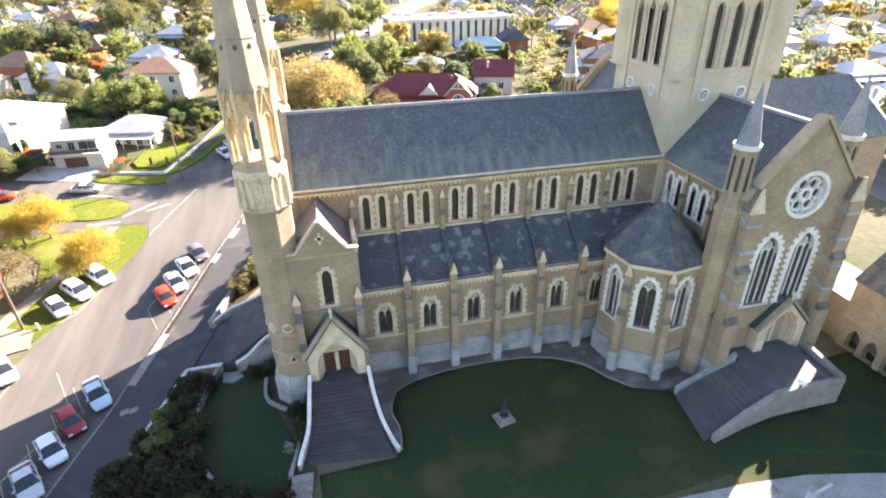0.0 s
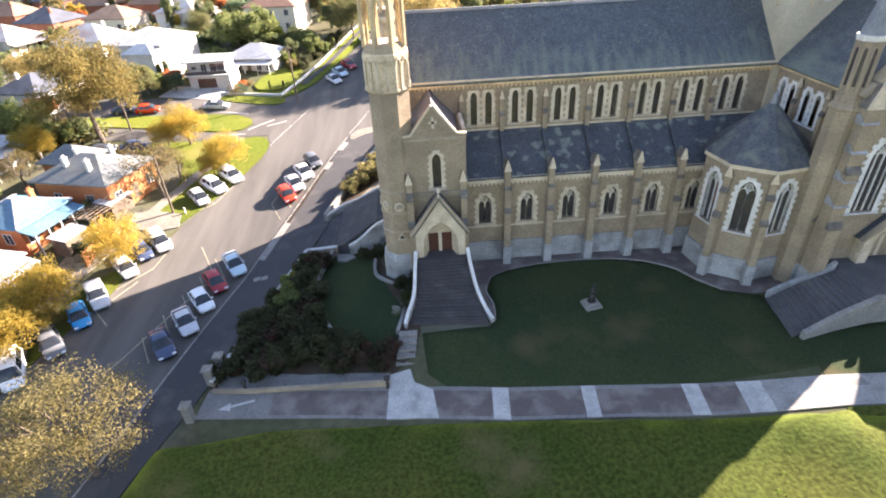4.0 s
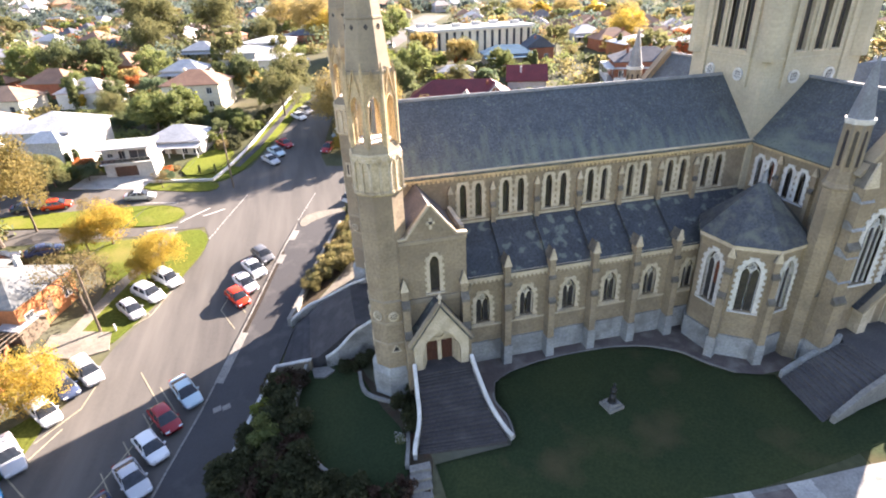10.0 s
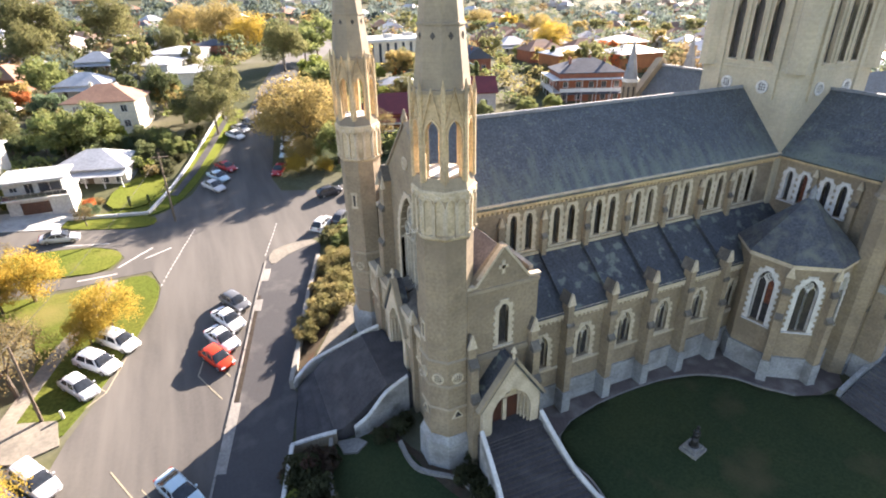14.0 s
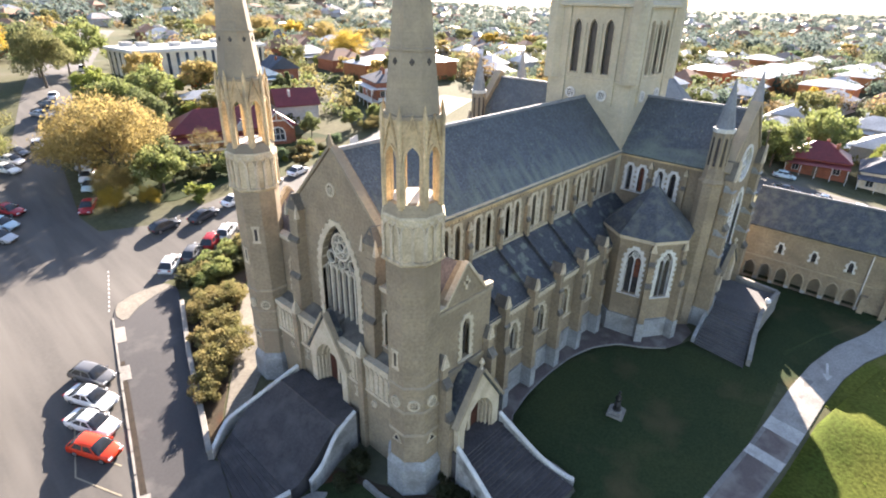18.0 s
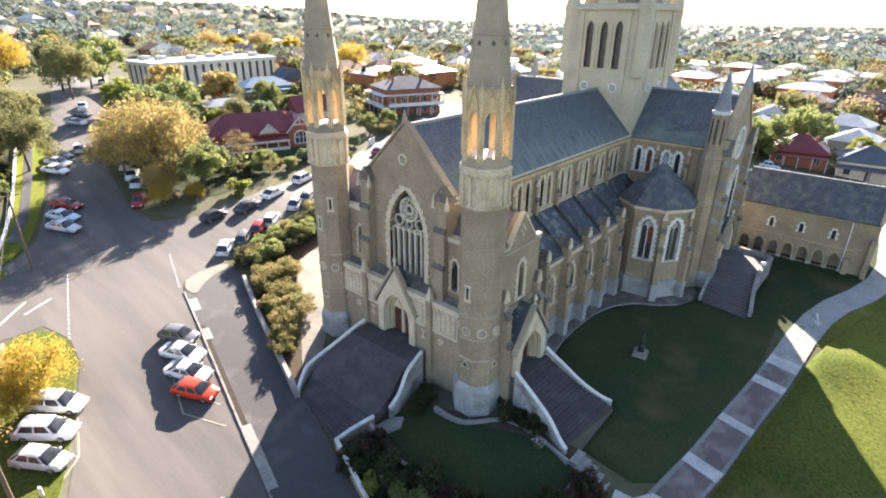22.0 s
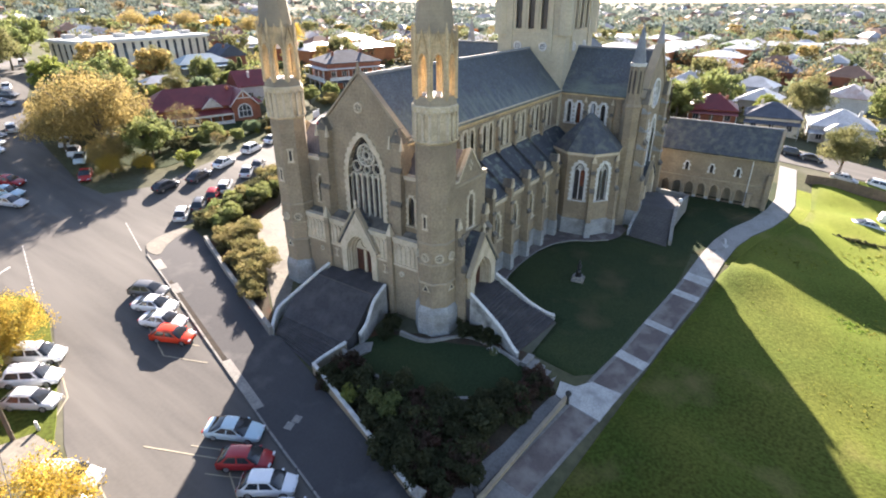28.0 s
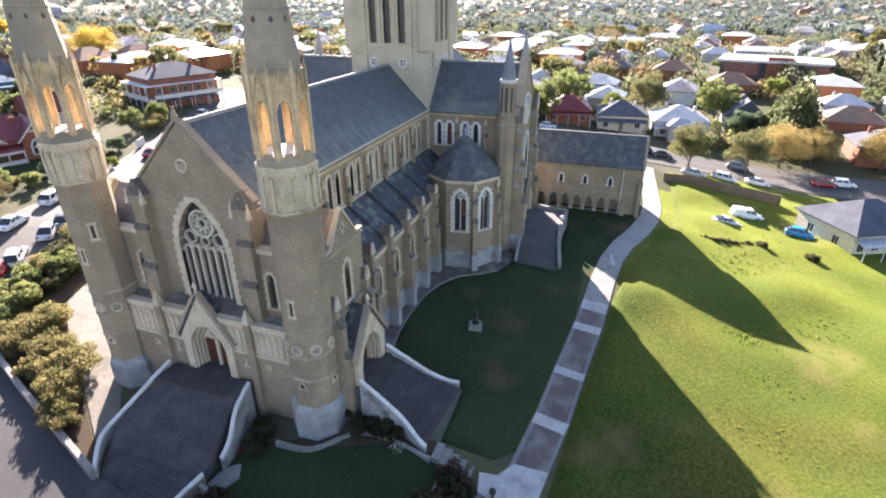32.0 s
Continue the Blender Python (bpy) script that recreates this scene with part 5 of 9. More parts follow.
drape("church_apron", [(5.6, -9), (5.6, -12.2), (6.2, -15.0), (6.4, -17.6), (6.9, -18.6), (7.1, -16.6), (6.7, -14.5), (7.4, -12.3), (9.3, -11.25), (12.4, -10.6), (16, -10.35), (20.2, -10.5), (23.5, -11.3), (26, -12.9), (27.4, -15.1), (29.0, -16.9), (31.0, -17.8), (34, -17.9), (36, -16), (36, -9)], PAVERS, 0.04, "brown paved strip along the cathedral wall", "path")
# long footpath
PATHC = [(-18.6, -23.4), (-2.4, -25.9), (6.7, -27.3), (13.6, -28.0), (21.4, -28.9), (25.9, -29.3), (31, -29.7), (36, -30.4), (41, -31.6), (46, -33.6), (51, -35.0), (58, -35.6), (68, -35.2), (80, -34.5)]
drape("footpath", strip(PATHC, 1.5, 1.4), PATH_CONCRETE, 0.09, "pale concrete footpath with brown paved panels", "path")
drape("path_verge", strip(PATHC[6:-1], 4.2, -1.5), GRASS, 0.035, "grass strip beside the footpath", "verge")
drape("path_verge_south", strip(PATHC[6:-1], -1.5, 4.6), ROUGH_GRASS, 0.035, "rough grass strip beside the footpath", "verge")
fpath = thing("path_panels", "brown aggregate panels set in the footpath", "path", kind="structure")


def path_y(x):
    """The middle of the footpath at x."""
    return float(np.interp(x, [p[0] for p in PATHC], [p[1] for p in PATHC]))


for a, b in ((-12.5, -2.9), (0.45, 5.5), (6.8, 12.5), (13.6, 20.2), (21.5, 24.3)):
    drape("panel", [(a - 0.1, path_y(a) - 1.12), (b - 0.1, path_y(b) - 1.12), (b + 0.1, path_y(b) + 1.12), (a + 0.1, path_y(a) + 1.12)], PAVERS, 0.105, skirt=0.0, parent=fpath)
for a, b in ((5.5, 6.8), (12.5, 13.6), (20.2, 21.5), (24.3, 26.2)):
    drape("pale_slab", [(a - 0.12, path_y(a) - 1.38), (b - 0.12, path_y(b) - 1.38), (b + 0.12, path_y(b) + 1.46), (a + 0.12, path_y(a) + 1.46)], PATH_PALE, 0.1, skirt=0.0, parent=fpath)
drape("pale_path", strip(PATHC[5:], 1.46, 1.38), PATH_MID, 0.098, skirt=0.0, parent=fpath)
drape("upper_path", [(-18.2, -20.3), (-17.6, -22.0), (-10, -23.1), (-2.9, -24.1), (-2.6, -23.0), (-10, -21.9), (-16.6, -20.2)], PATH_CONCRETE, 0.1, "narrow grey concrete path above the low wall", "path")
drape("path_landing", [(-2.9, -27.3), (1.2, -27.8), (0.9, -25.2), (-0.6, -24.2), (-0.9, -22.9), (-2.6, -23.2)], PATH_PALE, 0.12, "pale concrete landing where paths meet", "path")
drape("villa_garden", smooth_loop([(8, 51.5), (20, 54.5), (34, 59.5), (46, 64), (44, 70), (30, 68), (16, 69), (4, 72), (2.5, 60), (4.5, 53)], 1), GRASS, 0.06, "shady garden lawn before the brick villa", "lawn")
# verges and islands on the far side
drape("verge_corner", smooth_loop([(-28.8, 29.4), (-24.6, 31.2), (-22.6, 28.5), (-22.8, 24), (-24.8, 18.6), (-27.8, 10.4), (-30.5, 5.0), (-34.0, 6.0), (-33.0, 16), (-35, 24), (-45, 29)], 1), ROUGH_GRASS, 0.12, "grass verge with fallen yellow leaves", "verge")
drape("verge_south", smooth_loop([(-33.4, -2.5), (-32.5, -6), (wx(-14), -14), (wx(-30), -30), (wx(-60), -60), (-47, -60), (-41, -30), (-37, -6)], 1), ROUGH_GRASS, 0.12, "grass verge under yellow trees", "verge")
drape("traffic_island", smooth_loop([(-27.0, 36.0), (-27.6, 38.2), (-31, 39.9), (-44.7, 39.0), (-60, 39.2), (-60, 36.3), (-44, 34.3), (-33.3, 33.0), (-29.0, 32.9)], 1), ROUGH_GRASS, 0.14, "grass traffic island", "verge")
drape("verge_north", smooth_loop([(-22.4, 49.8), (-26, 48), (-38, 46.8), (-38, 48.4), (-29, 50.2), (-21.2, 57), (-16.2, 74), (-9.8, 96), (-4.4, 96), (-10.2, 78), (-14.0, 66), (-18.8, 54)], 1), ROUGH_GRASS, 0.12, "partly shaded grass verge beside a garden wall", "verge")
drape("north_footpath", strip([(-20.8, 54.5), (-17.4, 62.5), (-13.6, 75), (-8.4, 94)], 0.6, 0.6), FOOTWAY, 0.16, "narrow dark footpath along the verge", "path")
drape("driveway", [(-46.6, 47.6), (-40.5, 46.4), (-35.4, 45.9), (-34.6, 48.4), (-33.6, 51.6), (-45.0, 52.6)], PATH_PALE, 0.13, "wide pale concrete driveway before the garage", "driveway")
drape("garage_verge", smooth_loop([(-35.0, 45.7), (-29.8, 45.0), (-25.0, 44.8), (-23.2, 46.4), (-23.6, 48.9), (-30, 48.5), (-34.7, 48.3)], 1), ROUGH_GRASS, 0.15, "strip of bright grass along the garden wall", "verge")
drape("verge_footpath", strip([(-27.9, 30.6), (-29.2, 24.0), (-31.6, 18.4), (-33.4, 12.0), (-34.6, 7.4), (-36.6, 1.0), (-38.6, -6.5), (-41.5, -18.0)], 0.7, 0.7), APRON, 0.145, "narrow worn gravel footpath beside the front gardens", "path")
drape("verge_driveway", [(-36.4, 8.6), (-33.6, 8.9), (-30.4, 8.2), (-29.9, 5.2), (-32.6, 4.2), (-36.6, 5.2)], APRON, 0.155, "worn dusty vehicle crossing between the verges", "driveway")
drape("front_yard", [(-40.2, 6.4), (-36.6, 6.2), (-36.8, 0.6), (-38.0, -4.0), (-41.0, -3.4), (-40.8, 2.0)], SANDY, 0.1, "sandy front yard littered with fallen leaves", "yard")
for p, q, w, mt in (((-18.2, 42.2), (-22.6, 27.0), 0.14, PAINT), ((-7.0, 38.9), (-10.0, 29.5), 0.14, PAINT)):
    marks = thing("lane_marking", "worn dashed white line on the asphalt", "road marking", kind="structure")
    n = int(math.dist(p, q) / 0.9)
    for k in range(n):
        f0, f1 = k / n, (k + 0.55) / n
        a, b = [(p[0] + (q[0] - p[0]) * f, p[1] + (q[1] - p[1]) * f) for f in (f0, f1)]
        drape("dash", strip([a, b], w / 2, w / 2), mt, 0.045, skirt=-0.04, parent=marks)
drape("east_road", [(82.6, 30), (81.5, 0), (82.4, -25), (83.5, -34), (85.2, -44), (86.5, -55), (84, -70), (85, -110), (97, -110), (97.5, -70), (97.0, -40), (95.5, -20), (94, 0), (95, 30)], ASPHALT, 0.09, "shaded asphalt side street beyond the field", "road", cell=3.0)
turn_lines = thing("turning_lines", "worn white painted lines at the side street", "road marking", kind="structure")
for a, b in (((-34.2, 40.9), (-28.8, 40.6)), ((-27.4, 33.6), (-23.6, 38.0)), ((-24.4, 35.1), (-21.3, 37.2)), ((-31.6, 31.6), (-27.4, 32.1))):
    drape("line", strip([a, b], 0.1, 0.1), PAINT, 0.05, skirt=-0.045, parent=turn_lines, cell=3)

# ---- steps, walls and things round the cathedral ----
def wall_run(name, pts, thick, material, label, category="wall", cap=None, parts=None):
    """A low wall along points (x, y, top, foot)."""
    ob = thing(name, label, category)
    for i, (p, q) in enumerate(zip(pts, pts[1:])):
        d = Vector((q[0] - p[0], q[1] - p[1], 0)).normalized()
        n = Vector((-d.y, d.x, 0)) * thick / 2
        e = d * 0.02
        bm = bmesh.new()
        a, b = Vector((p[0], p[1], 0)) - e * 0, Vector((q[0], q[1], 0)) - e
        hull(bm, [a - n + Vector((0, 0, p[3])), b - n + Vector((0, 0, q[3])), b + n + Vector((0, 0, q[3])), a + n + Vector((0, 0, p[3]))],
             [a - n + Vector((0, 0, p[2])), b - n + Vector((0, 0, q[2])), b + n + Vector((0, 0, q[2])), a + n + Vector((0, 0, p[2]))])
        part("wall_section", bm, material, ob)
        if cap:
            bm = bmesh.new()
            n2 = n * 1.25
            hull(bm, [a - n2 + Vector((0, 0, p[2] - 0.02)), b - n2 + Vector((0, 0, q[2] - 0.02)), b + n2 + Vector((0, 0, q[2] - 0.02)), a + n2 + Vector((0, 0, p[2] - 0.02))],
                 [a - n2 * 0.8 + Vector((0, 0, p[2] + 0.14)), b - n2 * 0.8 + Vector((0, 0, q[2] + 0.14)), b + n2 * 0.8 + Vector((0, 0, q[2] + 0.14)), a + n2 * 0.8 + Vector((0, 0, p[2] + 0.14))])
            part("coping_stone", bm, cap, ob)
    return ob


def bend(pts, n=4):
    """A smooth line through points of any dimension."""
    out = []
    for i in range(len(pts) - 1):
        p0, p1, p2, p3 = pts[max(0, i - 1)], pts[i], pts[i + 1], pts[min(len(pts) - 1, i + 2)]
        for k in range(n):
            t = k / n
            out.append(tuple(0.5 * ((2 * b) + (c - a) * t + (2 * a - 5 * b + 4 * c - d) * t * t + (3 * b - a - 3 * c + d) * t ** 3) for a, b, c, d in zip(p0, p1, p2, p3)))
    return out + [tuple(pts[-1])]


def flight(name, label, left, right, count, low, material=STEP_STONE):
    """Steps between two lines (x, y, z) from the top down."""
    ob = thing(name, label, "stairs")
    L, R = bend(left, 8), bend(right, 8)

    def at(line, f):
        s = f * (len(line) - 1)
        i = min(len(line) - 2, int(s))
        return [a + (b - a) * (s - i) for a, b in zip(line[i], line[i + 1])]
    for k in range(count):
        f0, f1 = k / count, (k + 1) / count
        a, b, c, d = at(L, f0), at(R, f0), at(R, f1), at(L, f1)
        zl, zr = at(L, f0)[2], at(R, f0)[2]
        bm = bmesh.new()
        hull(bm, [(a[0], a[1], low), (b[0], b[1], low), (c[0], c[1], low), (d[0], d[1], low)], [(a[0], a[1], zl), (b[0], b[1], zr), (c[0], c[1], zr), (d[0], d[1], zl)])
        part("step", bm, material, ob)
    return ob


# south porch
bm = bmesh.new()
box(bm, 0.15, 5.2, -13.2, -10.95, -0.5, 3.4)
tagged(part("porch_landing", bm, STEP_STONE), "worn bluestone landing before the south porch", "landing", kind="structure")
flight("south_steps", "broad flight of worn dark stone steps to the south porch", [(0.35, -13.2, 3.25), (0.1, -16, 1.6), (-0.75, -18.3, 0.0)], [(5.0, -13.2, 3.25), (5.4, -16.2, 1.6), (6.3, -19.1, 0.1)], 20, -0.6)
wall_run("stair_wall", bend([(0.2, -12.7, 4.1, -0.6), (0.0, -14.6, 2.95, -0.6), (-0.25, -16.4, 1.75, -0.6), (-0.95, -18.0, 0.75, -0.6), (-1.15, -18.7, 0.4, -0.6)]), 0.28, RENDERED, "pale limewashed stone wall sweeping down beside the steps", cap=PALE)
wall_run("stair_wall", bend([(5.2, -12.7, 4.1, -0.6), (5.35, -14.6, 3.0, -0.6), (5.7, -16.4, 1.75, -0.6), (6.3, -18.0, 0.75, -0.6), (6.75, -18.9, 0.4, -0.6)]), 0.28, RENDERED, "pale limewashed stone wall sweeping down beside the steps", cap=PALE)
# west front
bm = bmesh.new()
box(bm, -4.0, -1.8, -3.8, 4.1, -1.0, 3.15)
box(bm, -1.8, -0.2, -1.75, 1.75, -1.0, 3.15)
tagged(part("west_landing", bm, STEP_STONE), "dark stone landing before the west doors", "landing", kind="structure")
bm = bmesh.new()
FORE = [(-4.0, 4.0, -3.7, 3.0), (-5.4, 4.7, -3.9, 2.1), (-6.8, 5.1, -4.2, 1.25), (-8.0, 5.0, -4.3, 0.5), (-8.8, 4.6, -4.0, 0.1)]
for (x0, a0, b0, z0), (x1, a1, b1, z1) in zip(FORE, FORE[1:]):
    hull(bm, [(x0, b0, -2.0), (x1, b1, -2.0), (x1, a1, -2.0), (x0, a0, -2.0)], [(x0, b0, z0), (x1, b1, z1), (x1, a1, z1), (x0, a0, z0)])
tagged(part("west_forecourt", bm, STEP_STONE), "sloping dark paved forecourt before the west doors", "forecourt", kind="structure")
flight("west_steps", "short flight of dark stone steps up to the forecourt", [(-8.8, 4.6, 0.02), (-9.9, 4.3, -0.5), (-10.8, 3.8, -1.05)], [(-8.8, -4.0, 0.0), (-10.4, -3.6, -0.75), (-12.2, -3.2, -1.5)], 11, -2.4)
wall_run("stair_wall", bend([(-2.2, 4.15, 3.6, -0.6), (-4.2, 4.35, 3.0, -0.8), (-5.9, 5.1, 1.85, -1), (-7.4, 5.7, 0.9, -1), (-8.8, 5.5, 0.5, -1), (-10.9, 3.9, -0.1, -1.6)]), 0.28, RENDERED, "weathered stone wall curving down beside the west steps", cap=PALE)
wall_run("stair_wall", bend([(-2.2, -3.85, 3.4, -0.6), (-4.2, -4.0, 2.5, -0.8), (-6.0, -4.6, 1.2, -1), (-7.3, -4.75, 0.55, -1)]), 0.28, RENDERED, "weathered stone wall curving down beside the west steps", cap=PALE)
wall_run("garden_wall", bend([(-8.7, -4.25, 0.25, -1), (-9.6, -3.9, 0.0, -1.2), (-10.8, -3.5, -0.35, -1.6), (-12.3, -3.5, -0.4, -2)]) + bend([(-12.25, -3.6, -0.35, -2), (-14.4, -10.2, -0.9, -2.6), (-16.8, -17.4, -1.5, -3), (-18.2, -21.6, -2.0, -3.4)]), 0.3, STONE_DARK, "low weathered stone wall along the garden", cap=PALE)
wall_run("garden_wall", [(-11.0, 3.9, 0.1, -1.6), (-8.9, 10.3, 0.6, -1), (-6.9, 16.6, 1.2, -0.6), (-3.7, 25.4, 2.0, 0)], 0.4, CONCRETE, "low stone retaining wall below the shrubs", cap=CONCRETE)
wall_run("garden_edging", bend([(-9.2, -4.3, -0.1, -1.4), (-10.3, -9.0, -0.2, -1.6), (-9.6, -14.6, -0.4, -1.9), (-6.9, -18.8, -0.5, -2), (-4.6, -20.2, -0.6, -2), (-2.2, -20.3, -0.4, -2)]), 0.3, CONCRETE, "low mossy stone edging round the small lawn")
wall_run("garden_edging", bend([(-4.3, -7.4, 0.35, -1), (-4.0, -10.4, 0.3, -1), (-1.5, -12.8, 0.3, -1), (-1.2, -15.8, 0.25, -1), (-1.9, -19.3, 0.2, -1)]), 0.3, CONCRETE, "low stone edging at the turret's foot")
wall_run("lawn_edging", bend([(6.95, -18.7, 0.2, -0.5), (7.15, -16.6, 0.2, -0.5), (6.75, -14.5, 0.2, -0.5), (7.45, -12.35, 0.22, -0.5), (9.3, -11.3, 0.22, -0.5), (12.4, -10.65, 0.24, -0.5), (16, -10.4, 0.24, -0.5), (20.2, -10.55, 0.22, -0.5), (23.5, -11.35, 0.2, -0.5), (26, -12.95, 0.2, -0.5), (27.4, -15.15, 0.2, -0.5), (29.0, -16.95, 0.2, -0.5)]), 0.18, CONCRETE, "thin concrete lawn edging")
wall_run("driveway_wall", [(-2.6, -24.2, -0.85, -2.2), (-8, -23.6, -1.3, -3), (-14.2, -22.9, -1.9, -3.4), (-18.0, -22.2, -2.2, -3.6)], 0.3, STONE_DARK, "dark low wall beside the footpath", cap=None)
for x, y in ((-17.8, -19.7), (-18.4, -21.1), (-19.1, -24.8)):
    post = thing("gate_post", "weathered pale stone gate post with a pyramid cap", "gate post", "gate posts")
    z = lie(x, y)
    bm = bmesh.new()
    box(bm, x - 0.32, x + 0.32, y - 0.32, y + 0.32, z - 0.2, z + 1.75)
    part("shaft", bm, CONCRETE, post)
    bm = bmesh.new()
    octa(bm, x, y, 0.42, 0.42, z + 1.75, z + 1.88, 4, 45)
    octa(bm, x, y, 0.38, 0.05, z + 1.88, z + 2.2, 4, 45)
    part("cap", bm, CONCRETE, post)
for x, y in ((-2.8, -24.4), (-15.0, -22.6)):
    bollard_lamp = thing("bollard_lamp", "dark round-headed bollard lamp", "lamp", "bollard lamps")
    z = lie(x, y)
    bm = bmesh.new()
    rod(bm, (x, y, z - 0.2), (x, y, z + 1.0), 0.12, 0.1, 8)
    part("post", bm, BRONZE, bollard_lamp)
    bm = bmesh.new()
    bmesh.ops.create_icosphere(bm, subdivisions=2, radius=0.27, matrix=Matrix.Translation((x, y, z + 1.2)))
    part("globe", bm, BRONZE, bollard_lamp, smooth=True)
drape("garden_landing", [(-7.2, -4.9), (-8.8, -4.4), (-8.6, -5.9), (-7.6, -6.4), (-6.6, -5.8)], CONCRETE, 0.28, "small pale concrete landing at the garden", "path")
# small garden steps to the path
for k in range(6):
    if k == 0:
        gst = thing("garden_steps", "short pale concrete steps down to the path", "stairs")
    bm = bmesh.new()
    y0 = -19.3 - 0.62 * k
    box(bm, -1.75 - 0.09 * k, -0.15 - 0.09 * k, y0 - 0.62, y0, -2.2, 0.12 - 0.27 * k)
    part("step", bm, CONCRETE, gst)
# statue on the lawn
st = thing("statue_plinth", "low pale stone plinth on the lawn", "plinth")
bm = bmesh.new()
box(bm, -0.75, 0.75, -0.7, 0.7, 0, 0.3, pose(16.1, -17.7, 0.0, 0, 0, 12))
box(bm, -0.55, 0.55, -0.5, 0.5, 0.3, 0.55, pose(16.1, -17.7, 0.0, 0, 0, 12))
part("block", bm, CONCRETE, st)
bm = bmesh.new()
for z0, z1, r0, r1, dx in ((0.55, 0.62, 0.42, 0.40, 0), (0.62, 1.25, 0.33, 0.24, 0), (1.25, 1.62, 0.24, 0.29, 0.02), (1.62, 1.8, 0.29, 0.12, 0.03), (1.8, 1.86, 0.09, 0.09, 0.04), (1.86, 1.98, 0.1, 0.145, 0.05), (1.98, 2.12, 0.145, 0.07, 0.05)):
    octa(bm, 16.1 + dx, -17.7, r0 * 0.9, r1 * 0.9, 0.55 + (z0 - 0.55) * 1.25, 0.55 + (z1 - 0.55) * 1.25)
tagged(part("statue", bm, BRONZE, None, smooth=True), "small dark bronze statue on a pale plinth", "statue")

# south transept terrace
bm = bmesh.new()
box(bm, 38.3, 44.6, -23.0, -16.9, -0.6, 2.75)
tagged(part("transept_terrace", bm, TERRACE_STONE), "dark paved terrace before the transept door", "terrace", kind="structure")
flight("transept_steps", "long flight of shallow dark steps up to the transept terrace", [(38.3, -18.6, 2.7), (35, -18.7, 1.5), (32.0, -18.9, 0.15)], [(38.3, -22.9, 2.7), (34.5, -23.4, 1.3), (31.2, -24.0, 0.05)], 16, -0.6, TERRACE_STONE)
wall_run("terrace_wall", [(44.6, -23.3, 3.15, -0.5), (42, -23.2, 3.1, -0.5), (38.2, -23.15, 2.95, -0.5), (35, -23.6, 1.9, -0.5), (31.8, -24.25, 0.7, -0.5)], 0.4, CONCRETE, "pale rough stone parapet sloping down beside the steps", cap=CONCRETE)
wall_run("terrace_wall", [(45.4, -18.6, 3.15, -0.5), (44.75, -23.2, 3.15, -0.5)], 0.4, CONCRETE, "pale rough stone parapet", cap=CONCRETE)
wall_run("terrace_wall", [(38.0, -18.3, 3.4, -0.5), (36.6, -18.4, 2.5, -0.5), (35.2, -18.4, 2.0, -0.5), (33.8, -18.5, 1.5, -0.5), (32.2, -18.6, 0.8, -0.5)], 0.35, PLINTH, "stepped stone wall beside the transept steps")
globe_lamp = thing("globe_lamp", "white globe lamp on the terrace parapet", "lamp")
bm = bmesh.new()
octa(bm, 40.4, -23.15, 0.16, 0.12, 2.95, 3.4)
part("base", bm, CONCRETE, globe_lamp)
bm = bmesh.new()
bmesh.ops.create_icosphere(bm, subdivisions=2, radius=0.32, matrix=Matrix.Translation((40.4, -23.15, 3.66)))
part("globe", bm, WHITE_GLOBE, globe_lamp, smooth=True)

# east hall
hallob = thing("cloister_hall", "two-storey sandstone hall with an arcaded ground floor and slate roof", "hall")
HX, HY0, HY1 = 51.0, -33.2, -16.9
RX, RZ, EZ = 54.2, 12.4, 8.7
ARCHES = [18.6 + 1.82 * k for k in range(7)]
HALL_WINDOWS = (21.35, 24.95, 28.65)
m = facing(HX, 0, 0, 180)
bm = bmesh.new()
pierced(bm, [(16.9, -0.5), (33.2, -0.5), (33.2, EZ), (16.9, EZ)], [arch(1.2, 2.3, 1.0, u, 1.2) for u in ARCHES] + [arch(0.5, 1.4, None, u, 5.3) for u in HALL_WINDOWS], -0.6, 0, m)
box(bm, 51.6, 57.4, HY0, HY0 + 0.6, -0.5, EZ)
prism(bm, [(-57.4, EZ), (-51.0, EZ), (-RX, RZ - 0.1)], -0.6, 0, facing(0, HY0, 0, -90) @ Matrix.Scale(-1, 4, (1, 0, 0)))
box(bm, 51.6, 57.4, HY1 - 0.5, HY1, -0.5, EZ)
prism(bm, [(-57.4, EZ), (-51.0, EZ), (-RX, RZ - 0.1)], -0.02, 0.5, facing(0, HY1, 0, -90) @ Matrix.Scale(-1, 4, (1, 0, 0)))
box(bm, 56.8, 57.4, HY0 + 0.6, HY1 - 0.5, -0.5, EZ)
part("wall", bm, STONE, hallob)
bm = bmesh.new()
slab(bm, (50.45, HY0 + 0.25, EZ - 0.25), (50.45, HY1, EZ - 0.25), (RX, HY1, RZ), (RX, HY0 + 0.25, RZ))
slab(bm, (57.95, HY0 + 0.25, EZ - 0.25), (57.95, HY1, EZ - 0.25), (RX, HY1, RZ), (RX, HY0 + 0.25, RZ))
part("roof", bm, SLATE_PLAIN, hallob)
bm = bmesh.new()
box(bm, 51.3, 56.9, HY1 + 0.02, -6.0, -0.5, 5.6)
link = part("link_wall", bm, STONE, hallob, "low sandstone link between hall and chancel")
bm = bmesh.new()
box(bm, 51.1, 57.1, HY1 + 0.04, -6.0, 5.6, 5.85)
part("link_roof", bm, LEAD, link)
bm = bmesh.new()
box(bm, RX - 0.12, RX + 0.12, HY0 + 0.3, HY1, RZ - 0.05, RZ + 0.14)
part("ridge_capping", bm, LEAD, hallob)
bm = bmesh.new()
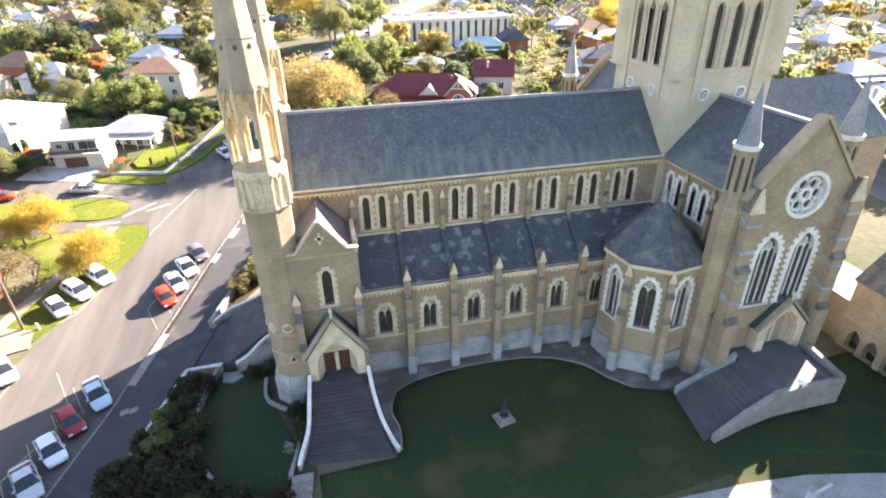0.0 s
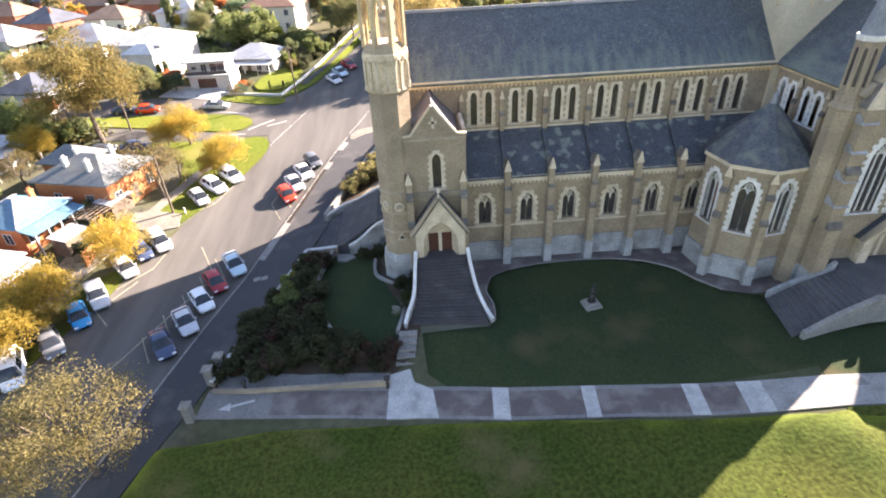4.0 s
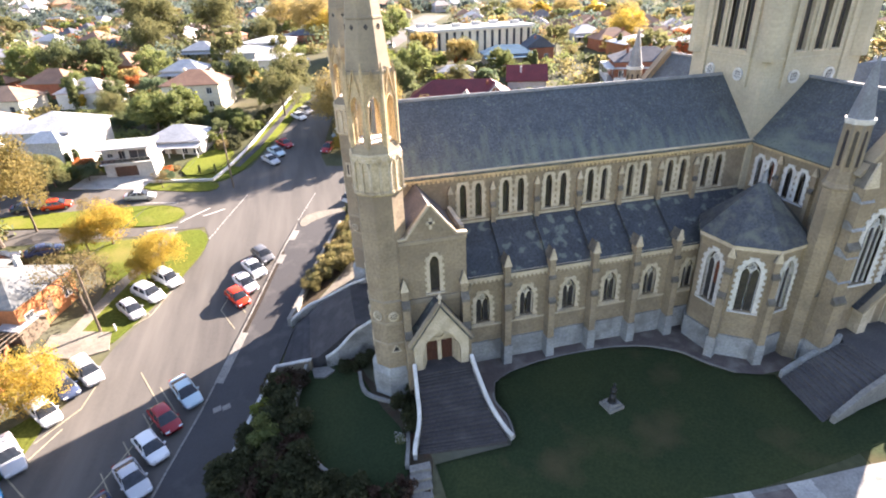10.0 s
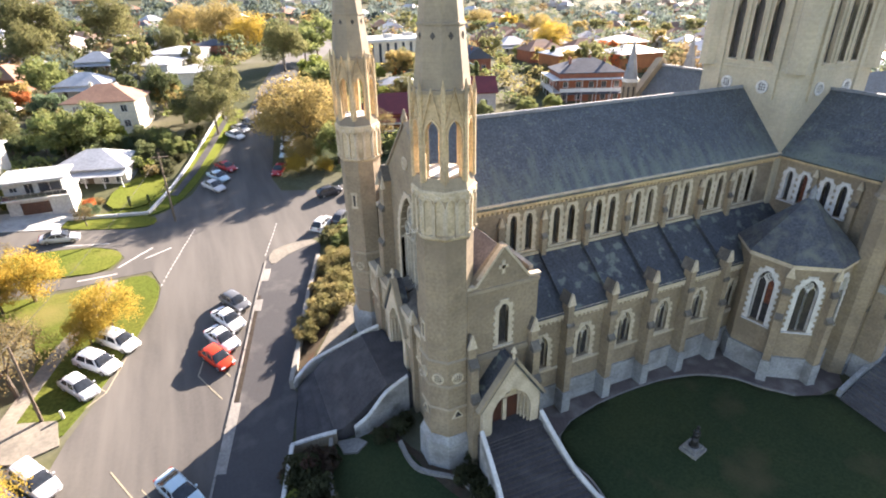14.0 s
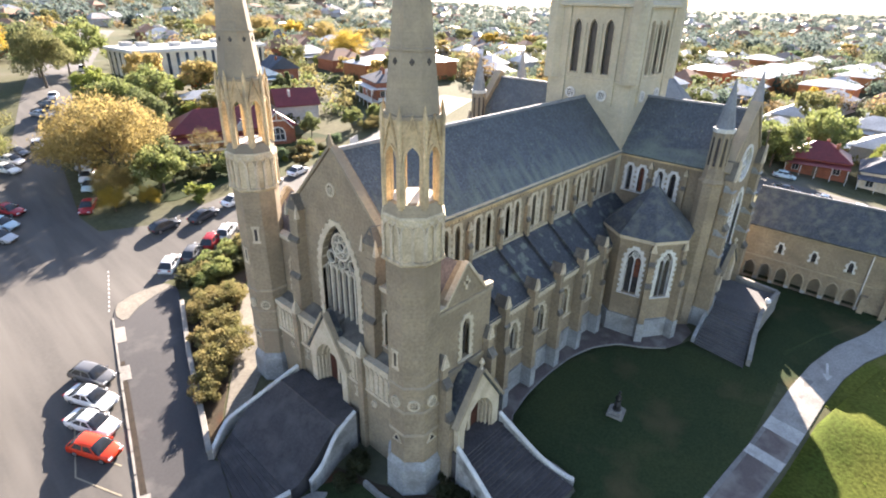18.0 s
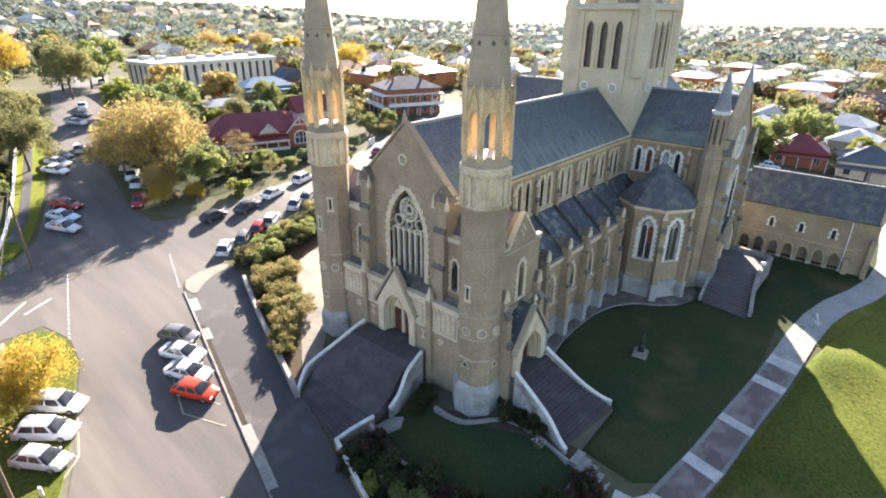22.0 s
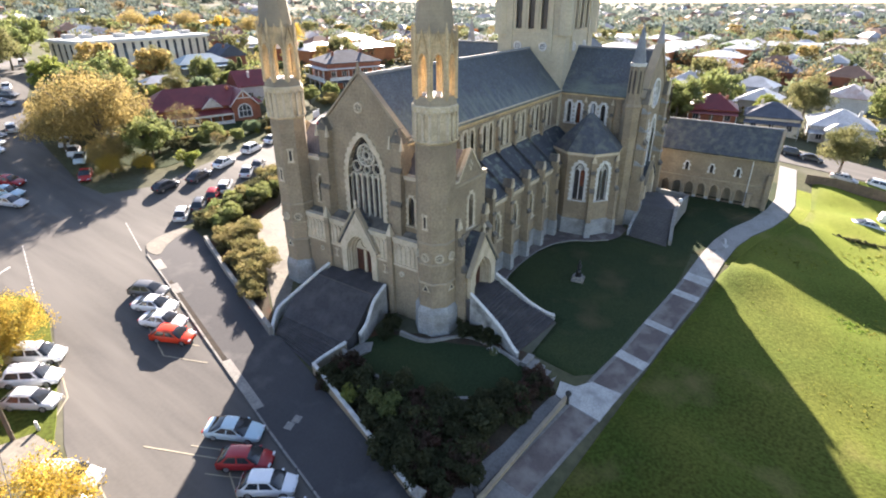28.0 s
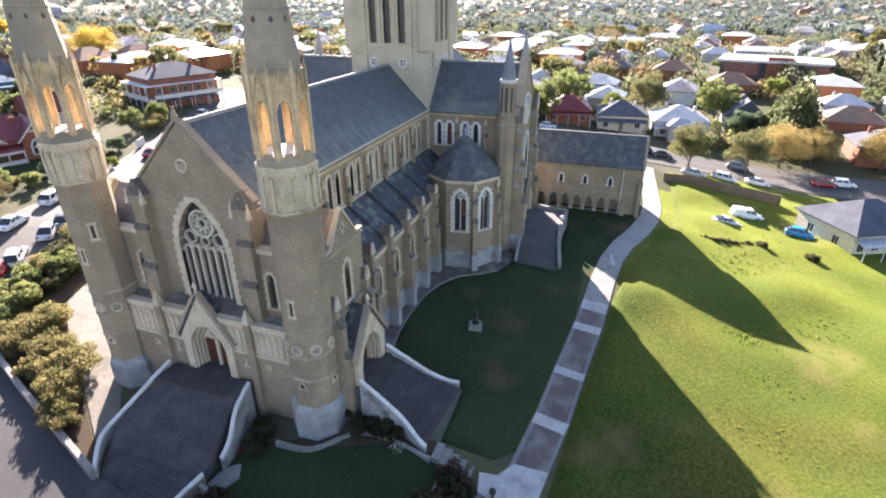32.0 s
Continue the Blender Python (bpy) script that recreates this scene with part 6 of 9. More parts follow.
coping(bm, [(-58.0, EZ - 0.2), (-RX, RZ + 0.05), (-50.4, EZ - 0.2)], 0.3, 0.16, facing(0, HY0, 0, 90) @ Matrix.Diagonal((1, 1, -1, 1)), -0.3, 0.1)
part("coping", bm, STONE_DARK, hallob)
bm = bmesh.new()
box(bm, 51.62, 51.8, HY0 + 0.6, HY1 - 0.5, 4.9, 8.2)
box(bm, 52.5, 52.7, HY0 + 0.6, HY1 - 0.5, -0.5, 4.6)
box(bm, 51.61, 56.8, HY0 + 0.6, HY1 - 0.5, 4.6, 4.9)
part("inner_wall", bm, STONE_DARK, hallob)
bm = bmesh.new()
prism(bm, [(16.9, 4.25), (33.2, 4.25), (33.2, 4.45), (16.9, 4.45)], 0, 0.1, m)
prism(bm, [(16.9, EZ - 0.6), (33.2, EZ - 0.6), (33.2, EZ - 0.3), (16.9, EZ - 0.3)], 0, 0.25, m)
part("string_course", bm, STONE_DARK, hallob)
for u in HALL_WINDOWS:
    bm = bmesh.new()
    prism(bm, arch(0.5, 1.4, None, u, 5.3), -0.4, -0.34, m)
    w = part("window", bm, GLASS, hallob)
    bm = bmesh.new()
    quoins(bm, arch(0.5, 1.4, None, u, 5.3), 0.16, 0.3, -0.2, 0.06, m, 0.35)
    part("surround", bm, PALE, w)
for u in ARCHES:
    bm = bmesh.new()
    ring(bm, arch(1.2, 2.3, 1.0, u, 1.2), 0.18, -0.1, 0.08, m, False)
    part("arch_ring", bm, STONE_DARK, hallob)
    bm = bmesh.new()
    prism(bm, [(u + 0.66, -0.4), (u + 1.16, -0.4), (u + 1.16, 1.5), (u + 0.66, 1.5)], 0, 0.14, m)
    part("pier_base", bm, PLINTH, hallob)
for u in (30.9, 33.0):
    bm = bmesh.new()
    prism(bm, [(u - 0.3, -0.5), (u + 0.3, -0.5), (u + 0.3, 6.4 if u > 32 else 3.2), (u - 0.3, 6.4 if u > 32 else 3.2)], 0, 0.7, m)
    part("buttress", bm, STONE, hallob)
bm = bmesh.new()
rod(bm, m @ Vector((30.35, -0.3, 0.12)), m @ Vector((30.35, 8.2, 0.12)), 0.07, 0.07, 8)
part("downpipe", bm, PALE, hallob, "pale painted downpipe")

# ---- kinds of things in the town ----
rng = random.Random(11)


# cars
CAR_GLASS = mat("tinted_car_glass", (0.02, 0.023, 0.027), (0.03, 0.034, 0.04), scale=3, rough=0.08, bump=0, spec=0.6)
LAMP_CLEAR = mat("headlamp", (0.65, 0.66, 0.68), (0.55, 0.56, 0.58), scale=4, rough=0.2, bump=0)
LAMP_RED = mat("tail_lamp", (0.3, 0.02, 0.015), (0.22, 0.015, 0.012), scale=4, rough=0.25, bump=0)
RIM = mat("alloy_rim", (0.45, 0.45, 0.46), (0.35, 0.35, 0.36), scale=5, rough=0.35, metal=0.7, bump=0)
CARPAINT = {}
for nm, c in dict(white=(0.78, 0.79, 0.8), silver=(0.5, 0.51, 0.53), grey=(0.14, 0.145, 0.155), dark=(0.045, 0.05, 0.06), red=(0.33, 0.025, 0.03), orange=(0.70, 0.055, 0.02), blue=(0.02, 0.26, 0.55), paleblue=(0.48, 0.62, 0.68), navy=(0.05, 0.07, 0.13)).items():
    CARPAINT[nm] = mat(nm + "_car_paint", c, tuple(v * 0.93 for v in c), scale=0.8, rough=0.25, bump=0, metal=0.0, spec=0.55, grain=0.02)
CAR_MESH = {}
SHAPES = {  # length, width, height, bonnet end, cabin start, roof start, roof end, cabin end (from the nose, as shares of the length), deck height
    "sedan": (4.6, 1.8, 1.46, 0.23, 0.43, 0.67, 0.89, 0.96), "hatch": (4.1, 1.74, 1.5, 0.2, 0.4, 0.8, 0.98, 0.97), "suv": (4.6, 1.85, 1.68, 0.21, 0.37, 0.86, 0.985, 1.0),
    "ute": (5.0, 1.82, 1.72, 0.24, 0.37, 0.54, 0.6, 1.02), "van": (4.8, 1.85, 1.95, 0.14, 0.27, 0.93, 0.99, 1.0)}


def car_meshes(shape, colour):
    if (shape, colour) in CAR_MESH:
        return CAR_MESH[shape, colour]
    L, W, H, b0, r0, r1, b1, deck = SHAPES[shape]
    belt = 0.92 if H < 1.6 else 1.02
    paint = CARPAINT[colour]
    # body: rounded cross-sections along the length
    bm = bmesh.new()
    secs = []
    for s, top, wid, low in ((0, 0.52, 0.55, 0.34), (0.012, 0.58, 0.72, 0.26), (0.035, 0.66, 0.85, 0.22), (0.1, 0.76, 0.95, 0.2), (b0, belt - 0.04, 1.0, 0.2), (0.5, belt, 1.0, 0.2), (b1, belt * deck + (1 - deck) * 0.4, 1.0, 0.2), (0.955, belt * deck * 0.96, 0.93, 0.22), (0.985, 0.8, 0.82, 0.28), (1.0, 0.64, 0.6, 0.36)):
        x, w = L / 2 - s * L, W / 2 * wid
        secs.append([bm.verts.new((x, y, z)) for y, z in ((-w * 0.9, low), (-w, low + 0.12), (-w, top - 0.22), (-w * 0.95, top - 0.06), (-w * 0.8, top), (w * 0.8, top), (w * 0.95, top - 0.06), (w, top - 0.22), (w, low + 0.12), (w * 0.9, low))])
    n = len(secs[0])
    for a, b in zip(secs, secs[1:]):
        for i in range(n):
            bm.faces.new((a[i], a[(i + 1) % n], b[(i + 1) % n], b[i]))
    bm.faces.new(secs[0])
    bm.faces.new(secs[-1][::-1])
    bmesh.ops.subdivide_edges(bm, edges=bm.edges[:], cuts=1, use_grid_fill=True, smooth=0.0)
    body = mesh_of(bm, "body", paint, True)
    x = lambda s: L / 2 - s * L
    wb, wt = W / 2 * 0.93, W / 2 * 0.70
    rb = b1 if shape != "ute" else 0.6
    rear = rb if r1 < 0.8 else min(rb, 0.985)
    STATIONS = [(b0 + 0.01, belt - 0.05, 0.0), (b0 + (r0 - b0) * 0.5, belt + (H - belt) * 0.62, 0.62), (r0, H - 0.06, 0.96), (r0 + 0.06, H - 0.01, 1.0), ((r0 + r1) / 2, H, 1.0), (r1 - 0.05, H - 0.03, 1.0), (r1, H - 0.08, 0.94), (r1 + (rear - r1) * 0.55, belt + (H - belt) * 0.5, 0.5), (rear, belt - 0.05, 0.0)]

    def loft(stations, lift, upper):
        bm = bmesh.new()
        rows = []
        for st, top, f in stations:
            half = wb + (wt - wb) * f
            foot = wb * (1 - 0.12 * (1 - f))
            low = belt - 0.06
            line = [(foot, low), (foot + (half - foot) * 0.75, low + (top - low) * 0.72), (half, top - (top - low) * 0.1), (half * 0.84, top - 0.02 * f), (half * 0.45, top + 0.02 * f)]
            if upper:
                line = [(v * 1.01, z + lift) for v, z in line[2:]]
            rows.append([bm.verts.new((x(st), sg * v, z)) for sg, seq in ((-1, line), (1, line[::-1])) for v, z in seq])
        for p, q in zip(rows, rows[1:]):
            for i in range(len(p) - 1):
                bm.faces.new((p[i], p[i + 1], q[i + 1], q[i]))
            if upper:
                bm.faces.new((p[-1], p[0], q[0], q[-1]))
        bmesh.ops.recalc_face_normals(bm, faces=bm.faces)
        return bm
    cabin = mesh_of(loft(STATIONS, 0.0, False), "cabin_glass", CAR_GLASS, True)
    roof = mesh_of(loft(STATIONS[2:7], 0.012, True), "roof", paint, True)
    frames = []
    for sy in (-1, 1):
        bm = bmesh.new()
        hh = H - belt
        slope = Matrix(((1, 0, 0, 0), (0, sy * (wt - wb) / hh, sy, sy * wb), (0, 1, 0, belt - 0.05), (0, 0, 0, 1)))
        f0, f1, g0, g1 = x(rb) + 0.2, x(b0 + 0.02) - 0.26, x(r1) + 0.14, x(r0) - 0.18

        def row(f, v):
            return (f0 + (g0 - f0) * v) + ((f1 + (g1 - f1) * v) - (f0 + (g0 - f0) * v)) * f
        holes = [[(row(a, 0.08), 0.08 * hh), (row(b, 0.08), 0.08 * hh), (row(b2, 0.86), 0.86 * hh), (row(a2, 0.86), 0.86 * hh)] for a, b, a2, b2 in ((0.10, 0.49, 0.08, 0.48), (0.54, 0.93, 0.53, 0.93))]
        pierced(bm, [(f0, 0), (f1, 0), (g1, hh), (g0, hh)], holes, -0.03, 0.015, slope)
        frames.append(mesh_of(bm, "window_frame", paint))
    bm = bmesh.new()
    rod(bm, (0, -0.1, 0), (0, 0.1, 0), 0.32, 0.32, 14)
    tyre = mesh_of(bm, "tyre", BLACK)
    bm = bmesh.new()
    rod(bm, (0, -0.115, 0), (0, 0.115, 0), 0.2, 0.2, 10)
    rim = mesh_of(bm, "rim", RIM)
    bm = bmesh.new()
    box(bm, -0.1, 0.05, -0.18, 0.18, -0.06, 0.06)
    head = mesh_of(bm, "headlamp", LAMP_CLEAR)
    bm = bmesh.new()
    box(bm, -0.04, 0.08, -0.16, 0.16, -0.07, 0.07)
    tail = mesh_of(bm, "tail_lamp", LAMP_RED)
    bm = bmesh.new()
    box(bm, -0.07, 0.07, -0.08, 0.08, -0.06, 0.06)
    mir = mesh_of(bm, "mirror", paint)
    CAR_MESH[shape, colour] = body, cabin, roof, tyre, rim, head, tail, mir, frames
    return CAR_MESH[shape, colour]


def car(shape, colour, x, y, deg, label, group="parked cars"):
    L, W, H, b0, r0, r1, b1, deck = SHAPES[shape]
    a = radians(deg)
    d = 1.3
    zf, zb = lie(x + d * math.cos(a), y + d * math.sin(a)), lie(x - d * math.cos(a), y - d * math.sin(a))
    zl, zr = lie(x - 0.8 * math.sin(a), y + 0.8 * math.cos(a)), lie(x + 0.8 * math.sin(a), y - 0.8 * math.cos(a))
    body, cabin, roof, tyre, rim, head, tail, mir, frames = car_meshes(shape, colour)
    c = thing("car" if shape not in ("ute", "van") else shape, label, "car", group, m=pose(x, y, max((zf + zb) / 2, (zl + zr) / 2) + 0.045) @ Matrix.Rotation(a, 4, "Z") @ Matrix.Rotation(math.atan2(zl - zr, 1.6), 4, "X") @ Matrix.Rotation(-math.atan2(zf - zb, 2 * d), 4, "Y"))
    put("body", body, c)
    put("cabin_glass", cabin, c)
    put("roof", roof, c)
    for fr in frames:
        put("window_frame", fr, c)
    for sx in (0.31, -0.3):
        for sy in (-1, 1):
            t = put("wheel", tyre, c, Matrix.Translation((sx * L, sy * (W / 2 - 0.1), 0.32)))
            put("rim", rim, t)
    for sy in (-1, 1):
        put("headlamp", head, c, Matrix.Translation((L / 2 - 0.06, sy * W * 0.33, 0.6)))
        put("tail_lamp", tail, c, Matrix.Translation((-L / 2 + 0.02, sy * W * 0.34, 0.72)))
        put("mirror", mir, c, Matrix.Translation((L / 2 - (b0 + 0.08) * L, sy * (W / 2 + 0.04), 0.98)))
    if shape == "ute" and colour == "white":
        bm = bmesh.new()
        hull(bm, [(-2.4, -0.85, 0.95), (-0.45, -0.85, 0.95), (-0.45, 0.85, 0.95), (-2.4, 0.85, 0.95)], [(-2.3, -0.72, 1.68), (-0.5, -0.72, 1.68), (-0.5, 0.72, 1.68), (-2.3, 0.72, 1.68)])
        part("canopy", bm, CARPAINT["white"], c)
    return c


# trees and shrubs
def leaf_cloud(name, blobs, count, size, material, seed, flat=1.1):
    """A crown of many small leaf sprays, gathered in clumps."""
    r = np.random.RandomState(seed)
    blobs = np.array(blobs, float)
    wts = blobs[:, 3] ** 2
    which = r.choice(len(blobs), count, p=wts / wts.sum())
    dirs = r.normal(size=(count, 3))
    dirs /= np.linalg.norm(dirs, axis=1)[:, None]
    rad = blobs[which, 3] * (0.35 + 0.85 * r.rand(count) ** 0.7)
    cen = blobs[which, :3] + dirs * rad[:, None] * np.array([1, 1, 0.8])
    nrm = dirs + r.normal(size=(count, 3)) * flat
    nrm /= np.linalg.norm(nrm, axis=1)[:, None]
    up = r.normal(size=(count, 3))
    a = np.cross(nrm, up)
    a /= np.linalg.norm(a, axis=1)[:, None]
    b = np.cross(nrm, a)
    s = size * (0.55 + 0.9 * r.rand(count))[:, None]
    a, b = a * s, b * s * 0.7
    v = np.stack([cen - a, cen - b * 0.9 + a * 0.1, cen + a, cen + b * 0.9 - a * 0.1], axis=1).reshape(-1, 3)
    me = bpy.data.meshes.new(name)
    me.from_pydata(v.tolist(), [], np.arange(count * 4).reshape(-1, 4).tolist())
    me.materials.append(material)
    return me


LEAF = {"yellow": leaf_mat("yellow_autumn_leaves", (0.44, 0.31, 0.055), (0.33, 0.25, 0.055)), "gold": leaf_mat("golden_brown_leaves", (0.39, 0.295, 0.11), (0.25, 0.205, 0.085)),
        "olive": leaf_mat("eucalypt_leaves", (0.205, 0.195, 0.085), (0.14, 0.148, 0.064)), "green": leaf_mat("green_leaves", (0.15, 0.19, 0.07), (0.225, 0.24, 0.088)),
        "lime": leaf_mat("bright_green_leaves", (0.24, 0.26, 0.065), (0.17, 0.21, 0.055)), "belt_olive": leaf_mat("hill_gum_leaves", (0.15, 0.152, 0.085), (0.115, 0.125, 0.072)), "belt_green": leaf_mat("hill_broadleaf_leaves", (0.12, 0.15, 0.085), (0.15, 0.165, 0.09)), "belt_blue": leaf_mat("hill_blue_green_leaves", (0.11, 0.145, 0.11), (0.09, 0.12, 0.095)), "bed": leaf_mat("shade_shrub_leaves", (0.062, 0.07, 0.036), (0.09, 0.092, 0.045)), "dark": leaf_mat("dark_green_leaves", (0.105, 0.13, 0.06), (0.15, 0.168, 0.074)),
        "rust": leaf_mat("rust_red_leaves", (0.48, 0.17, 0.06), (0.36, 0.14, 0.055)), "heath": leaf_mat("olive_brown_shrub_leaves", (0.25, 0.205, 0.09), (0.17, 0.165, 0.065)),
        # "haze" has the air's blue-grey veil mixed into the leaf colour
        "bluegreen": leaf_mat("blue_green_leaves", (0.15, 0.20, 0.11), (0.11, 0.155, 0.09)), "bare": leaf_mat("dry_brown_leaves", (0.24, 0.185, 0.08), (0.17, 0.14, 0.065)), "sparse": leaf_mat("olive_brown_autumn_leaves", (0.34, 0.28, 0.115), (0.24, 0.20, 0.085)), "gumgold": leaf_mat("golden_olive_gum_leaves", (0.27, 0.205, 0.07), (0.19, 0.16, 0.058)), "belt_gold": leaf_mat("hill_autumn_leaves", (0.225, 0.175, 0.085), (0.19, 0.135, 0.075)), "darkred": leaf_mat("dark_reddish_shrub_leaves", (0.115, 0.065, 0.05), (0.085, 0.068, 0.045)), "weed": leaf_mat("green_weed_leaves", (0.16, 0.25, 0.045), (0.20, 0.26, 0.055)), "tuft": leaf_mat("yellow_green_grass_blades", (0.24, 0.27, 0.05), (0.28, 0.27, 0.07)), "haze": leaf_mat("haze_tinted_bush_leaves", (0.125, 0.155, 0.135), (0.095, 0.125, 0.115))}


def tree_kind(name, label, height, spread, trunk, leaf, count, size, seed, shape="round", blobs=16, category="tree"):
    """A first tree, parked out of the way at the origin's depth, from which others are copied."""
    r = random.Random(seed)
    ob = thing(name, label, category)
    bm = bmesh.new()
    fork = height * (0.32 if shape != "column" else 0.1)
    base_r = height * 0.022 + 0.06
    tips = []
    if trunk:
        p, rr = Vector((0, 0, -0.4)), base_r
        for k in range(3):
            q = p + Vector((r.uniform(-0.12, 0.12), r.uniform(-0.12, 0.12), (fork + 0.4) / 3))
            rod(bm, p, q, rr, rr * 0.88, 7)
            p, rr = q, rr * 0.88
        nl = 6 if shape == "round" else 4
        for k in range(nl):
            a = 2 * math.pi * k / nl + r.uniform(-0.3, 0.3)
            out = spread * r.uniform(0.45, 0.75)
            q = p + Vector((out * 0.5 * math.cos(a), out * 0.5 * math.sin(a), (height - fork) * r.uniform(0.3, 0.45)))
            rod(bm, p - Vector((0, 0, 0.1)), q, rr * 0.62, rr * 0.36, 5)
            for j in range(3):
                b = a + r.uniform(-0.7, 0.7)
                t = q + Vector((out * 0.5 * math.cos(b), out * 0.5 * math.sin(b), (height - fork) * r.uniform(0.1, 0.38)))
                rod(bm, q, t, rr * 0.34, rr * 0.1, 4)
                tips.append(t)
                for _ in range(6 if name == "bare_tree" else 0):
                    v = Vector((r.uniform(-1, 1), r.uniform(-1, 1), r.uniform(-0.1, 1.0))) * spread * 0.24
                    m0 = q.lerp(t, r.uniform(0.3, 1.0))
                    rod(bm, m0, m0 + v, rr * 0.1, rr * 0.04, 3)
    if shape == "column":
        rod(bm, (0, 0, -0.3), (0, 0, height * 0.9), base_r * 0.8, 0.02, 6)
    part("trunk", bm, BARK, ob)
    bl = []
    for k in range(blobs):
        if shape == "column":
            z = height * (0.08 + 0.88 * k / blobs)
            rad = spread * max(0.12, math.sin(math.pi * min(1, 0.12 + 0.9 * (1 - k / blobs))) ** 0.7)
            bl.append((r.uniform(-0.1, 0.1) * spread, r.uniform(-0.1, 0.1) * spread, z, rad * 0.8))
        elif shape == "cone":
            f = k / blobs
            rad = spread * (1 - f) * 0.75 + 0.2
            a = k * 2.4
            bl.append((rad * 0.6 * math.cos(a), rad * 0.6 * math.sin(a), height * (0.15 + 0.83 * f), rad * 0.55))
        elif tips and k < len(tips):
            t = tips[k]
            bl.append((t.x, t.y, t.z, spread * r.uniform(0.13, 0.24)))
        else:
            a, u = r.uniform(0, 2 * math.pi), r.random() ** 0.6 * 0.88
            if trunk:
                top = math.sqrt(max(0.05, 1 - u * u))
                z = fork * 0.9 + (height - fork * 0.9) * r.uniform(0.12, 0.95) * top
                bl.append((spread * u * math.cos(a), spread * u * math.sin(a), z, spread * r.choice((0.09, 0.13, 0.17, 0.2, 0.3))))
            else:
                bl.append((spread * u * 0.8 * math.cos(a), spread * u * 0.8 * math.sin(a), height * r.uniform(0.25, 0.75), spread * r.uniform(0.25, 0.4)))
    cr = put("crown", leaf_cloud("crown", bl, count, size, LEAF[leaf], seed), ob)
    return ob


KINDS = {}


def tree(kind, x, y, scale=1.0, turn=None, z=None, group="trees", sz=None, label=""):
    src, used = KINDS[kind]
    m = pose(x, y, (lie(x, y) if z is None else z) - 0.05, 0, 0, rng.uniform(0, 360) if turn is None else turn)
    s = Matrix.Diagonal((scale, scale, sz or scale, 1))
    if used[0] == 0:
        ob = src
        ob.matrix_basis = m @ s
    else:
        ob = copy_thing(src, m)
        ob.scale = (scale, scale, sz or scale)
    used[0] += 1
    return tagged(ob, label, group=group)


def kind(key, *a, **k):
    KINDS[key] = (tree_kind(*a, **k), [0])


kind("yellow", "autumn_tree", "yellow autumn street tree with a spreading crown", 6.5, 3.6, True, "yellow", 12000, 0.085, 21, blobs=110)
kind("gold", "autumn_tree", "large golden brown autumn tree with drooping limbs", 13.0, 8.0, True, "gold", 14000, 0.17, 22, blobs=150)
kind("euc", "gum_tree", "tall olive-green gum tree with an open crown", 13.0, 6.2, True, "olive", 14000, 0.17, 23, blobs=84)
kind("gum", "gum_tree", "tall gum tree with a bare dark trunk and golden-olive crown", 14.5, 6.6, True, "gumgold", 26000, 0.13, 52, blobs=110)
kind("green", "broadleaf_tree", "mid-green broadleaf tree with a rounded crown", 9.0, 5.0, True, "green", 6500, 0.22, 24, blobs=70)
kind("lime", "broadleaf_tree", "yellow-green sunlit broadleaf garden tree", 8.0, 4.4, True, "lime", 7500, 0.2, 25, blobs=60)
kind("dark", "evergreen_tree", "dense dark green evergreen tree", 10.0, 4.6, True, "dark", 6500, 0.22, 26, blobs=70)
kind("bluegreen", "broadleaf_tree", "bushy blue-green garden tree", 7.0, 4.6, True, "bluegreen", 7500, 0.19, 27, blobs=60)
kind("rust", "autumn_tree", "small rust-red autumn tree", 6.0, 3.4, True, "rust", 5000, 0.18, 28, blobs=50)
kind("bare", "bare_tree", "nearly bare tree with dry brown leaves", 8.0, 4.0, True, "bare", 2600, 0.10, 29, blobs=60)
kind("halfbare", "autumn_tree", "half-bare street tree with yellow-brown leaves", 8.0, 4.2, True, "sparse", 17000, 0.058, 39, blobs=120)
kind("cypress", "cypress", "narrow dark green cypress tree", 9.0, 1.0, True, "dark", 1500, 0.3, 30, "column", 12)
kind("limecone", "conifer", "golden-green conical garden conifer", 6.0, 2.2, True, "lime", 1600, 0.26, 31, "cone", 14)
kind("pine", "conifer", "large dark layered conifer tree", 16.0, 7.0, True, "dark", 4200, 0.42, 32, "cone", 30)
for key, lf, nm, lb, hgt, spr in (("f_green", "green", "broadleaf_tree", "mid-green broadleaf tree among houses", 8.5, 4.8), ("f_olive", "olive", "gum_tree", "olive-green gum tree among houses", 11.5, 5.6), ("f_dark", "dark", "evergreen_tree", "dark evergreen tree among houses", 9.5, 4.4), ("f_lime", "lime", "broadleaf_tree", "yellow-green tree among houses", 7.5, 4.2),
                              ("f_yellow", "yellow", "autumn_tree", "yellow autumn tree among houses", 7.5, 4.2), ("f_gold", "gold", "autumn_tree", "golden brown autumn tree among houses", 9.5, 5.4), ("f_rust", "rust", "autumn_tree", "rust-red autumn tree among houses", 6.0, 3.4), ("f_blue", "bluegreen", "broadleaf_tree", "blue-green tree among houses", 7.0, 4.6)):
    kind(key, nm, lb, hgt, spr, True, lf, 2000, 0.36, len(key) * 7 + len(lb), blobs=40)
kind("shrub", "shrub", "dense dark green garden shrub", 1.8, 1.5, False, "bed", 1600, 0.115, 33, blobs=10, category="shrub")
kind("greenshrub", "shrub", "leafy mid-green garden shrub", 2.0, 1.4, False, "green", 2200, 0.1, 34, blobs=10, category="shrub")
kind("heath", "shrub", "rounded olive-brown clipped shrub", 2.1, 1.5, False, "heath", 3200, 0.075, 35, blobs=10, category="shrub")
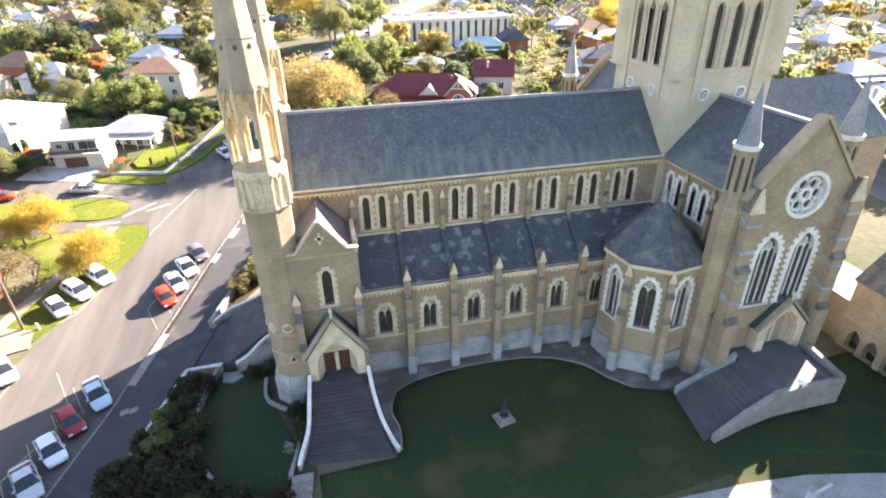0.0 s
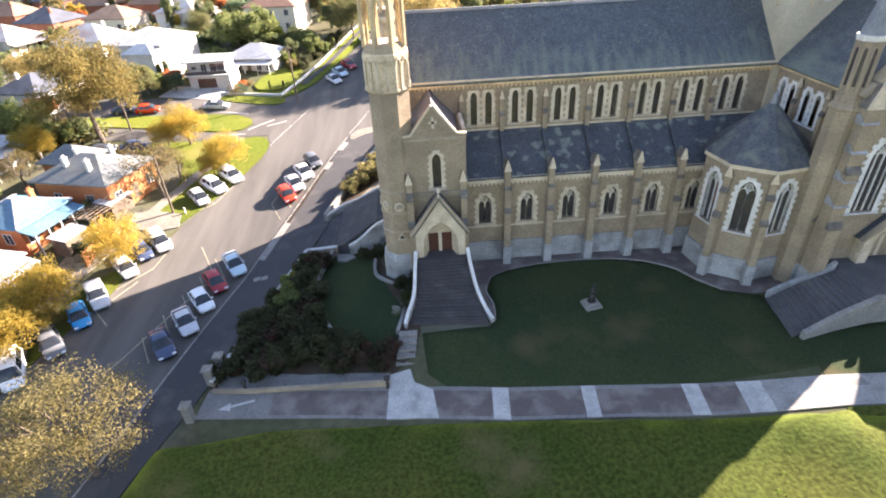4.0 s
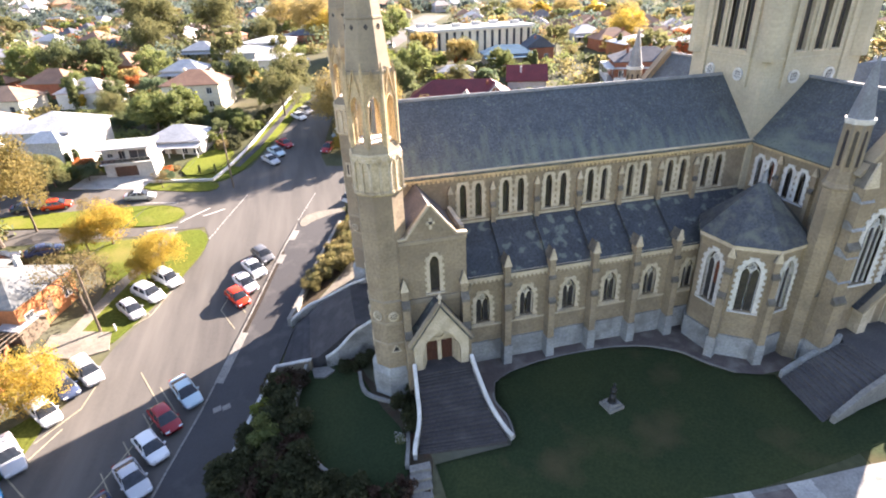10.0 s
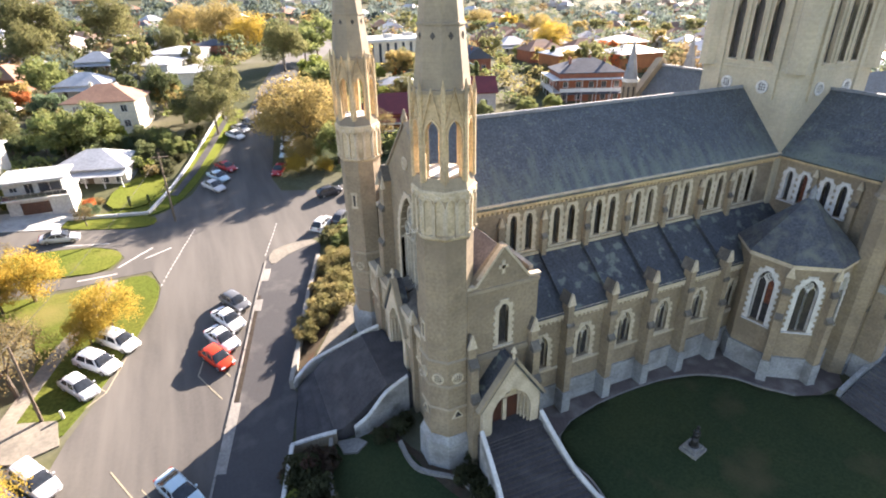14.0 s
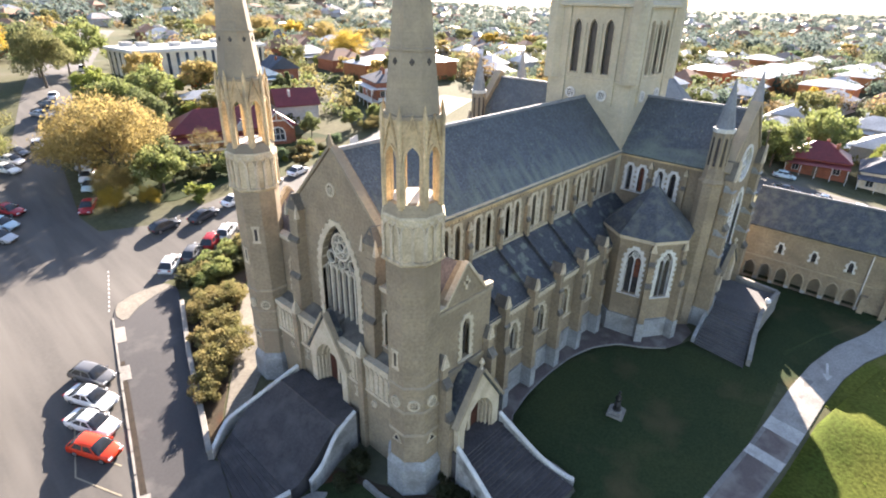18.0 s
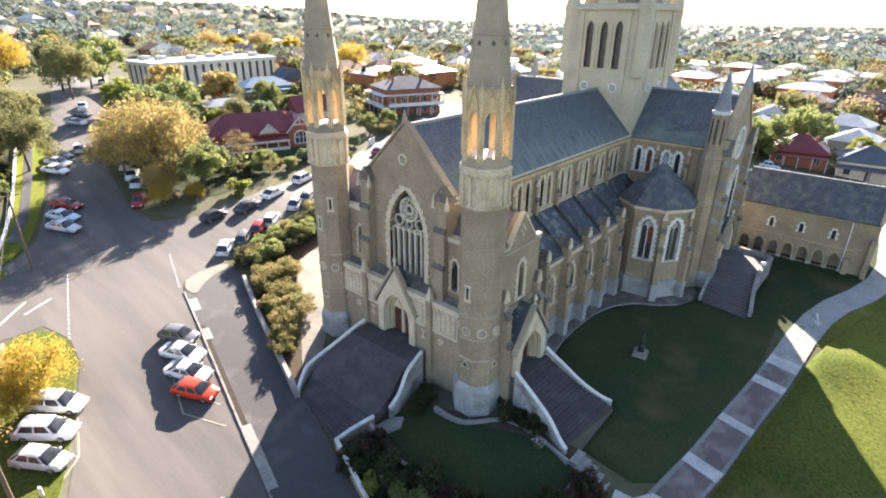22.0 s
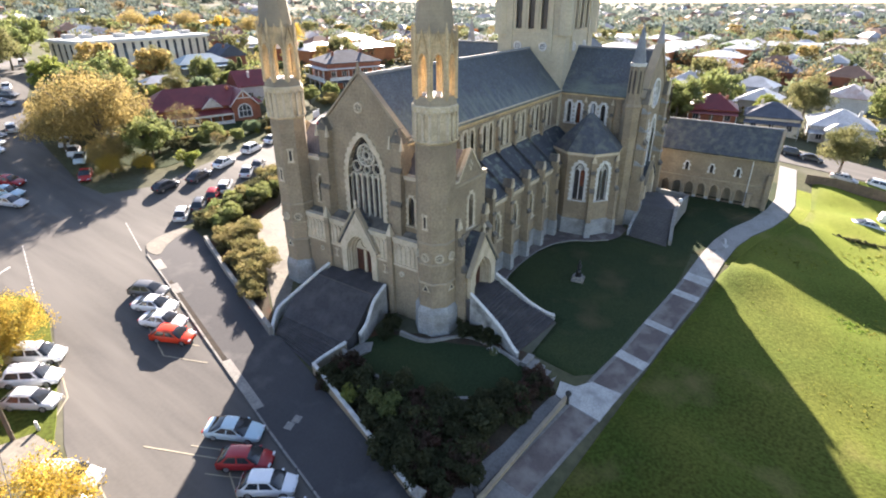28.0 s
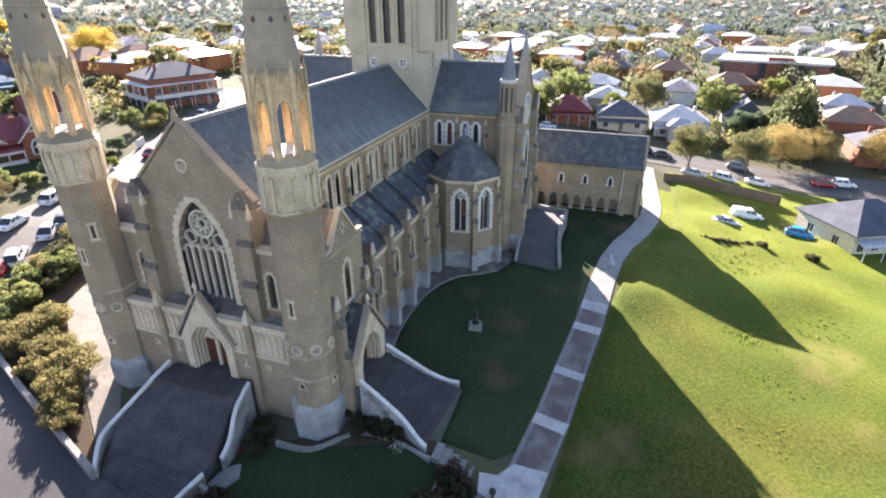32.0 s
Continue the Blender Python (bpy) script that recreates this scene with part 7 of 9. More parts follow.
kind("goldshrub", "shrub", "bright yellow-green garden shrub", 1.5, 1.1, False, "lime", 700, 0.15, 36, blobs=8, category="shrub")
kind("redshrub", "shrub", "low dark reddish shrub in a garden bed", 1.7, 1.4, False, "darkred", 1600, 0.105, 38, blobs=10, category="shrub")
kind("rustshrub", "shrub", "low reddish brown garden shrub", 1.7, 1.3, False, "bare", 900, 0.15, 37, blobs=9, category="shrub")

# houses
WALL = {"white": mat("white_render", (0.46, 0.45, 0.43), (0.39, 0.38, 0.36), scale=0.4), "cream": mat("cream_render", (0.66, 0.6, 0.48), (0.58, 0.52, 0.41), scale=0.4), "brick": mat("red_brick", (0.30, 0.115, 0.065), (0.23, 0.085, 0.05), scale=0.5, bricks=(0.23, 0.086)),
        "orange": mat("orange_brick", (0.42, 0.16, 0.06), (0.34, 0.125, 0.05), scale=0.5, bricks=(0.23, 0.086)), "board": mat("pale_weatherboard", (0.6, 0.6, 0.57), (0.52, 0.52, 0.5), scale=0.4, bricks=(6.0, 0.16)), "grey": mat("grey_render", (0.36, 0.37, 0.38), (0.3, 0.3, 0.31), scale=0.4)}
ROOF = {"zinc": mat("white_metal_roof", (0.47, 0.48, 0.49), (0.36, 0.37, 0.385), scale=0.3, rough=0.42, spec=0.5, bricks=(0.5, 30.0)), "blue": mat("pale_blue_metal_roof", (0.11, 0.215, 0.30), (0.09, 0.18, 0.255), scale=0.3, rough=0.6, spec=0.2, bricks=(0.5, 30.0)), "terra": mat("terracotta_tiles", (0.29, 0.165, 0.11), (0.235, 0.13, 0.088), scale=0.5, bricks=(0.3, 0.24), stain=(0.2, 0.14, 0.10)),
        "greymetal": mat("grey_painted_metal_roof", (0.155, 0.165, 0.165), (0.125, 0.135, 0.135), scale=0.3, rough=0.6, bricks=(0.7, 30.0), stain=(0.10, 0.105, 0.10), stain_scale=0.6), "red": mat("maroon_metal_roof", (0.17, 0.028, 0.03), (0.13, 0.022, 0.025), scale=0.4, rough=0.5, bricks=(0.5, 20.0)), "slate": mat("grey_roof_tiles", (0.10, 0.108, 0.13), (0.075, 0.082, 0.10), scale=0.5, bricks=(0.3, 0.22), spec=0.12), "brown": mat("brown_concrete_tiles", (0.22, 0.15, 0.11), (0.17, 0.12, 0.09), scale=0.5, bricks=(0.3, 0.24)), "rustyiron": mat("faded_iron_roof", (0.40, 0.30, 0.26), (0.5, 0.48, 0.47), scale=0.3, rough=0.6, bricks=(0.5, 20.0))}
WHITE_TRIM = mat("white_painted_timber", (0.62, 0.62, 0.60), (0.54, 0.54, 0.52), scale=1.0, rough=0.6)
PANE = mat("window_pane", (0.035, 0.04, 0.05), (0.05, 0.056, 0.065), scale=1.0, rough=0.12, bump=0, spec=0.6)
bm = bmesh.new()
prism(bm, [(-0.55, -0.65), (0.55, -0.65), (0.55, 0.65), (-0.55, 0.65)], -0.05, 0.02, I4)
PANE_MESH = mesh_of(bm, "window", PANE)
bm = bmesh.new()
ring(bm, [(-0.55, -0.65), (-0.55, 0.65), (0.55, 0.65), (0.55, -0.65)], 0.1, -0.02, 0.07, I4)
prism(bm, [(-0.03, -0.65), (0.03, -0.65), (0.03, 0.65), (-0.03, 0.65)], 0, 0.05, I4)
FRAME_MESH = mesh_of(bm, "window_frame", WHITE_TRIM)
bm = bmesh.new()
prism(bm, [(-0.45, 0), (0.45, 0), (0.45, 2.05), (-0.45, 2.05)], -0.05, 0.03, I4)
HDOOR_MESH = mesh_of(bm, "door", TIMBER)


def hip(bm, w, d, z, rise, over=0.5, gable=False, thick=0.18):
    a, b = w / 2 + over, d / 2 + over
    r = 0 if gable else min(a, b) * 0.98
    if w >= d:
        p, q = (-a + r, 0), (a - r, 0)
    else:
        p, q = (0, -b + r), (0, b - r)
    lo = [(-a, -b, z), (a, -b, z), (a, b, z), (-a, b, z)]
    P, Q = (*p, z + rise), (*q, z + rise)
    up = [bm.verts.new(v) for v in lo]
    dn = [bm.verts.new((x, y, zz - thick)) for x, y, zz in lo]
    vp, vq = bm.verts.new(P), bm.verts.new(Q)
    if w >= d:
        fs = [(up[0], up[1], vq, vp), (up[2], up[3], vp, vq), (up[3], up[0], vp), (up[1], up[2], vq)]
    else:
        fs = [(up[1], up[2], vq, vp), (up[3], up[0], vp, vq), (up[0], up[1], vp), (up[2], up[3], vq)]
    for f in fs:
        bm.faces.new(f)
    bm.faces.new(dn[::-1])
    for i in range(4):
        bm.faces.new((up[i], up[(i + 1) % 4], dn[(i + 1) % 4], dn[i]))


def house(label, w, d, h, wall, roof, rise, gable=False, chimneys=1, verandah=True, wings=(), storeys=1, m=None, group="houses", front_gables=0, windows=3, verandah_roof=None, near=True, chimney_wall=None, caps=False):
    ob = thing("house", label, "house", group, m=m)
    bm = bmesh.new()
    box(bm, -w / 2, w / 2, -d / 2, d / 2, -1.2, h)
    if gable:
        ax = facing(w / 2, 0, 0, 0) if w >= d else facing(0, -d / 2, 0, -90)
        t = (d if w >= d else w) / 2
        prism(bm, [(-t, h), (t, h), (0, h + rise * 0.93)], -(w if w >= d else d) + 0.01, -0.01, ax)
    for x, y, ww, dd, hh in wings:
        box(bm, x - ww / 2, x + ww / 2, y - dd / 2, y + dd / 2, -1.2, hh)
    part("wall", bm, WALL[wall], ob)
    bm = bmesh.new()
    hip(bm, w, d, h, rise, gable=gable)
    part("roof", bm, ROOF[roof], ob)
    if caps:
        a, b = w / 2 + 0.5, d / 2 + 0.5
        r = min(a, b) * 0.98
        ends = [(-a + r, 0, h + rise), (a - r, 0, h + rise)] if w >= d else [(0, -b + r, h + rise), (0, b - r, h + rise)]
        runs = [(ends[0], ends[1])] + [((sx * a, sy * b, h), ends[(sx > 0) if w >= d else (sy > 0)]) for sx in (-1, 1) for sy in (-1, 1)]
        for p, q in runs:
            bm = bmesh.new()
            rod(bm, p, q, 0.14, 0.14, 6)
            part("ridge_cap", bm, WHITE_TRIM, ob, "white metal ridge capping")
    for x, y, ww, dd, hh in wings:
        bm = bmesh.new()
        hip(bm, ww, dd, hh - 0.05, min(ww, dd) * 0.36)
        bmesh.ops.translate(bm, verts=bm.verts, vec=(x, y, 0))
        part("wing_roof", bm, ROOF[roof], ob)
    for k in range(chimneys):
        x, y = ((-0.24, 0.16), (0.26, -0.14), (0.1, 0.24), (-0.3, -0.2))[k % 4]
        bm = bmesh.new()
        top = h + rise * 0.6 + 0.95
        box(bm, x * w - 0.3, x * w + 0.3, y * d - 0.24, y * d + 0.24, h - 0.3, top)
        box(bm, x * w - 0.36, x * w + 0.36, y * d - 0.3, y * d + 0.3, top, top + 0.14)
        for du in (-0.13, 0.13):
            octa(bm, x * w + du, y * d, 0.09, 0.075, top + 0.14, top + 0.42)
        part("chimney", bm, WALL[chimney_wall or wall], ob)
    for s in range(storeys):
        zc = 1.55 + s * 3.0
        for k in range(windows):
            u = -w / 2 + w * (k + 0.5) / windows
            if s == 0 and k == windows // 2:
                put("door", HDOOR_MESH, ob, facing(u, -d / 2, 0.02, -90))
                continue
            g = put("window", PANE_MESH, ob, facing(u, -d / 2, zc, -90))
            if near:
                put("window_frame", FRAME_MESH, g)
        for u in (-d * 0.22, d * 0.22) if near else (0.5,):
            g = put("window", PANE_MESH, ob, facing(-w / 2, u, zc, 180))
            if near:
                put("window_frame", FRAME_MESH, g)
    if verandah and storeys > 1:
        bm = bmesh.new()
        box(bm, -w / 2 - 0.3, w / 2 + 0.3, -d / 2 - 2.2, -d / 2, 5.9, 6.05)
        box(bm, -w / 2 - 0.3, w / 2 + 0.3, -d / 2 - 2.15, -d / 2 - 2.05, 3.05, 3.95)
        box(bm, -w / 2 - 2.2, -w / 2, -d / 2 - 2.2, d / 2, 5.9, 6.05)
        box(bm, -w / 2 - 2.15, -w / 2 - 2.05, -d / 2 - 2.2, d / 2, 3.05, 3.95)
        box(bm, -w / 2 - 2.2, -w / 2, -d / 2 - 2.2, d / 2, 2.85, 3.0)
        part("balcony", bm, WHITE_TRIM, ob, "white iron-lace balcony")
        for k in range(10):
            x, y = (-w / 2 - 2.1 + k * (w + 2.2) / 5, -d / 2 - 2.1) if k < 6 else (-w / 2 - 2.1, -d / 2 - 2.1 + (k - 5) * (d + 2) / 4)
            bm = bmesh.new()
            box(bm, x - 0.07, x + 0.07, y - 0.07, y + 0.07, -1.0, 5.9)
            part("post", bm, WHITE_TRIM, ob)
    if verandah:
        bm = bmesh.new()
        hull(bm, [(-w / 2 - 0.3, -d / 2 - 2.2, 2.45), (w / 2 + 0.3, -d / 2 - 2.2, 2.45), (w / 2 + 0.3, -d / 2, 2.9), (-w / 2 - 0.3, -d / 2, 2.9)],
             [(-w / 2 - 0.3, -d / 2 - 2.2, 2.55), (w / 2 + 0.3, -d / 2 - 2.2, 2.55), (w / 2 + 0.3, -d / 2, 3.0), (-w / 2 - 0.3, -d / 2, 3.0)])
        part("verandah_roof", bm, ROOF[verandah_roof or roof], ob)
        for k in range(5 if near else 0):
            bm = bmesh.new()
            u = -w / 2 + w * k / 4
            box(bm, u - 0.06, u + 0.06, -d / 2 - 2.1, -d / 2 - 1.98, -1.2, 2.45)
            part("post", bm, WHITE_TRIM, ob)
    for k in range(front_gables):
        u = (-0.3, 0.3)[k] * w
        bm = bmesh.new()
        mm = facing(u, -d / 2 - 0.5, 0, -90)
        prism(bm, [(-2.0, 0), (2.0, 0), (2.0, h), (0, h + 2.1), (-2.0, h)], -2.2, 0, mm)
        part("gable_bay", bm, WALL[wall], ob)
        bm = bmesh.new()
        coping(bm, [(-2.4, h - 0.35), (0, h + 2.25), (2.4, h - 0.35)], 0.2, 0.16, mm, 0.0, 0.16)
        ring(bm, circle(0.75, 0, h - 0.3, 14)[::-1], 0.12, 0, 0.1, mm)
        part("barge_board", bm, WHITE_TRIM, ob)
        bm = bmesh.new()
        for s in (-1, 1):
            pr = [(s * 2.35, h - 0.3), (0, h + 2.3), (0, h + 2.45), (s * 2.35, h - 0.15)]
            prism(bm, pr, -4.5, 0, mm)
        part("gable_roof", bm, ROOF[roof], ob)
    return ob

# ---- cars ----
CARS = [
    # east kerb, nose to kerb
    ("sedan", "paleblue", -20.8, -3.3, -60), ("hatch", "red", -22.1, -6.5, -56), ("hatch", "white", -22.6, -9.7, -55), ("sedan", "silver", -23.3, -12.8, -57), ("sedan", "navy", -24.5, -15.8, -57),
    ("hatch", "orange", -17.1, 11.1, -61), ("sedan", "white", -16.4, 13.9, -62), ("sedan", "white", -15.5, 16.9, -62), ("hatch", "grey", -14.5, 19.8, -62),
    # west side
    ("hatch", "white", -33.0, -3.2, -48), ("hatch", "navy", -32.4, -0.1, -50), ("suv", "silver", -30.9, 1.7, -52), ("ute", "silver", -34.1, -7.8, -55), ("hatch", "blue", -34.5, -11.0, -54), ("suv", "grey", -35.4, -14.7, -50), ("van", "white", -37.0, -18.0, -62), ("suv", "dark", -38.8, -12.6, -40),
    ("suv", "white", -26.3, 17.8, -45), ("suv", "white", -27.9, 14.8, -43), ("hatch", "silver", -29.1, 11.7, -52),
    ("sedan", "silver", -34.6, 42.4, 3), ("hatch", "orange", -46.0, 40.9, 10), ("sedan", "navy", -50.0, 41.2, 12), ("sedan", "navy", -43.2, 27.2, 20), ("sedan", "dark", -48.0, 26.0, 18),
    # northern streets
    ("sedan", "red", -12.0, 62.0, -58), ("sedan", "paleblue", -13.6, 58.4, -58), ("sedan", "silver", -14.6, 55.0, -58), ("sedan", "white", -8.9, 77.2, -58), ("sedan", "silver", -7.4, 80.8, -58), ("sedan", "grey", -6.0, 84.4, -58), ("hatch", "white", -2.2, 86.5, 70),
    ("hatch", "white", -0.9, 35.0, 45), ("hatch", "grey", 2.3, 35.6, 42), ("hatch", "red", 5.4, 36.7, 40), ("hatch", "white", 8.0, 37.5, 40), ("sedan", "silver", 13.8, 39.6, 40), ("sedan", "grey", 16.8, 40.6, 40),
    ("sedan", "white", 13.3, 45.0, 18), ("suv", "white", 21.4, 48.1, 20), ("sedan", "white", 28.0, 50.3, 20), ("sedan", "dark", 7.6, 43.6, 14), ("hatch", "dark", 2.4, 44.4, 8),
    ("sedan", "silver", 1.0, 73.2, -120), ("sedan", "white", 0.0, 68.0, -120), ("sedan", "paleblue", -0.8, 64.2, -120), ("sedan", "red", -3.4, 57.0, -120),
    ("sedan", "white", 8.5, 117, 70), ("suv", "white", 24, 150, 70), ("sedan", "silver", 3.0, 104, -58), ("sedan", "grey", 6.0, 110, -58), ("sedan", "white", 62.0, 60.5, 22), ("hatch", "silver", 70, 63.5, 22), ("sedan", "red", 44, 52.5, 20),
    # east
    ("sedan", "silver", 58.7, -46.7, -72), ("ute", "white", 64.5, -50.6, -80), ("hatch", "blue", 60.5, -57.6, -100), ("sedan", "silver", 81.5, -43.4, -90), ("suv", "white", 82.5, -49.1, -92), ("sedan", "white", 84.3, -55.4, -88), ("suv", "grey", 92.5, -52.9, -88),
    ("suv", "dark", 90.7, -34.1, -80), ("sedan", "dark", 90.2, -37.6, -82), ("sedan", "red", 90.2, -68.5, -85), ("suv", "white", 91.4, -71.9, -85), ("hatch", "white", 89.0, -26.0, -80), ("sedan", "white", 88.5, -20.5, -80), ("sedan", "grey", 88.0, -14.5, -80), ("hatch", "paleblue", 98, -12, -80),
]
COLOUR_WORD = {"white": "white", "silver": "silver", "grey": "charcoal grey", "dark": "black", "red": "dark red", "orange": "bright orange-red", "blue": "bright blue", "paleblue": "pale ice-blue", "navy": "dark navy"}
SHAPE_WORD = {"sedan": "sedan", "hatch": "small hatchback", "suv": "tall wagon", "ute": "utility truck", "van": "delivery van"}
for shp, colr, x, y, deg in CARS:
    where = "at the kerb" if abs(x + 20) < 20 and y < 30 else "on a side street"
    car(shp, colr, x, y, deg, f"{COLOUR_WORD[colr]} {SHAPE_WORD[shp]} parked at an angle {where}")
# painted parking bays
bays = thing("parking_bays", "faded yellow-white parking bay lines", "road marking", kind="structure")
for lines in ([(-19.05, 9.7), (-17.15, 5.65)], [(-17.3, 15.9), (-19.05, 9.7)], [(-16.9, 9.9), (-16.2, 8.4)], [(-25.9, 1.0), (-22.8, -4.8)], [(-22.8, -4.8), (-28.5, -18.0)]):
    drape("bay_line", strip(lines, 0.06, 0.06), YELLOWPAINT, 0.05, skirt=-0.045, parent=bays, cell=3)
for k in range(5):
    x, y = -21.0 - 0.9 * k, -5.0 - 3.15 * k
    drape("bay_line", strip([(x - 2.6, y + 3.4), (x - 0.6, y - 0.2)], 0.05, 0.05), YELLOWPAINT, 0.05, skirt=-0.045, parent=bays, cell=3)
for a, b in (((-28.6, 9.0), (-26.95, 10.7)), ((-26.95, 10.7), (-25.35, 16.2)), ((-27.0, 10.8), (-28.0, 12.0)), ((-26.2, 13.4), (-27.2, 14.6)), ((-30.3, 10.4), (-28.6, 9.0)), ((-30.2, -3.0), (-32.8, -6.5)), ((-29.6, 0.5), (-30.2, -3.2)), ((-33.6, -9.8), (-31.4, -12.2)), ((-31.0, -5.2), (-33.0, -9.0))):
    drape("bay_line", strip([a, b], 0.06, 0.06), YELLOWPAINT, 0.05, skirt=-0.045, parent=bays, cell=3)
arrow = thing("path_arrow", "white painted arrow on the footpath", "road marking", kind="structure")
for ax, ay, rot in ((-15.5, -24.0, 188), (35.9, -30.4, 190)):
    c, s = math.cos(radians(rot)), math.sin(radians(rot))
    for shape in ([(-1.5, -0.11), (0.5, -0.11), (0.5, 0.11), (-1.5, 0.11)], [(0.5, -0.42), (1.5, 0.0), (0.5, 0.42)]):
        drape("arrow_stroke", [(ax + u * c - v * s, ay + u * s + v * c) for u, v in shape], PAINT, 0.125, skirt=-0.12, parent=arrow)
drain = thing("drain_cover", "pale concrete drain cover in the footway", "drain", kind="structure")
for dx in (-0.42, 0.42):
    drape("slab", [(-17.2 + dx - 0.36, -6.7), (-17.2 + dx + 0.36, -6.5), (-17.2 + dx + 0.2, -5.8), (-17.2 + dx - 0.52, -6.0)], CONCRETE, 0.15, parent=drain)

# ---- planting round the cathedral ----
rp = random.Random(5)


def inside(x, y, poly):
    c = False
    for (x0, y0), (x1, y1) in zip(poly, poly[1:] + poly[:1]):
        if (y0 > y) != (y1 > y) and x < (x1 - x0) * (y - y0) / (y1 - y0) + x0:
            c = not c
    return c


BED = [(-11.4, -4.2), (-12.6, -4.6), (-16.6, -17.4), (-17.4, -20.6), (-10, -21.4), (-3.4, -22.3), (-2.2, -21.0), (-6.4, -19.6), (-10.4, -15.2), (-10.4, -9.4), (-8.2, -5.4)]
n = 0
while n < 84:
    x, y = rp.uniform(-18, -2), rp.uniform(-22.5, -4)
    if inside(x, y, BED):
        k = rp.choice(["shrub", "shrub", "shrub", "shrub", "redshrub", "redshrub"])
        tree(k, x, y, rp.uniform(0.75, 1.4), group="garden shrubs")
        n += 1
for x, y, k, s in ((-12.6, -9.2, "goldshrub", 1.3), (-13.0, -12.5, "greenshrub", 1.3), (-0.9, -13.2, "shrub", 0.9), (0.0, -12.4, "shrub", 0.8), (-3.6, -5.6, "shrub", 0.9), (-5.2, -6.0, "shrub", 0.8), (-0.7, -14.6, "shrub", 0.9), (-0.9, -15.8, "shrub", 0.7), (-2.6, -21.2, "redshrub", 1.0), (-5.2, -20.9, "redshrub", 1.2), (-6.8, -21.2, "redshrub", 1.1)):
    tree(k, x, y, s, group="garden shrubs")
BED2 = [(-9.7, 6.8), (-6.6, 15.8), (-3.4, 24.2), (1.8, 25.6), (-1.0, 17.0), (-5.4, 10.8), (-8.2, 7.4)]
n = 0
while n < 22:
    x, y = rp.uniform(-10, 3), rp.uniform(6, 26)
    if inside(x, y, BED2):
        tree(rp.choice(["heath", "heath", "heath", "rustshrub", "heath"]), x, y, rp.uniform(1.0, 1.5), group="clipped shrubs")
        n += 1
for k in range(16):
    f = k / 15
    for row in (0, 1):
        tree(rp.choice(["greenshrub", "heath", "heath", "shrub"]), -1.2 + 18 * f + rp.uniform(-0.5, 0.5) + row * 0.6, 29.2 + 6.4 * f + rp.uniform(-0.6, 0.6) - row * 2.4, rp.uniform(1.0, 1.45), group="street hedge shrubs")
bunch = thing("flower_clump", "small clump of white flowers beside the steps", "flowers")
bm = bmesh.new()
for k in range(40):
    bmesh.ops.create_icosphere(bm, subdivisions=1, radius=0.035, matrix=Matrix.Translation((-1.9 + rp.uniform(-0.5, 0.5), -16.6 + rp.uniform(-0.6, 0.6), 0.55 + rp.uniform(-0.1, 0.15))))
part("blossoms", bm, PALE, bunch)
bm = bmesh.new()
octa(bm, -1.9, -16.6, 0.5, 0.3, -0.2, 0.5)
part("foliage", bm, LEAF["dark"], bunch)

# weeds, tufts and the dark edge of a low bank on the field
rw = np.random.RandomState(61)
for nm, lf, lb, n, spots_ in (("weed_patch", "weed", "patch of leafy green weeds on the rough field", 620, ((26.5, -38.2, 2.6), (23.5, -38.0, 2.8), (24.0, -42.0, 2.6), (21.5, -41.5, 2.6), (21.0, -45.0, 2.4), (29.0, -40.0, 1.8), (18.6, -43.0, 2.4), (25.6, -44.6, 2.0), (47.0, -41.0, 2.4), (44.0, -39.4, 2.0), (40.0, -47.0, 2.4))),
                              ("grass_tufts", "tuft", "longer tufts of yellow-green grass on the field", 900, ((30, -44, 9), (38, -42, 7), (44, -48, 8), (20, -48, 8), (12, -42, 6), (34, -54, 9), (52, -54, 7), (24, -56, 9)))):
    clumps = []
    for _ in range(n):
        x0, y0, r0 = spots_[rw.randint(len(spots_))]
        x, y = x0 + rw.normal() * r0 * 0.5, y0 + rw.normal() * r0 * 0.5
        rad = rw.uniform(0.1, 0.2)
        clumps.append((x, y, lie(x, y) + 0.08 + rad * 0.2 + 0.35 * max(0.0, 0.4 + noise.noise((x * 0.12, y * 0.12, 3.0))), rad))
    tagged(new(nm, leaf_cloud(nm, clumps, n * 34, 0.055, LEAF[lf], 62)), lb, "weeds", kind="stuff")
# small dark shrubs stand in for the bank's edge and its shadow
for k in range(14):
    f = k / 13
    tree("shrub", 49.4 + 2.4 * f + rp.uniform(-0.3, 0.3), -41.8 - 8.6 * f, rp.uniform(0.28, 0.5), group="bank shrubs")
tree("shrub", 51.3, -57.1, 0.8, group="bank shrubs")
tree("shrub", 52.0, -50.6, 0.7, group="bank shrubs")

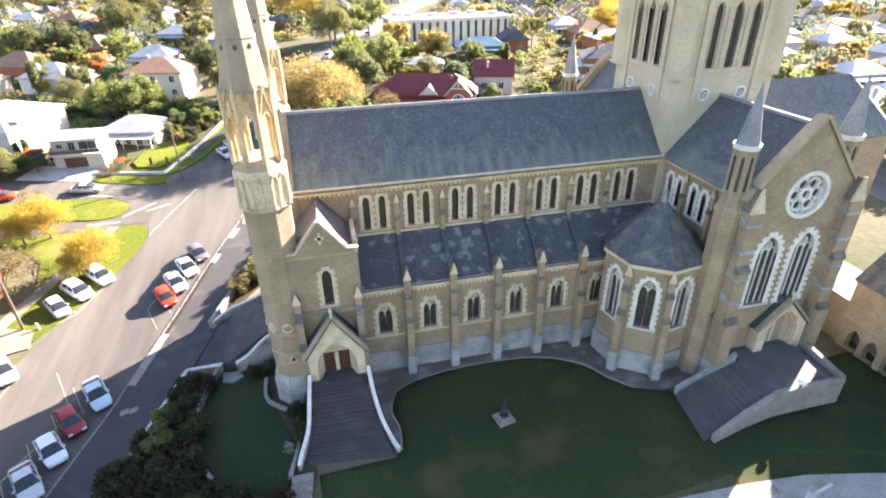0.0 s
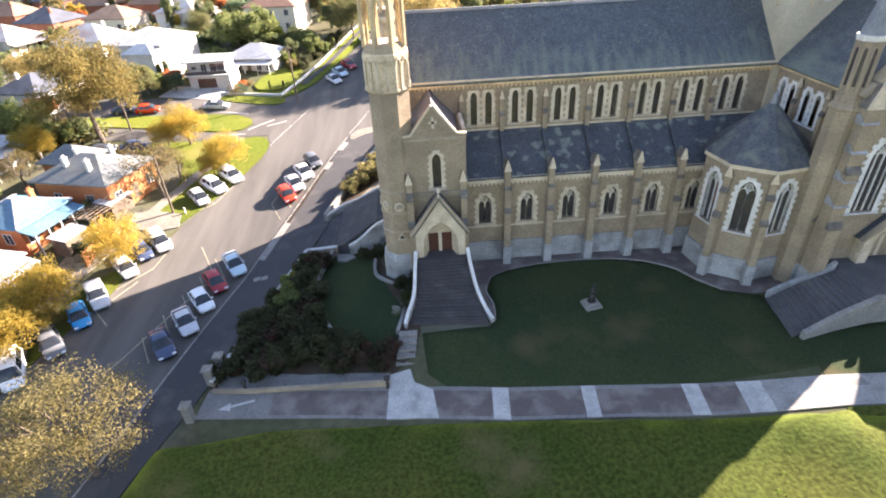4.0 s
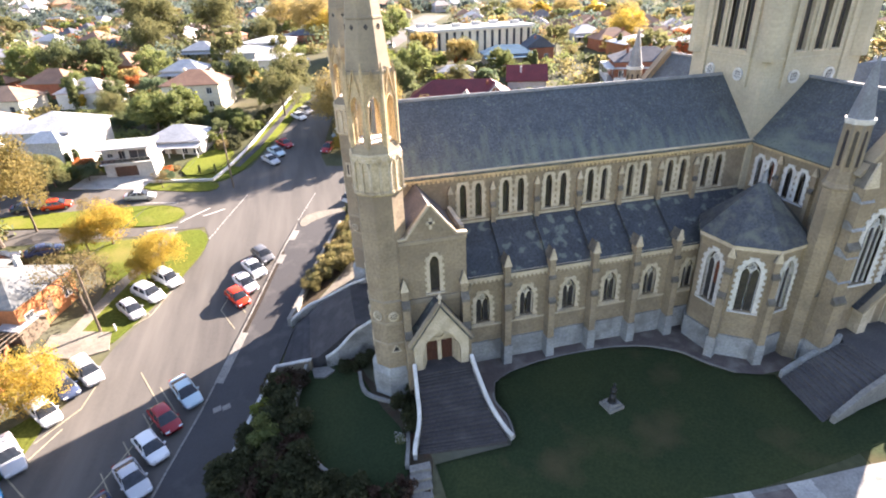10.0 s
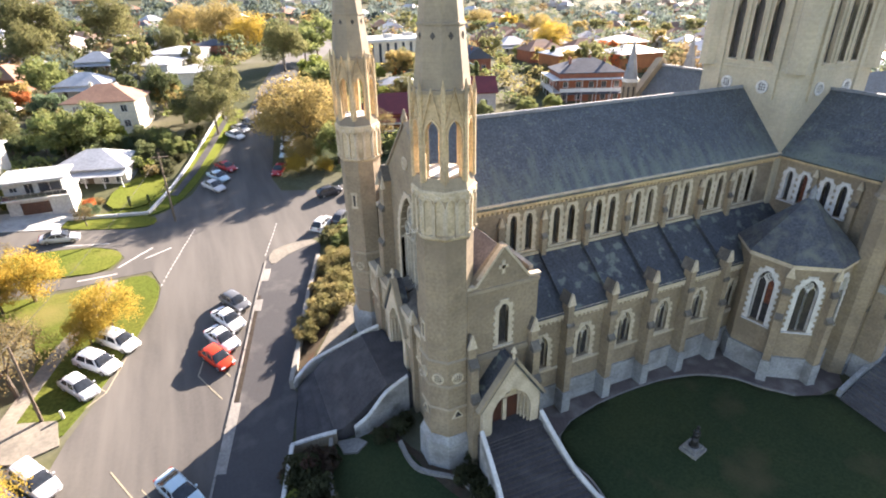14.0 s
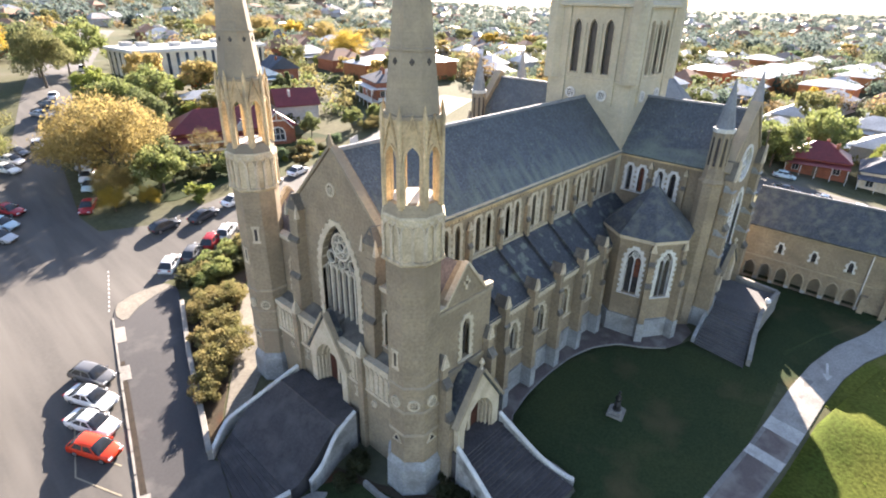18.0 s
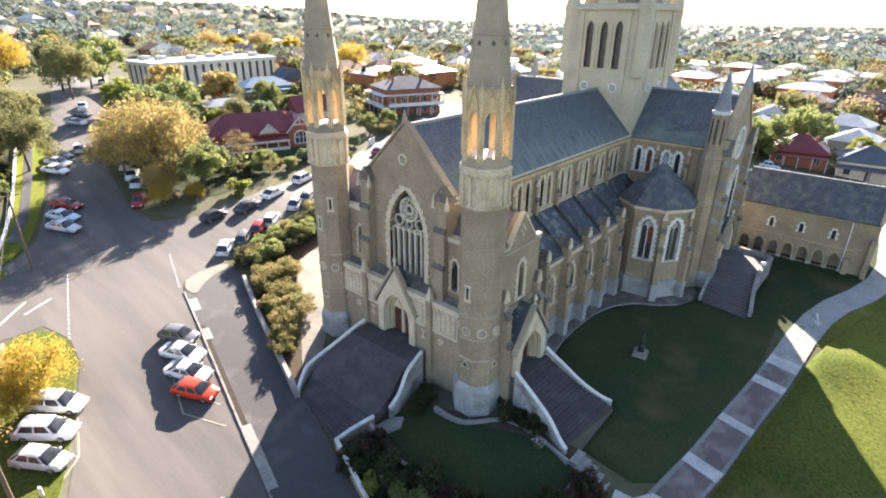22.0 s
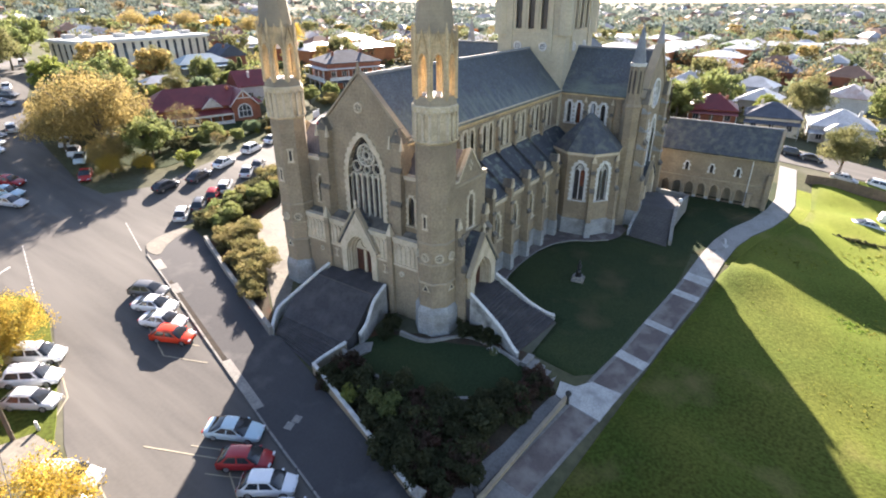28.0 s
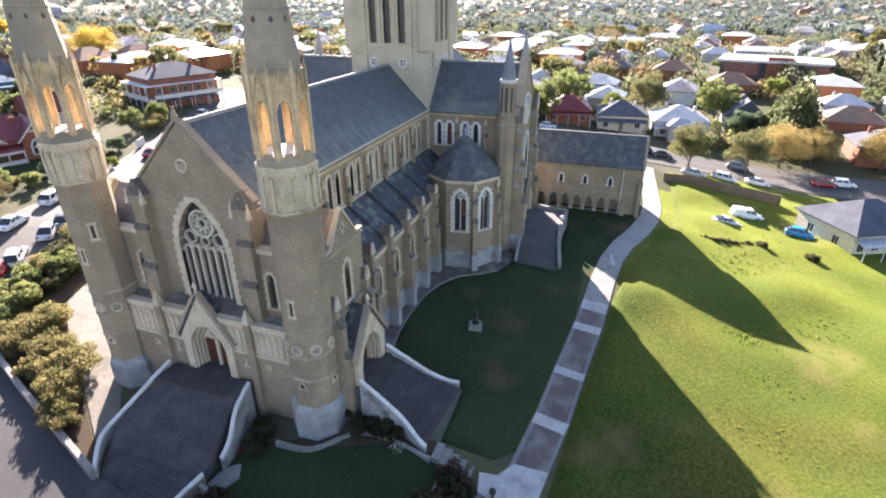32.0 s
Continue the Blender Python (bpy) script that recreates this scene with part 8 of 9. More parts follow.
# ---- street trees, poles ----
for k, x, y, s in (("yellow", -26.9, 19.6, 0.95), ("yellow", -28.9, 18.6, 0.6), ("yellow", -35.2, 28.4, 1.0), ("yellow", -38.0, 27.0, 0.75), ("yellow", -33.4, -2.4, 0.98), ("yellow", -37.2, -11.0, 1.05), ("yellow", -38.2, -15.3, 1.0), ("yellow", -41, -21, 0.95),
                   ("gum", -49.4, 30.0, 1.15), ("euc", -49, 46, 0.55), ("gold", 3.2, 63.5, 1.12), ("gold", -0.5, 69.5, 0.75), ("gold", 7.8, 70.5, 0.85), ("gold", 1.0, 57.0, 0.45), ("green", 7.0, 55.8, 0.85), ("dark", 9.8, 58.5, 0.75), ("bare", 17.8, 62.6, 0.85), ("lime", 5.5, 79.0, 0.9), ("lime", 14.4, 108.5, 1.0), ("green", 21.3, 95.6, 1.1), ("green", 13, 90, 1.1), ("dark", 15.4, 82.4, 0.9),
                   ("euc", -10.2, 90.5, 0.95), ("euc", -12.0, 80.0, 0.8), ("dark", -18.1, 90, 0.6), ("dark", -21.5, 101, 1.0), ("green", -15.5, 86, 0.5), ("euc", 10, 128, 1.1), ("dark", 12, 143, 1.3), ("green", 24, 148, 1.5), ("green", 18, 140, 1.2),
                   ("limecone", -30.0, 79.5, 1.25), ("limecone", -31.2, 77.8, 1.0), ("rust", -51.5, 114, 0.9), ("green", -49.2, 128, 1.1), ("bluegreen", -44, 104, 0.9), ("euc", -61, 188, 1.9), ("euc", -40, 205, 1.7), ("euc", -58, 170, 1.2), ("rust", -63, 126, 1.1), ("rust", -68, 132, 0.8), ("dark", -74, 132, 1.3), ("green", -84, 138, 1.4), ("dark", -66, 138, 1.2), ("green", -64.5, 112, 0.8), ("dark", -52.1, 100.5, 0.7), ("dark", -60, 104, 0.6), ("lime", -32, 150, 1.0), ("gold", 0, 210, 1.4), ("gold", -14, 232, 1.3), ("euc", -20, 180, 0.9), ("green", -20.5, 70, 0.5), ("green", -22.0, 73.5, 0.55), ("dark", -24.5, 68, 0.45), ("greenshrub", -26, 66, 1.6), ("goldshrub", -24.4, 64.5, 1.6), ("rustshrub", -23.6, 62.0, 1.5),
                   ("bare", -34.0, 12.5, 1.05), ("bare", -33.4, 17.5, 0.6), ("bare", -39.5, 35.2, 0.55), ("heath", -40, 22, 1.3), ("limecone", -43.0, 55.0, 0.55), ("cypress", -46.4, 54.0, 0.55), ("cypress", -47.6, 53.6, 0.5), ("bluegreen", -44.2, 50.4, 0.5), ("rust", -45.2, 53.0, 0.6), ("green", -49.0, 49.2, 0.55), ("greenshrub", -46.8, 50.6, 1.7), ("cypress", -26.8, 51.8, 0.24), ("cypress", -24.2, 52.0, 0.24), ("rust", -32.0, 51.6, 0.35), ("bare", -32.0, 46.4, 0.42), ("bluegreen", -31.8, 49.6, 0.3), ("rustshrub", -31.0, 52.6, 1.0),
                   ("euc", 84.0, -42.5, 0.75), ("euc", 92.0, -54.5, 0.7), ("gold", 99, -62, 0.72), ("gold", 104, -69, 0.62), ("pine", 114, -67, 1.15), ("pine", 118, -64, 0.8), ("gold", 104, -82, 0.7), ("green", 104, -8, 1.1), ("lime", 112, -4, 1.0), ("dark", 98, -4, 0.9), ("pine", 122, 2, 0.8), ("green", 122, -14, 1.2), ("euc", 128, -34, 0.9), ("bluegreen", 120, -58, 1.0), ("green", 132, -52, 1.2), ("dark", 112, 12, 1.2), ("dark", 104, 22, 1.2), ("green", 96, 14, 1.0), ("lime", 124, -26, 0.8),
                   ("euc", 39, 105.6, 0.65), ("green", 47, 99, 0.75), ("dark", 56, 99.5, 0.5), ("greenshrub", 52, 95, 1.8), ("shrub", 47.0, 86.6, 1.8), ("dark", 50.5, 88.5, 0.5), ("lime", 26.5, 88.6, 0.5), ("euc", 31.6, 87.4, 0.5), ("bluegreen", 40, 90, 0.6), ("yellow", 110, 141, 1.9), ("yellow", 106, 136, 1.4), ("gold", 138, 252, 1.05), ("f_yellow", 126, 258, 1.4), ("gold", 114, 262, 1.0), ("f_yellow", 150, 240, 1.5), ("gold", 164, 232, 0.95), ("yellow", 8, 182, 2.2), ("yellow", 0, 176, 1.6), ("rust", 118, 118, 1.3), ("yellow", 124, 112, 1.0),
                   ("green", 20, 57.5, 0.45), ("bluegreen", 43, 59.4, 0.4), ("bare", 18.4, 53.9, 0.4), ("bluegreen", 28.9, 57.8, 0.4), ("green", 53.5, 67, 0.5), ("heath", 58.2, 64.5, 1.5), ("heath", 55.0, 63.5, 1.4), ("green", 61, 67, 0.5), ("dark", 42.5, 66.8, 0.5), ("goldshrub", 9.7, 50.0, 1.7), ("goldshrub", 11.2, 50.7, 1.4), ("yellow", -0.8, 54.0, 0.6), ("yellow", 3.6, 52.4, 0.5)):
    tree(k, x, y, s, group="street and garden trees")
tree("halfbare", -24.8, -29.0, 1.25, group="street and garden trees")
tree("halfbare", -29.5, -30.0, 0.95, group="street and garden trees")
for k in range(20):
    tree(rp.choice(["heath", "greenshrub", "shrub", "rustshrub", "goldshrub"]), rp.uniform(-44, -37), rp.uniform(-16, 24), rp.uniform(0.7, 1.2), group="front garden shrubs")
for k in range(14):
    f = k / 13
    tree(rp.choice(["dark", "green", "dark", "bluegreen"]), -47 + 23 * f + rp.uniform(-1, 1), 79.5 - 4 * f + rp.uniform(-1.5, 1.5), rp.uniform(0.32, 0.5), group="garden hedge trees")
for k in range(12):
    f = k / 11
    tree(rp.choice(["shrub", "greenshrub", "goldshrub", "shrub"]), -22.0 + 6 * f + rp.uniform(-1, 1), 63.5 + 17 * f + rp.uniform(-1, 1), rp.uniform(1.0, 1.5), group="garden shrubs")
for k in range(16):
    tree(rp.choice(["greenshrub", "shrub", "goldshrub", "rustshrub"]), rp.uniform(12, 40), rp.uniform(53, 60), rp.uniform(0.9, 1.5), group="garden shrubs")


def pole(x, y, h=9.5, arms=True, lean=0):
    ob = thing("power_pole", "weathered timber power pole with a crossarm", "power pole", "power poles", m=pose(x, y, lie(x, y), 0, lean))
    bm = bmesh.new()
    rod(bm, (0, 0, -0.5), (0, 0, h), 0.17, 0.11, 8)
    part("post", bm, TIMBER, ob)
    if arms:
        bm = bmesh.new()
        box(bm, -1.1, 1.1, -0.06, 0.06, h - 0.7, h - 0.55)
        part("crossarm", bm, TIMBER, ob)
    return ob


pole(-20.8, 46.4, 10.5)
pole(-31.6, 8.6, 8.0, False)
pole(-46.5, 33.8, 9.0)
pole(97.5, -7.5, 9.0)
cable = thing("power_cable", "thin overhead power cables across the street", "cable")
for a, b in (((-20.8, 46.4, 12.0), (-31.6, 8.6, 7.6)), ((-20.8, 46.4, 12.0), (-46.5, 33.8, 11.2)), ((-31.6, 8.6, 7.6), (-40, -30, 5.0))):
    pts = [(a[0] + (b[0] - a[0]) * t, a[1] + (b[1] - a[1]) * t, a[2] + (b[2] - a[2]) * t - 4 * 0.7 * t * (1 - t)) for t in [k / 10 for k in range(11)]]
    line = bpy.data.curves.new("wire", "CURVE")
    line.dimensions, line.bevel_depth, line.bevel_resolution = "3D", 0.025, 0
    run = line.splines.new("POLY")
    run.points.add(len(pts) - 1)
    for pt, p in zip(run.points, pts):
        pt.co = (*p, 1)
    line.materials.append(BLACK)
    put("wire", line, cable)
bm = bmesh.new()
rod(bm, (-30.0, 8.4, lie(-30, 8.4) - 0.1), (-30.0, 8.4, lie(-30, 8.4) + 0.95), 0.14, 0.12, 8)
tagged(part("bollard", bm, PALE), "short white-painted bollard at a driveway", "bollard")

# ---- houses near by ----
def at(x, y, deg, dz=0.0):
    return pose(x, y, lie(x, y) + dz, 0, 0, deg)


house("orange brick house with a grey hip roof and white chimneys", 8.8, 11.0, 3.9, "orange", "greymetal", 2.2, m=at(-42.4, 13.6, 74), chimneys=4, chimney_wall="white", windows=3, verandah=False, wings=((3.0, 6.0, 5.0, 6.0, 4.2),))
house("brick house with a pale blue metal roof and verandah", 7.0, 7.6, 3.3, "orange", "blue", 1.7, m=at(-47.6, 4.4, 74), chimneys=2, verandah=True, verandah_roof="blue", caps=True)
house("low brick house with a white metal roof", 13, 9, 3.4, "brick", "zinc", 2.0, m=at(-49.0, -9.0, 74), chimneys=2)
house("white rendered two-storey house with pale hip roof", 12, 12, 6.4, "white", "zinc", 2.4, m=at(-51.5, 63.5, -15), chimneys=0, storeys=2, verandah=False, wings=((3, -7, 6, 4, 5.4),))
house("brick house with a steep grey gable behind the villa", 9, 8, 4.2, "brick", "slate", 3.0, gable=True, m=at(63.5, 113, 80), chimneys=1, verandah=False)
house("long cottage with a pale blue iron roof", 14, 8, 3.4, "white", "blue", 2.2, m=at(52, 108.5, -10), chimneys=0, verandah=True)
house("low outbuilding with a grey iron roof", 9, 5, 2.8, "board", "zinc", 1.4, m=at(32.7, 94.5, -14), chimneys=0, verandah=False)
house("white single-storey house with a pale hip roof", 11, 9, 3.4, "white", "zinc", 2.2, m=at(-31.8, 66.6, -14, -1.3), chimneys=0, verandah=True, verandah_roof="zinc", windows=5)
house("cream two-storey house with a terracotta hip roof", 13, 10.5, 6.0, "cream", "terra", 2.8, m=at(-31.5, 93.5, -12), chimneys=1, storeys=2, verandah=False)
# brick villa with its gabled bay and verandah
vl = house("long brick villa with maroon roof and white gables", 23, 10, 3.9, "brick", "red", 3.5, m=at(28.65, 74.5, -18, -1.2), chimneys=3, windows=6, verandah=False)
mv = facing(7.8, -5.9, 0, -90)
bm = bmesh.new()
prism(bm, [(-2.6, -1.0), (2.6, -1.0), (2.6, 3.9), (0, 6.6), (-2.6, 3.9)], -3.0, 0, mv)
part("gable_bay", bm, WALL["brick"], vl)
bm = bmesh.new()
for s in (-1, 1):
    prism(bm, [(s * 3.1, 3.45), (0, 6.7), (0, 6.95), (s * 3.1, 3.7)], -6.0, 0.35, mv)
part("gable_roof", bm, ROOF["red"], vl)
bm = bmesh.new()
coping(bm, [(-3.1, 3.4), (0, 6.65), (3.1, 3.4)], 0.28, 0.2, mv, 0.1, 0.42)
prism(bm, [(-1.5, 5.0), (1.5, 5.0), (1.5, 5.2), (-1.5, 5.2)], 0.05, 0.2, mv)
prism(bm, [(-0.09, 5.2), (0.09, 5.2), (0.09, 6.6), (-0.09, 6.6)], 0.05, 0.2, mv)
part("barge_board", bm, WHITE_TRIM, vl, "white fretted gable boards")
bm = bmesh.new()
outl = [(-1.3, 1.2), (-1.3, 2.4)] + [(1.3 * math.cos(a), 2.4 + 1.3 * math.sin(a)) for a in [math.pi * (1 - k / 10) for k in range(1, 10)]] + [(1.3, 2.4), (1.3, 1.2)]
prism(bm, outl, 0.0, 0.04, mv)
bay = part("window", bm, PANE, vl, "broad arched bay window")
bm = bmesh.new()
ring(bm, outl, 0.24, 0, 0.14, mv, False)
for u in (-0.45, 0.45):
    prism(bm, [(u - 0.06, 1.2), (u + 0.06, 1.2), (u + 0.06, 3.5), (u - 0.06, 3.5)], 0.04, 0.1, mv)
prism(bm, [(-1.5, 1.0), (1.5, 1.0), (1.5, 1.2), (-1.5, 1.2)], 0, 0.2, mv)
prism(bm, [(-1.3, 2.34), (1.3, 2.34), (1.3, 2.46), (-1.3, 2.46)], 0.04, 0.1, mv)
part("window_frame", bm, WHITE_TRIM, bay)
bm = bmesh.new()
hull(bm, [(-11.8, -7.4, 2.5), (4.9, -7.4, 2.5), (4.9, -5.0, 3.1), (-11.8, -5.0, 3.1)], [(-11.8, -7.4, 2.6), (4.9, -7.4, 2.6), (4.9, -5.0, 3.2), (-11.8, -5.0, 3.2)])
part("verandah_roof", bm, ROOF["red"], vl)
bm = bmesh.new()
box(bm, -11.7, 4.9, -7.32, -7.24, 2.05, 2.5)
part("verandah_frieze", bm, WHITE_TRIM, vl, "white timber fretwork frieze")
for k in range(8):
    bm = bmesh.new()
    box(bm, -11.6 + k * 2.33, -11.44 + k * 2.33, -7.36, -7.2, -1.4, 2.5)
    part("post", bm, WHITE_TRIM, vl)
for k in range(7):
    bm = bmesh.new()
    box(bm, -11.4 + k * 2.33, -9.3 + k * 2.33, -7.3, -7.26, 0.3, 1.0)
    part("balustrade", bm, WHITE_TRIM, vl)
mg = facing(1.2, -5.6, 0, -90)
bm = bmesh.new()
prism(bm, [(-1.7, 3.7), (1.7, 3.7), (0, 5.4)], -3.0, 0, mg)
part("dormer_gable", bm, WALL["white"], vl, "small white gable over the entrance")
bm = bmesh.new()
coping(bm, [(-2.0, 3.5), (0, 5.5), (2.0, 3.5)], 0.22, 0.18, mg, 0.0, 0.25)
part("barge_board", bm, WHITE_TRIM, vl)
bm = bmesh.new()
for s in (-1, 1):
    prism(bm, [(s * 2.0, 3.55), (0, 5.55), (0, 5.75), (s * 2.0, 3.75)], -4.0, 0.0, mg)
part("gable_roof", bm, ROOF["red"], vl)
house("two-storey red brick house with white iron-lace verandahs", 16, 12, 7.4, "brick", "slate", 2.8, m=at(78.0, 78.0, -22, -0.9), chimneys=4, storeys=2, windows=5)
house("white gabled cottage with maroon roof", 8, 9, 3.8, "white", "red", 3.2, gable=True, m=at(46.5, 79, 70), chimneys=1, verandah=False)
house("brick house with maroon hip roof", 10.5, 8.5, 3.4, "brick", "red", 3.0, m=at(110, -15, -80), chimneys=3)
house("cream weatherboard cottage with a grey hip roof", 11, 10, 3.8, "cream", "slate", 2.8, m=at(112, -28, -84), chimneys=2)
house("white weatherboard house with a pale iron roof", 12, 12, 4.0, "white", "zinc", 3.0, m=at(115, -41.5, -84), chimneys=2, wings=((0, -7, 6, 4, 3.6),))
house("white gabled house with a dark roof", 10, 9, 4.0, "white", "slate", 4.0, gable=True, m=at(128, -58, 0), chimneys=1)
house("timber pavilion with a pale metal roof and glazed verandah", 13, 11, 3.6, "cream", "slate", 3.2, m=at(64.0, -66.5, -62), chimneys=0, verandah=True, windows=5, verandah_roof="zinc")
house("low white house with a grey roof behind trees", 12, 9, 3.6, "white", "slate", 2.4, m=at(-66, 47, 74), chimneys=1, verandah=True, verandah_roof="zinc")
house("white cottage with a pale iron roof", 10, 9, 3.4, "white", "zinc", 2.2, m=at(-64, 22, 74), chimneys=1, verandah=True)
for k, x, y, s in (("bare", -57, 38, 0.8), ("green", -60, 30, 0.8), ("yellow", -56, 24, 0.9), ("bluegreen", -70, 34, 0.9), ("dark", -74, 44, 0.9), ("gold", -72, 54, 0.6), ("green", -60, 54, 0.6), ("heath", -55, 33, 1.5), ("heath", -58, 45, 1.4), ("greenshrub", -54, 30, 1.5), ("bare", -54, 16, 0.7), ("green", -56, 8, 0.8), ("lime", -60, 14, 0.7), ("bluegreen", -58, -2, 0.9), ("dark", -66, 10, 0.9), ("rust", -62, 38, 0.8)):
    tree(k, x, y, s, group="street and garden trees")
house("long white shop with a flat pale metal roof", 20, 14, 5.2, "white", "zinc", 1.2, m=at(-18, 160, 72), chimneys=0, verandah=False, windows=5)
house("white rendered hall with a pale metal roof", 16, 12, 4.8, "white", "zinc", 1.4, m=at(-24, 141, 72), chimneys=0, verandah=False, windows=4)
house("low white shop with a metal roof", 13, 11, 4.0, "cream", "zinc", 1.2, m=at(-14, 126, 72), chimneys=0, verandah=True, windows=4)
house("red brick shop with a grey roof", 14, 12, 5.0, "brick", "slate", 1.6, m=at(-6, 178, 72), chimneys=0, verandah=False, windows=4)
# split-level white house with its garage
gh = thing("modern_house", "white flat-roofed two-storey house with a dark garage door", "house", m=at(-37.7, 54.0, -1) @ Matrix.Diagonal((0.9, 0.9, 0.86, 1)))
bm = bmesh.new()
pierced(bm, [(-4.3, -1.0), (4.3, -1.0), (4.3, 2.9), (-4.3, 2.9)], [[(-2.6, 0.1), (1.4, 0.1), (1.4, 2.2), (-2.6, 2.2)]], -0.3, 0, facing(0, -3.2, 0, -90))
box(bm, -4.3, 4.3, -2.88, 4.0, -1.0, 2.9)
part("wall", bm, WALL["white"], gh, "white rendered garage storey")
bm = bmesh.new()
prism(bm, [(-2.6, 0.1), (1.4, 0.1), (1.4, 2.2), (-2.6, 2.2)], -0.28, -0.2, facing(0, -3.2, 0, -90))
for k in range(1, 4):
    prism(bm, [(-2.55, 0.1 + k * 0.52), (1.35, 0.1 + k * 0.52), (1.35, 0.16 + k * 0.52), (-2.55, 0.16 + k * 0.52)], -0.2, -0.17, facing(0, -3.2, 0, -90))
part("garage_door", bm, mat("chestnut_garage_door", (0.10, 0.05, 0.032), (0.075, 0.038, 0.026), scale=1.5, rough=0.5), gh, "dark chestnut panelled garage door")
bm = bmesh.new()
box(bm, -4.6, 4.6, -4.1, 4.2, 2.9, 3.1)
part("floor_slab", bm, WHITE_TRIM, gh, "white projecting balcony slab")
bm = bmesh.new()
holes = [[(u - w, v), (u + w, v), (u + w, v2), (u - w, v2)] for u, w, v, v2 in ((-3.0, 0.45, 4.0, 4.7), (-0.9, 0.55, 3.2, 5.1), (1.9, 1.5, 3.2, 5.1))]
pierced(bm, [(-4.3, 3.1), (3.6, 3.1), (3.6, 5.6), (-4.3, 5.6)], holes, -0.2, 0, facing(0, -2.4, 0, -90))
box(bm, -4.3, -4.1, -2.2, 4.0, 3.1, 5.6)
box(bm, 3.4, 3.6, -2.2, 4.0, 3.1, 5.6)
box(bm, -4.1, 3.4, 3.8, 4.0, 3.1, 5.6)
part("upper_wall", bm, WALL["white"], gh)
for u, w, v, v2 in ((-3.0, 0.45, 4.0, 4.7), (-0.9, 0.55, 3.2, 5.1), (1.9, 1.5, 3.2, 5.1)):
    bm = bmesh.new()
    prism(bm, [(u - w, v), (u + w, v), (u + w, v2), (u - w, v2)], -0.16, -0.1, facing(0, -2.4, 0, -90))
    g = part("window", bm, PANE, gh)
    bm = bmesh.new()
    prism(bm, [(u - 0.04, v), (u + 0.04, v), (u + 0.04, v2), (u - 0.04, v2)], -0.1, -0.05, facing(0, -2.4, 0, -90))
    part("window_frame", bm, METAL, g)
bm = bmesh.new()
box(bm, -5.0, 4.4, -3.6, 4.4, 5.6, 5.95)
part("roof", bm, ROOF["zinc"], gh, "flat white metal roof with deep eaves")
bm = bmesh.new()
for u in range(10):
    box(bm, -4.4 + u * 0.97, -4.36 + u * 0.97, -4.02, -3.98, 3.1, 3.95)
box(bm, -4.4, 4.4, -4.03, -3.97, 3.93, 4.0)
part("balcony_rail", bm, METAL, gh)
bm = bmesh.new()
box(bm, -4.35, 4.35, -4.01, -3.99, 3.2, 3.9)
part("balcony_glass", bm, PANE, gh, "tinted glass balcony panel")
drape("bright_lawn", smooth_loop([(-30.4, 51.4), (-25.2, 51.0), (-22.8, 56.0), (-21.4, 62.0), (-25.4, 63.2), (-29.4, 58.4)], 1), ROUGH_GRASS, 0.35, "bright mown front lawn of the white house", "lawn")
wall_run("street_wall", [(x, y, lie(x, y) + 0.42, lie(x, y) - 0.8) for x, y in ((-35.4, 48.6), (-30, 48.8), (-24.4, 49.2), (-22.6, 53.2), (-20.9, 57.3), (-18.2, 65.2), (-15.2, 76), (-12.3, 87), (-9.4, 98))], 0.3, WALL["white"], "white rendered garden wall along the street", cap=WHITE_TRIM)
wall_run("side_fence", [(45.4, 57.4, lie(45.4, 57.4) + 1.5, lie(45.4, 57.4) - 0.3), (48.4, 58.6, lie(48.4, 58.6) + 1.5, lie(48.4, 58.6) - 0.3)], 0.1, WHITE_TRIM, "white painted side fence beside shrubs", "fence")
wall_run("field_fence", [(73.5, -37.6, 1.5, -2), (74.5, -42, 1.2, -3), (74.0, -47.5, 0.6, -4), (72, -57, -0.2, -4)], 0.12, TIMBER, "weathered timber fence at the field's edge", "fence")
wall_run("yard_fence", [(-39.5, 6.8, 1.2, -1.5), (-37.5, 1.0, 0.8, -2), (-37.6, -2.5, 0.6, -2.4)], 0.15, WALL["orange"], "orange brick front fence", "fence")

for x, y, deg, w in ((-38.6, 8.9, 74, 1.9), (-40.6, 1.2, 74, 1.6)):
    shed = thing("garden_shed", "small timber lean-to with a pale metal roof", "shed", "garden sheds", m=at(x, y, deg))
    bm = bmesh.new()
    box(bm, -w, w, -1.0, 1.0, -0.4, 2.0)
    part("wall", bm, TIMBER, shed)
    bm = bmesh.new()
    hull(bm, [(-w - 0.2, -1.2, 2.0), (w + 0.2, -1.2, 2.0), (w + 0.2, 1.2, 2.35), (-w - 0.2, 1.2, 2.35)], [(-w - 0.2, -1.2, 2.08), (w + 0.2, -1.2, 2.08), (w + 0.2, 1.2, 2.43), (-w - 0.2, 1.2, 2.43)])
    part("roof", bm, ROOF["zinc"], shed)
pergola = thing("pergola", "weathered timber pergola in the front yard", "pergola", m=at(-39.6, 5.2, 74))
for u in (-1.5, 1.5):
    for v in (-1.6, 1.6):
        bm = bmesh.new()
        box(bm, u - 0.06, u + 0.06, v - 0.06, v + 0.06, -0.3, 2.2)
        part("post", bm, TIMBER, pergola)
    bm = bmesh.new()
    box(bm, u - 0.05, u + 0.05, -1.9, 1.9, 2.2, 2.36)
    part("beam", bm, TIMBER, pergola)
for k in range(6):
    bm = bmesh.new()
    box(bm, -1.9, 1.9, -1.75 + k * 0.68, -1.68 + k * 0.68, 2.36, 2.46)
    part("rafter", bm, TIMBER, pergola)

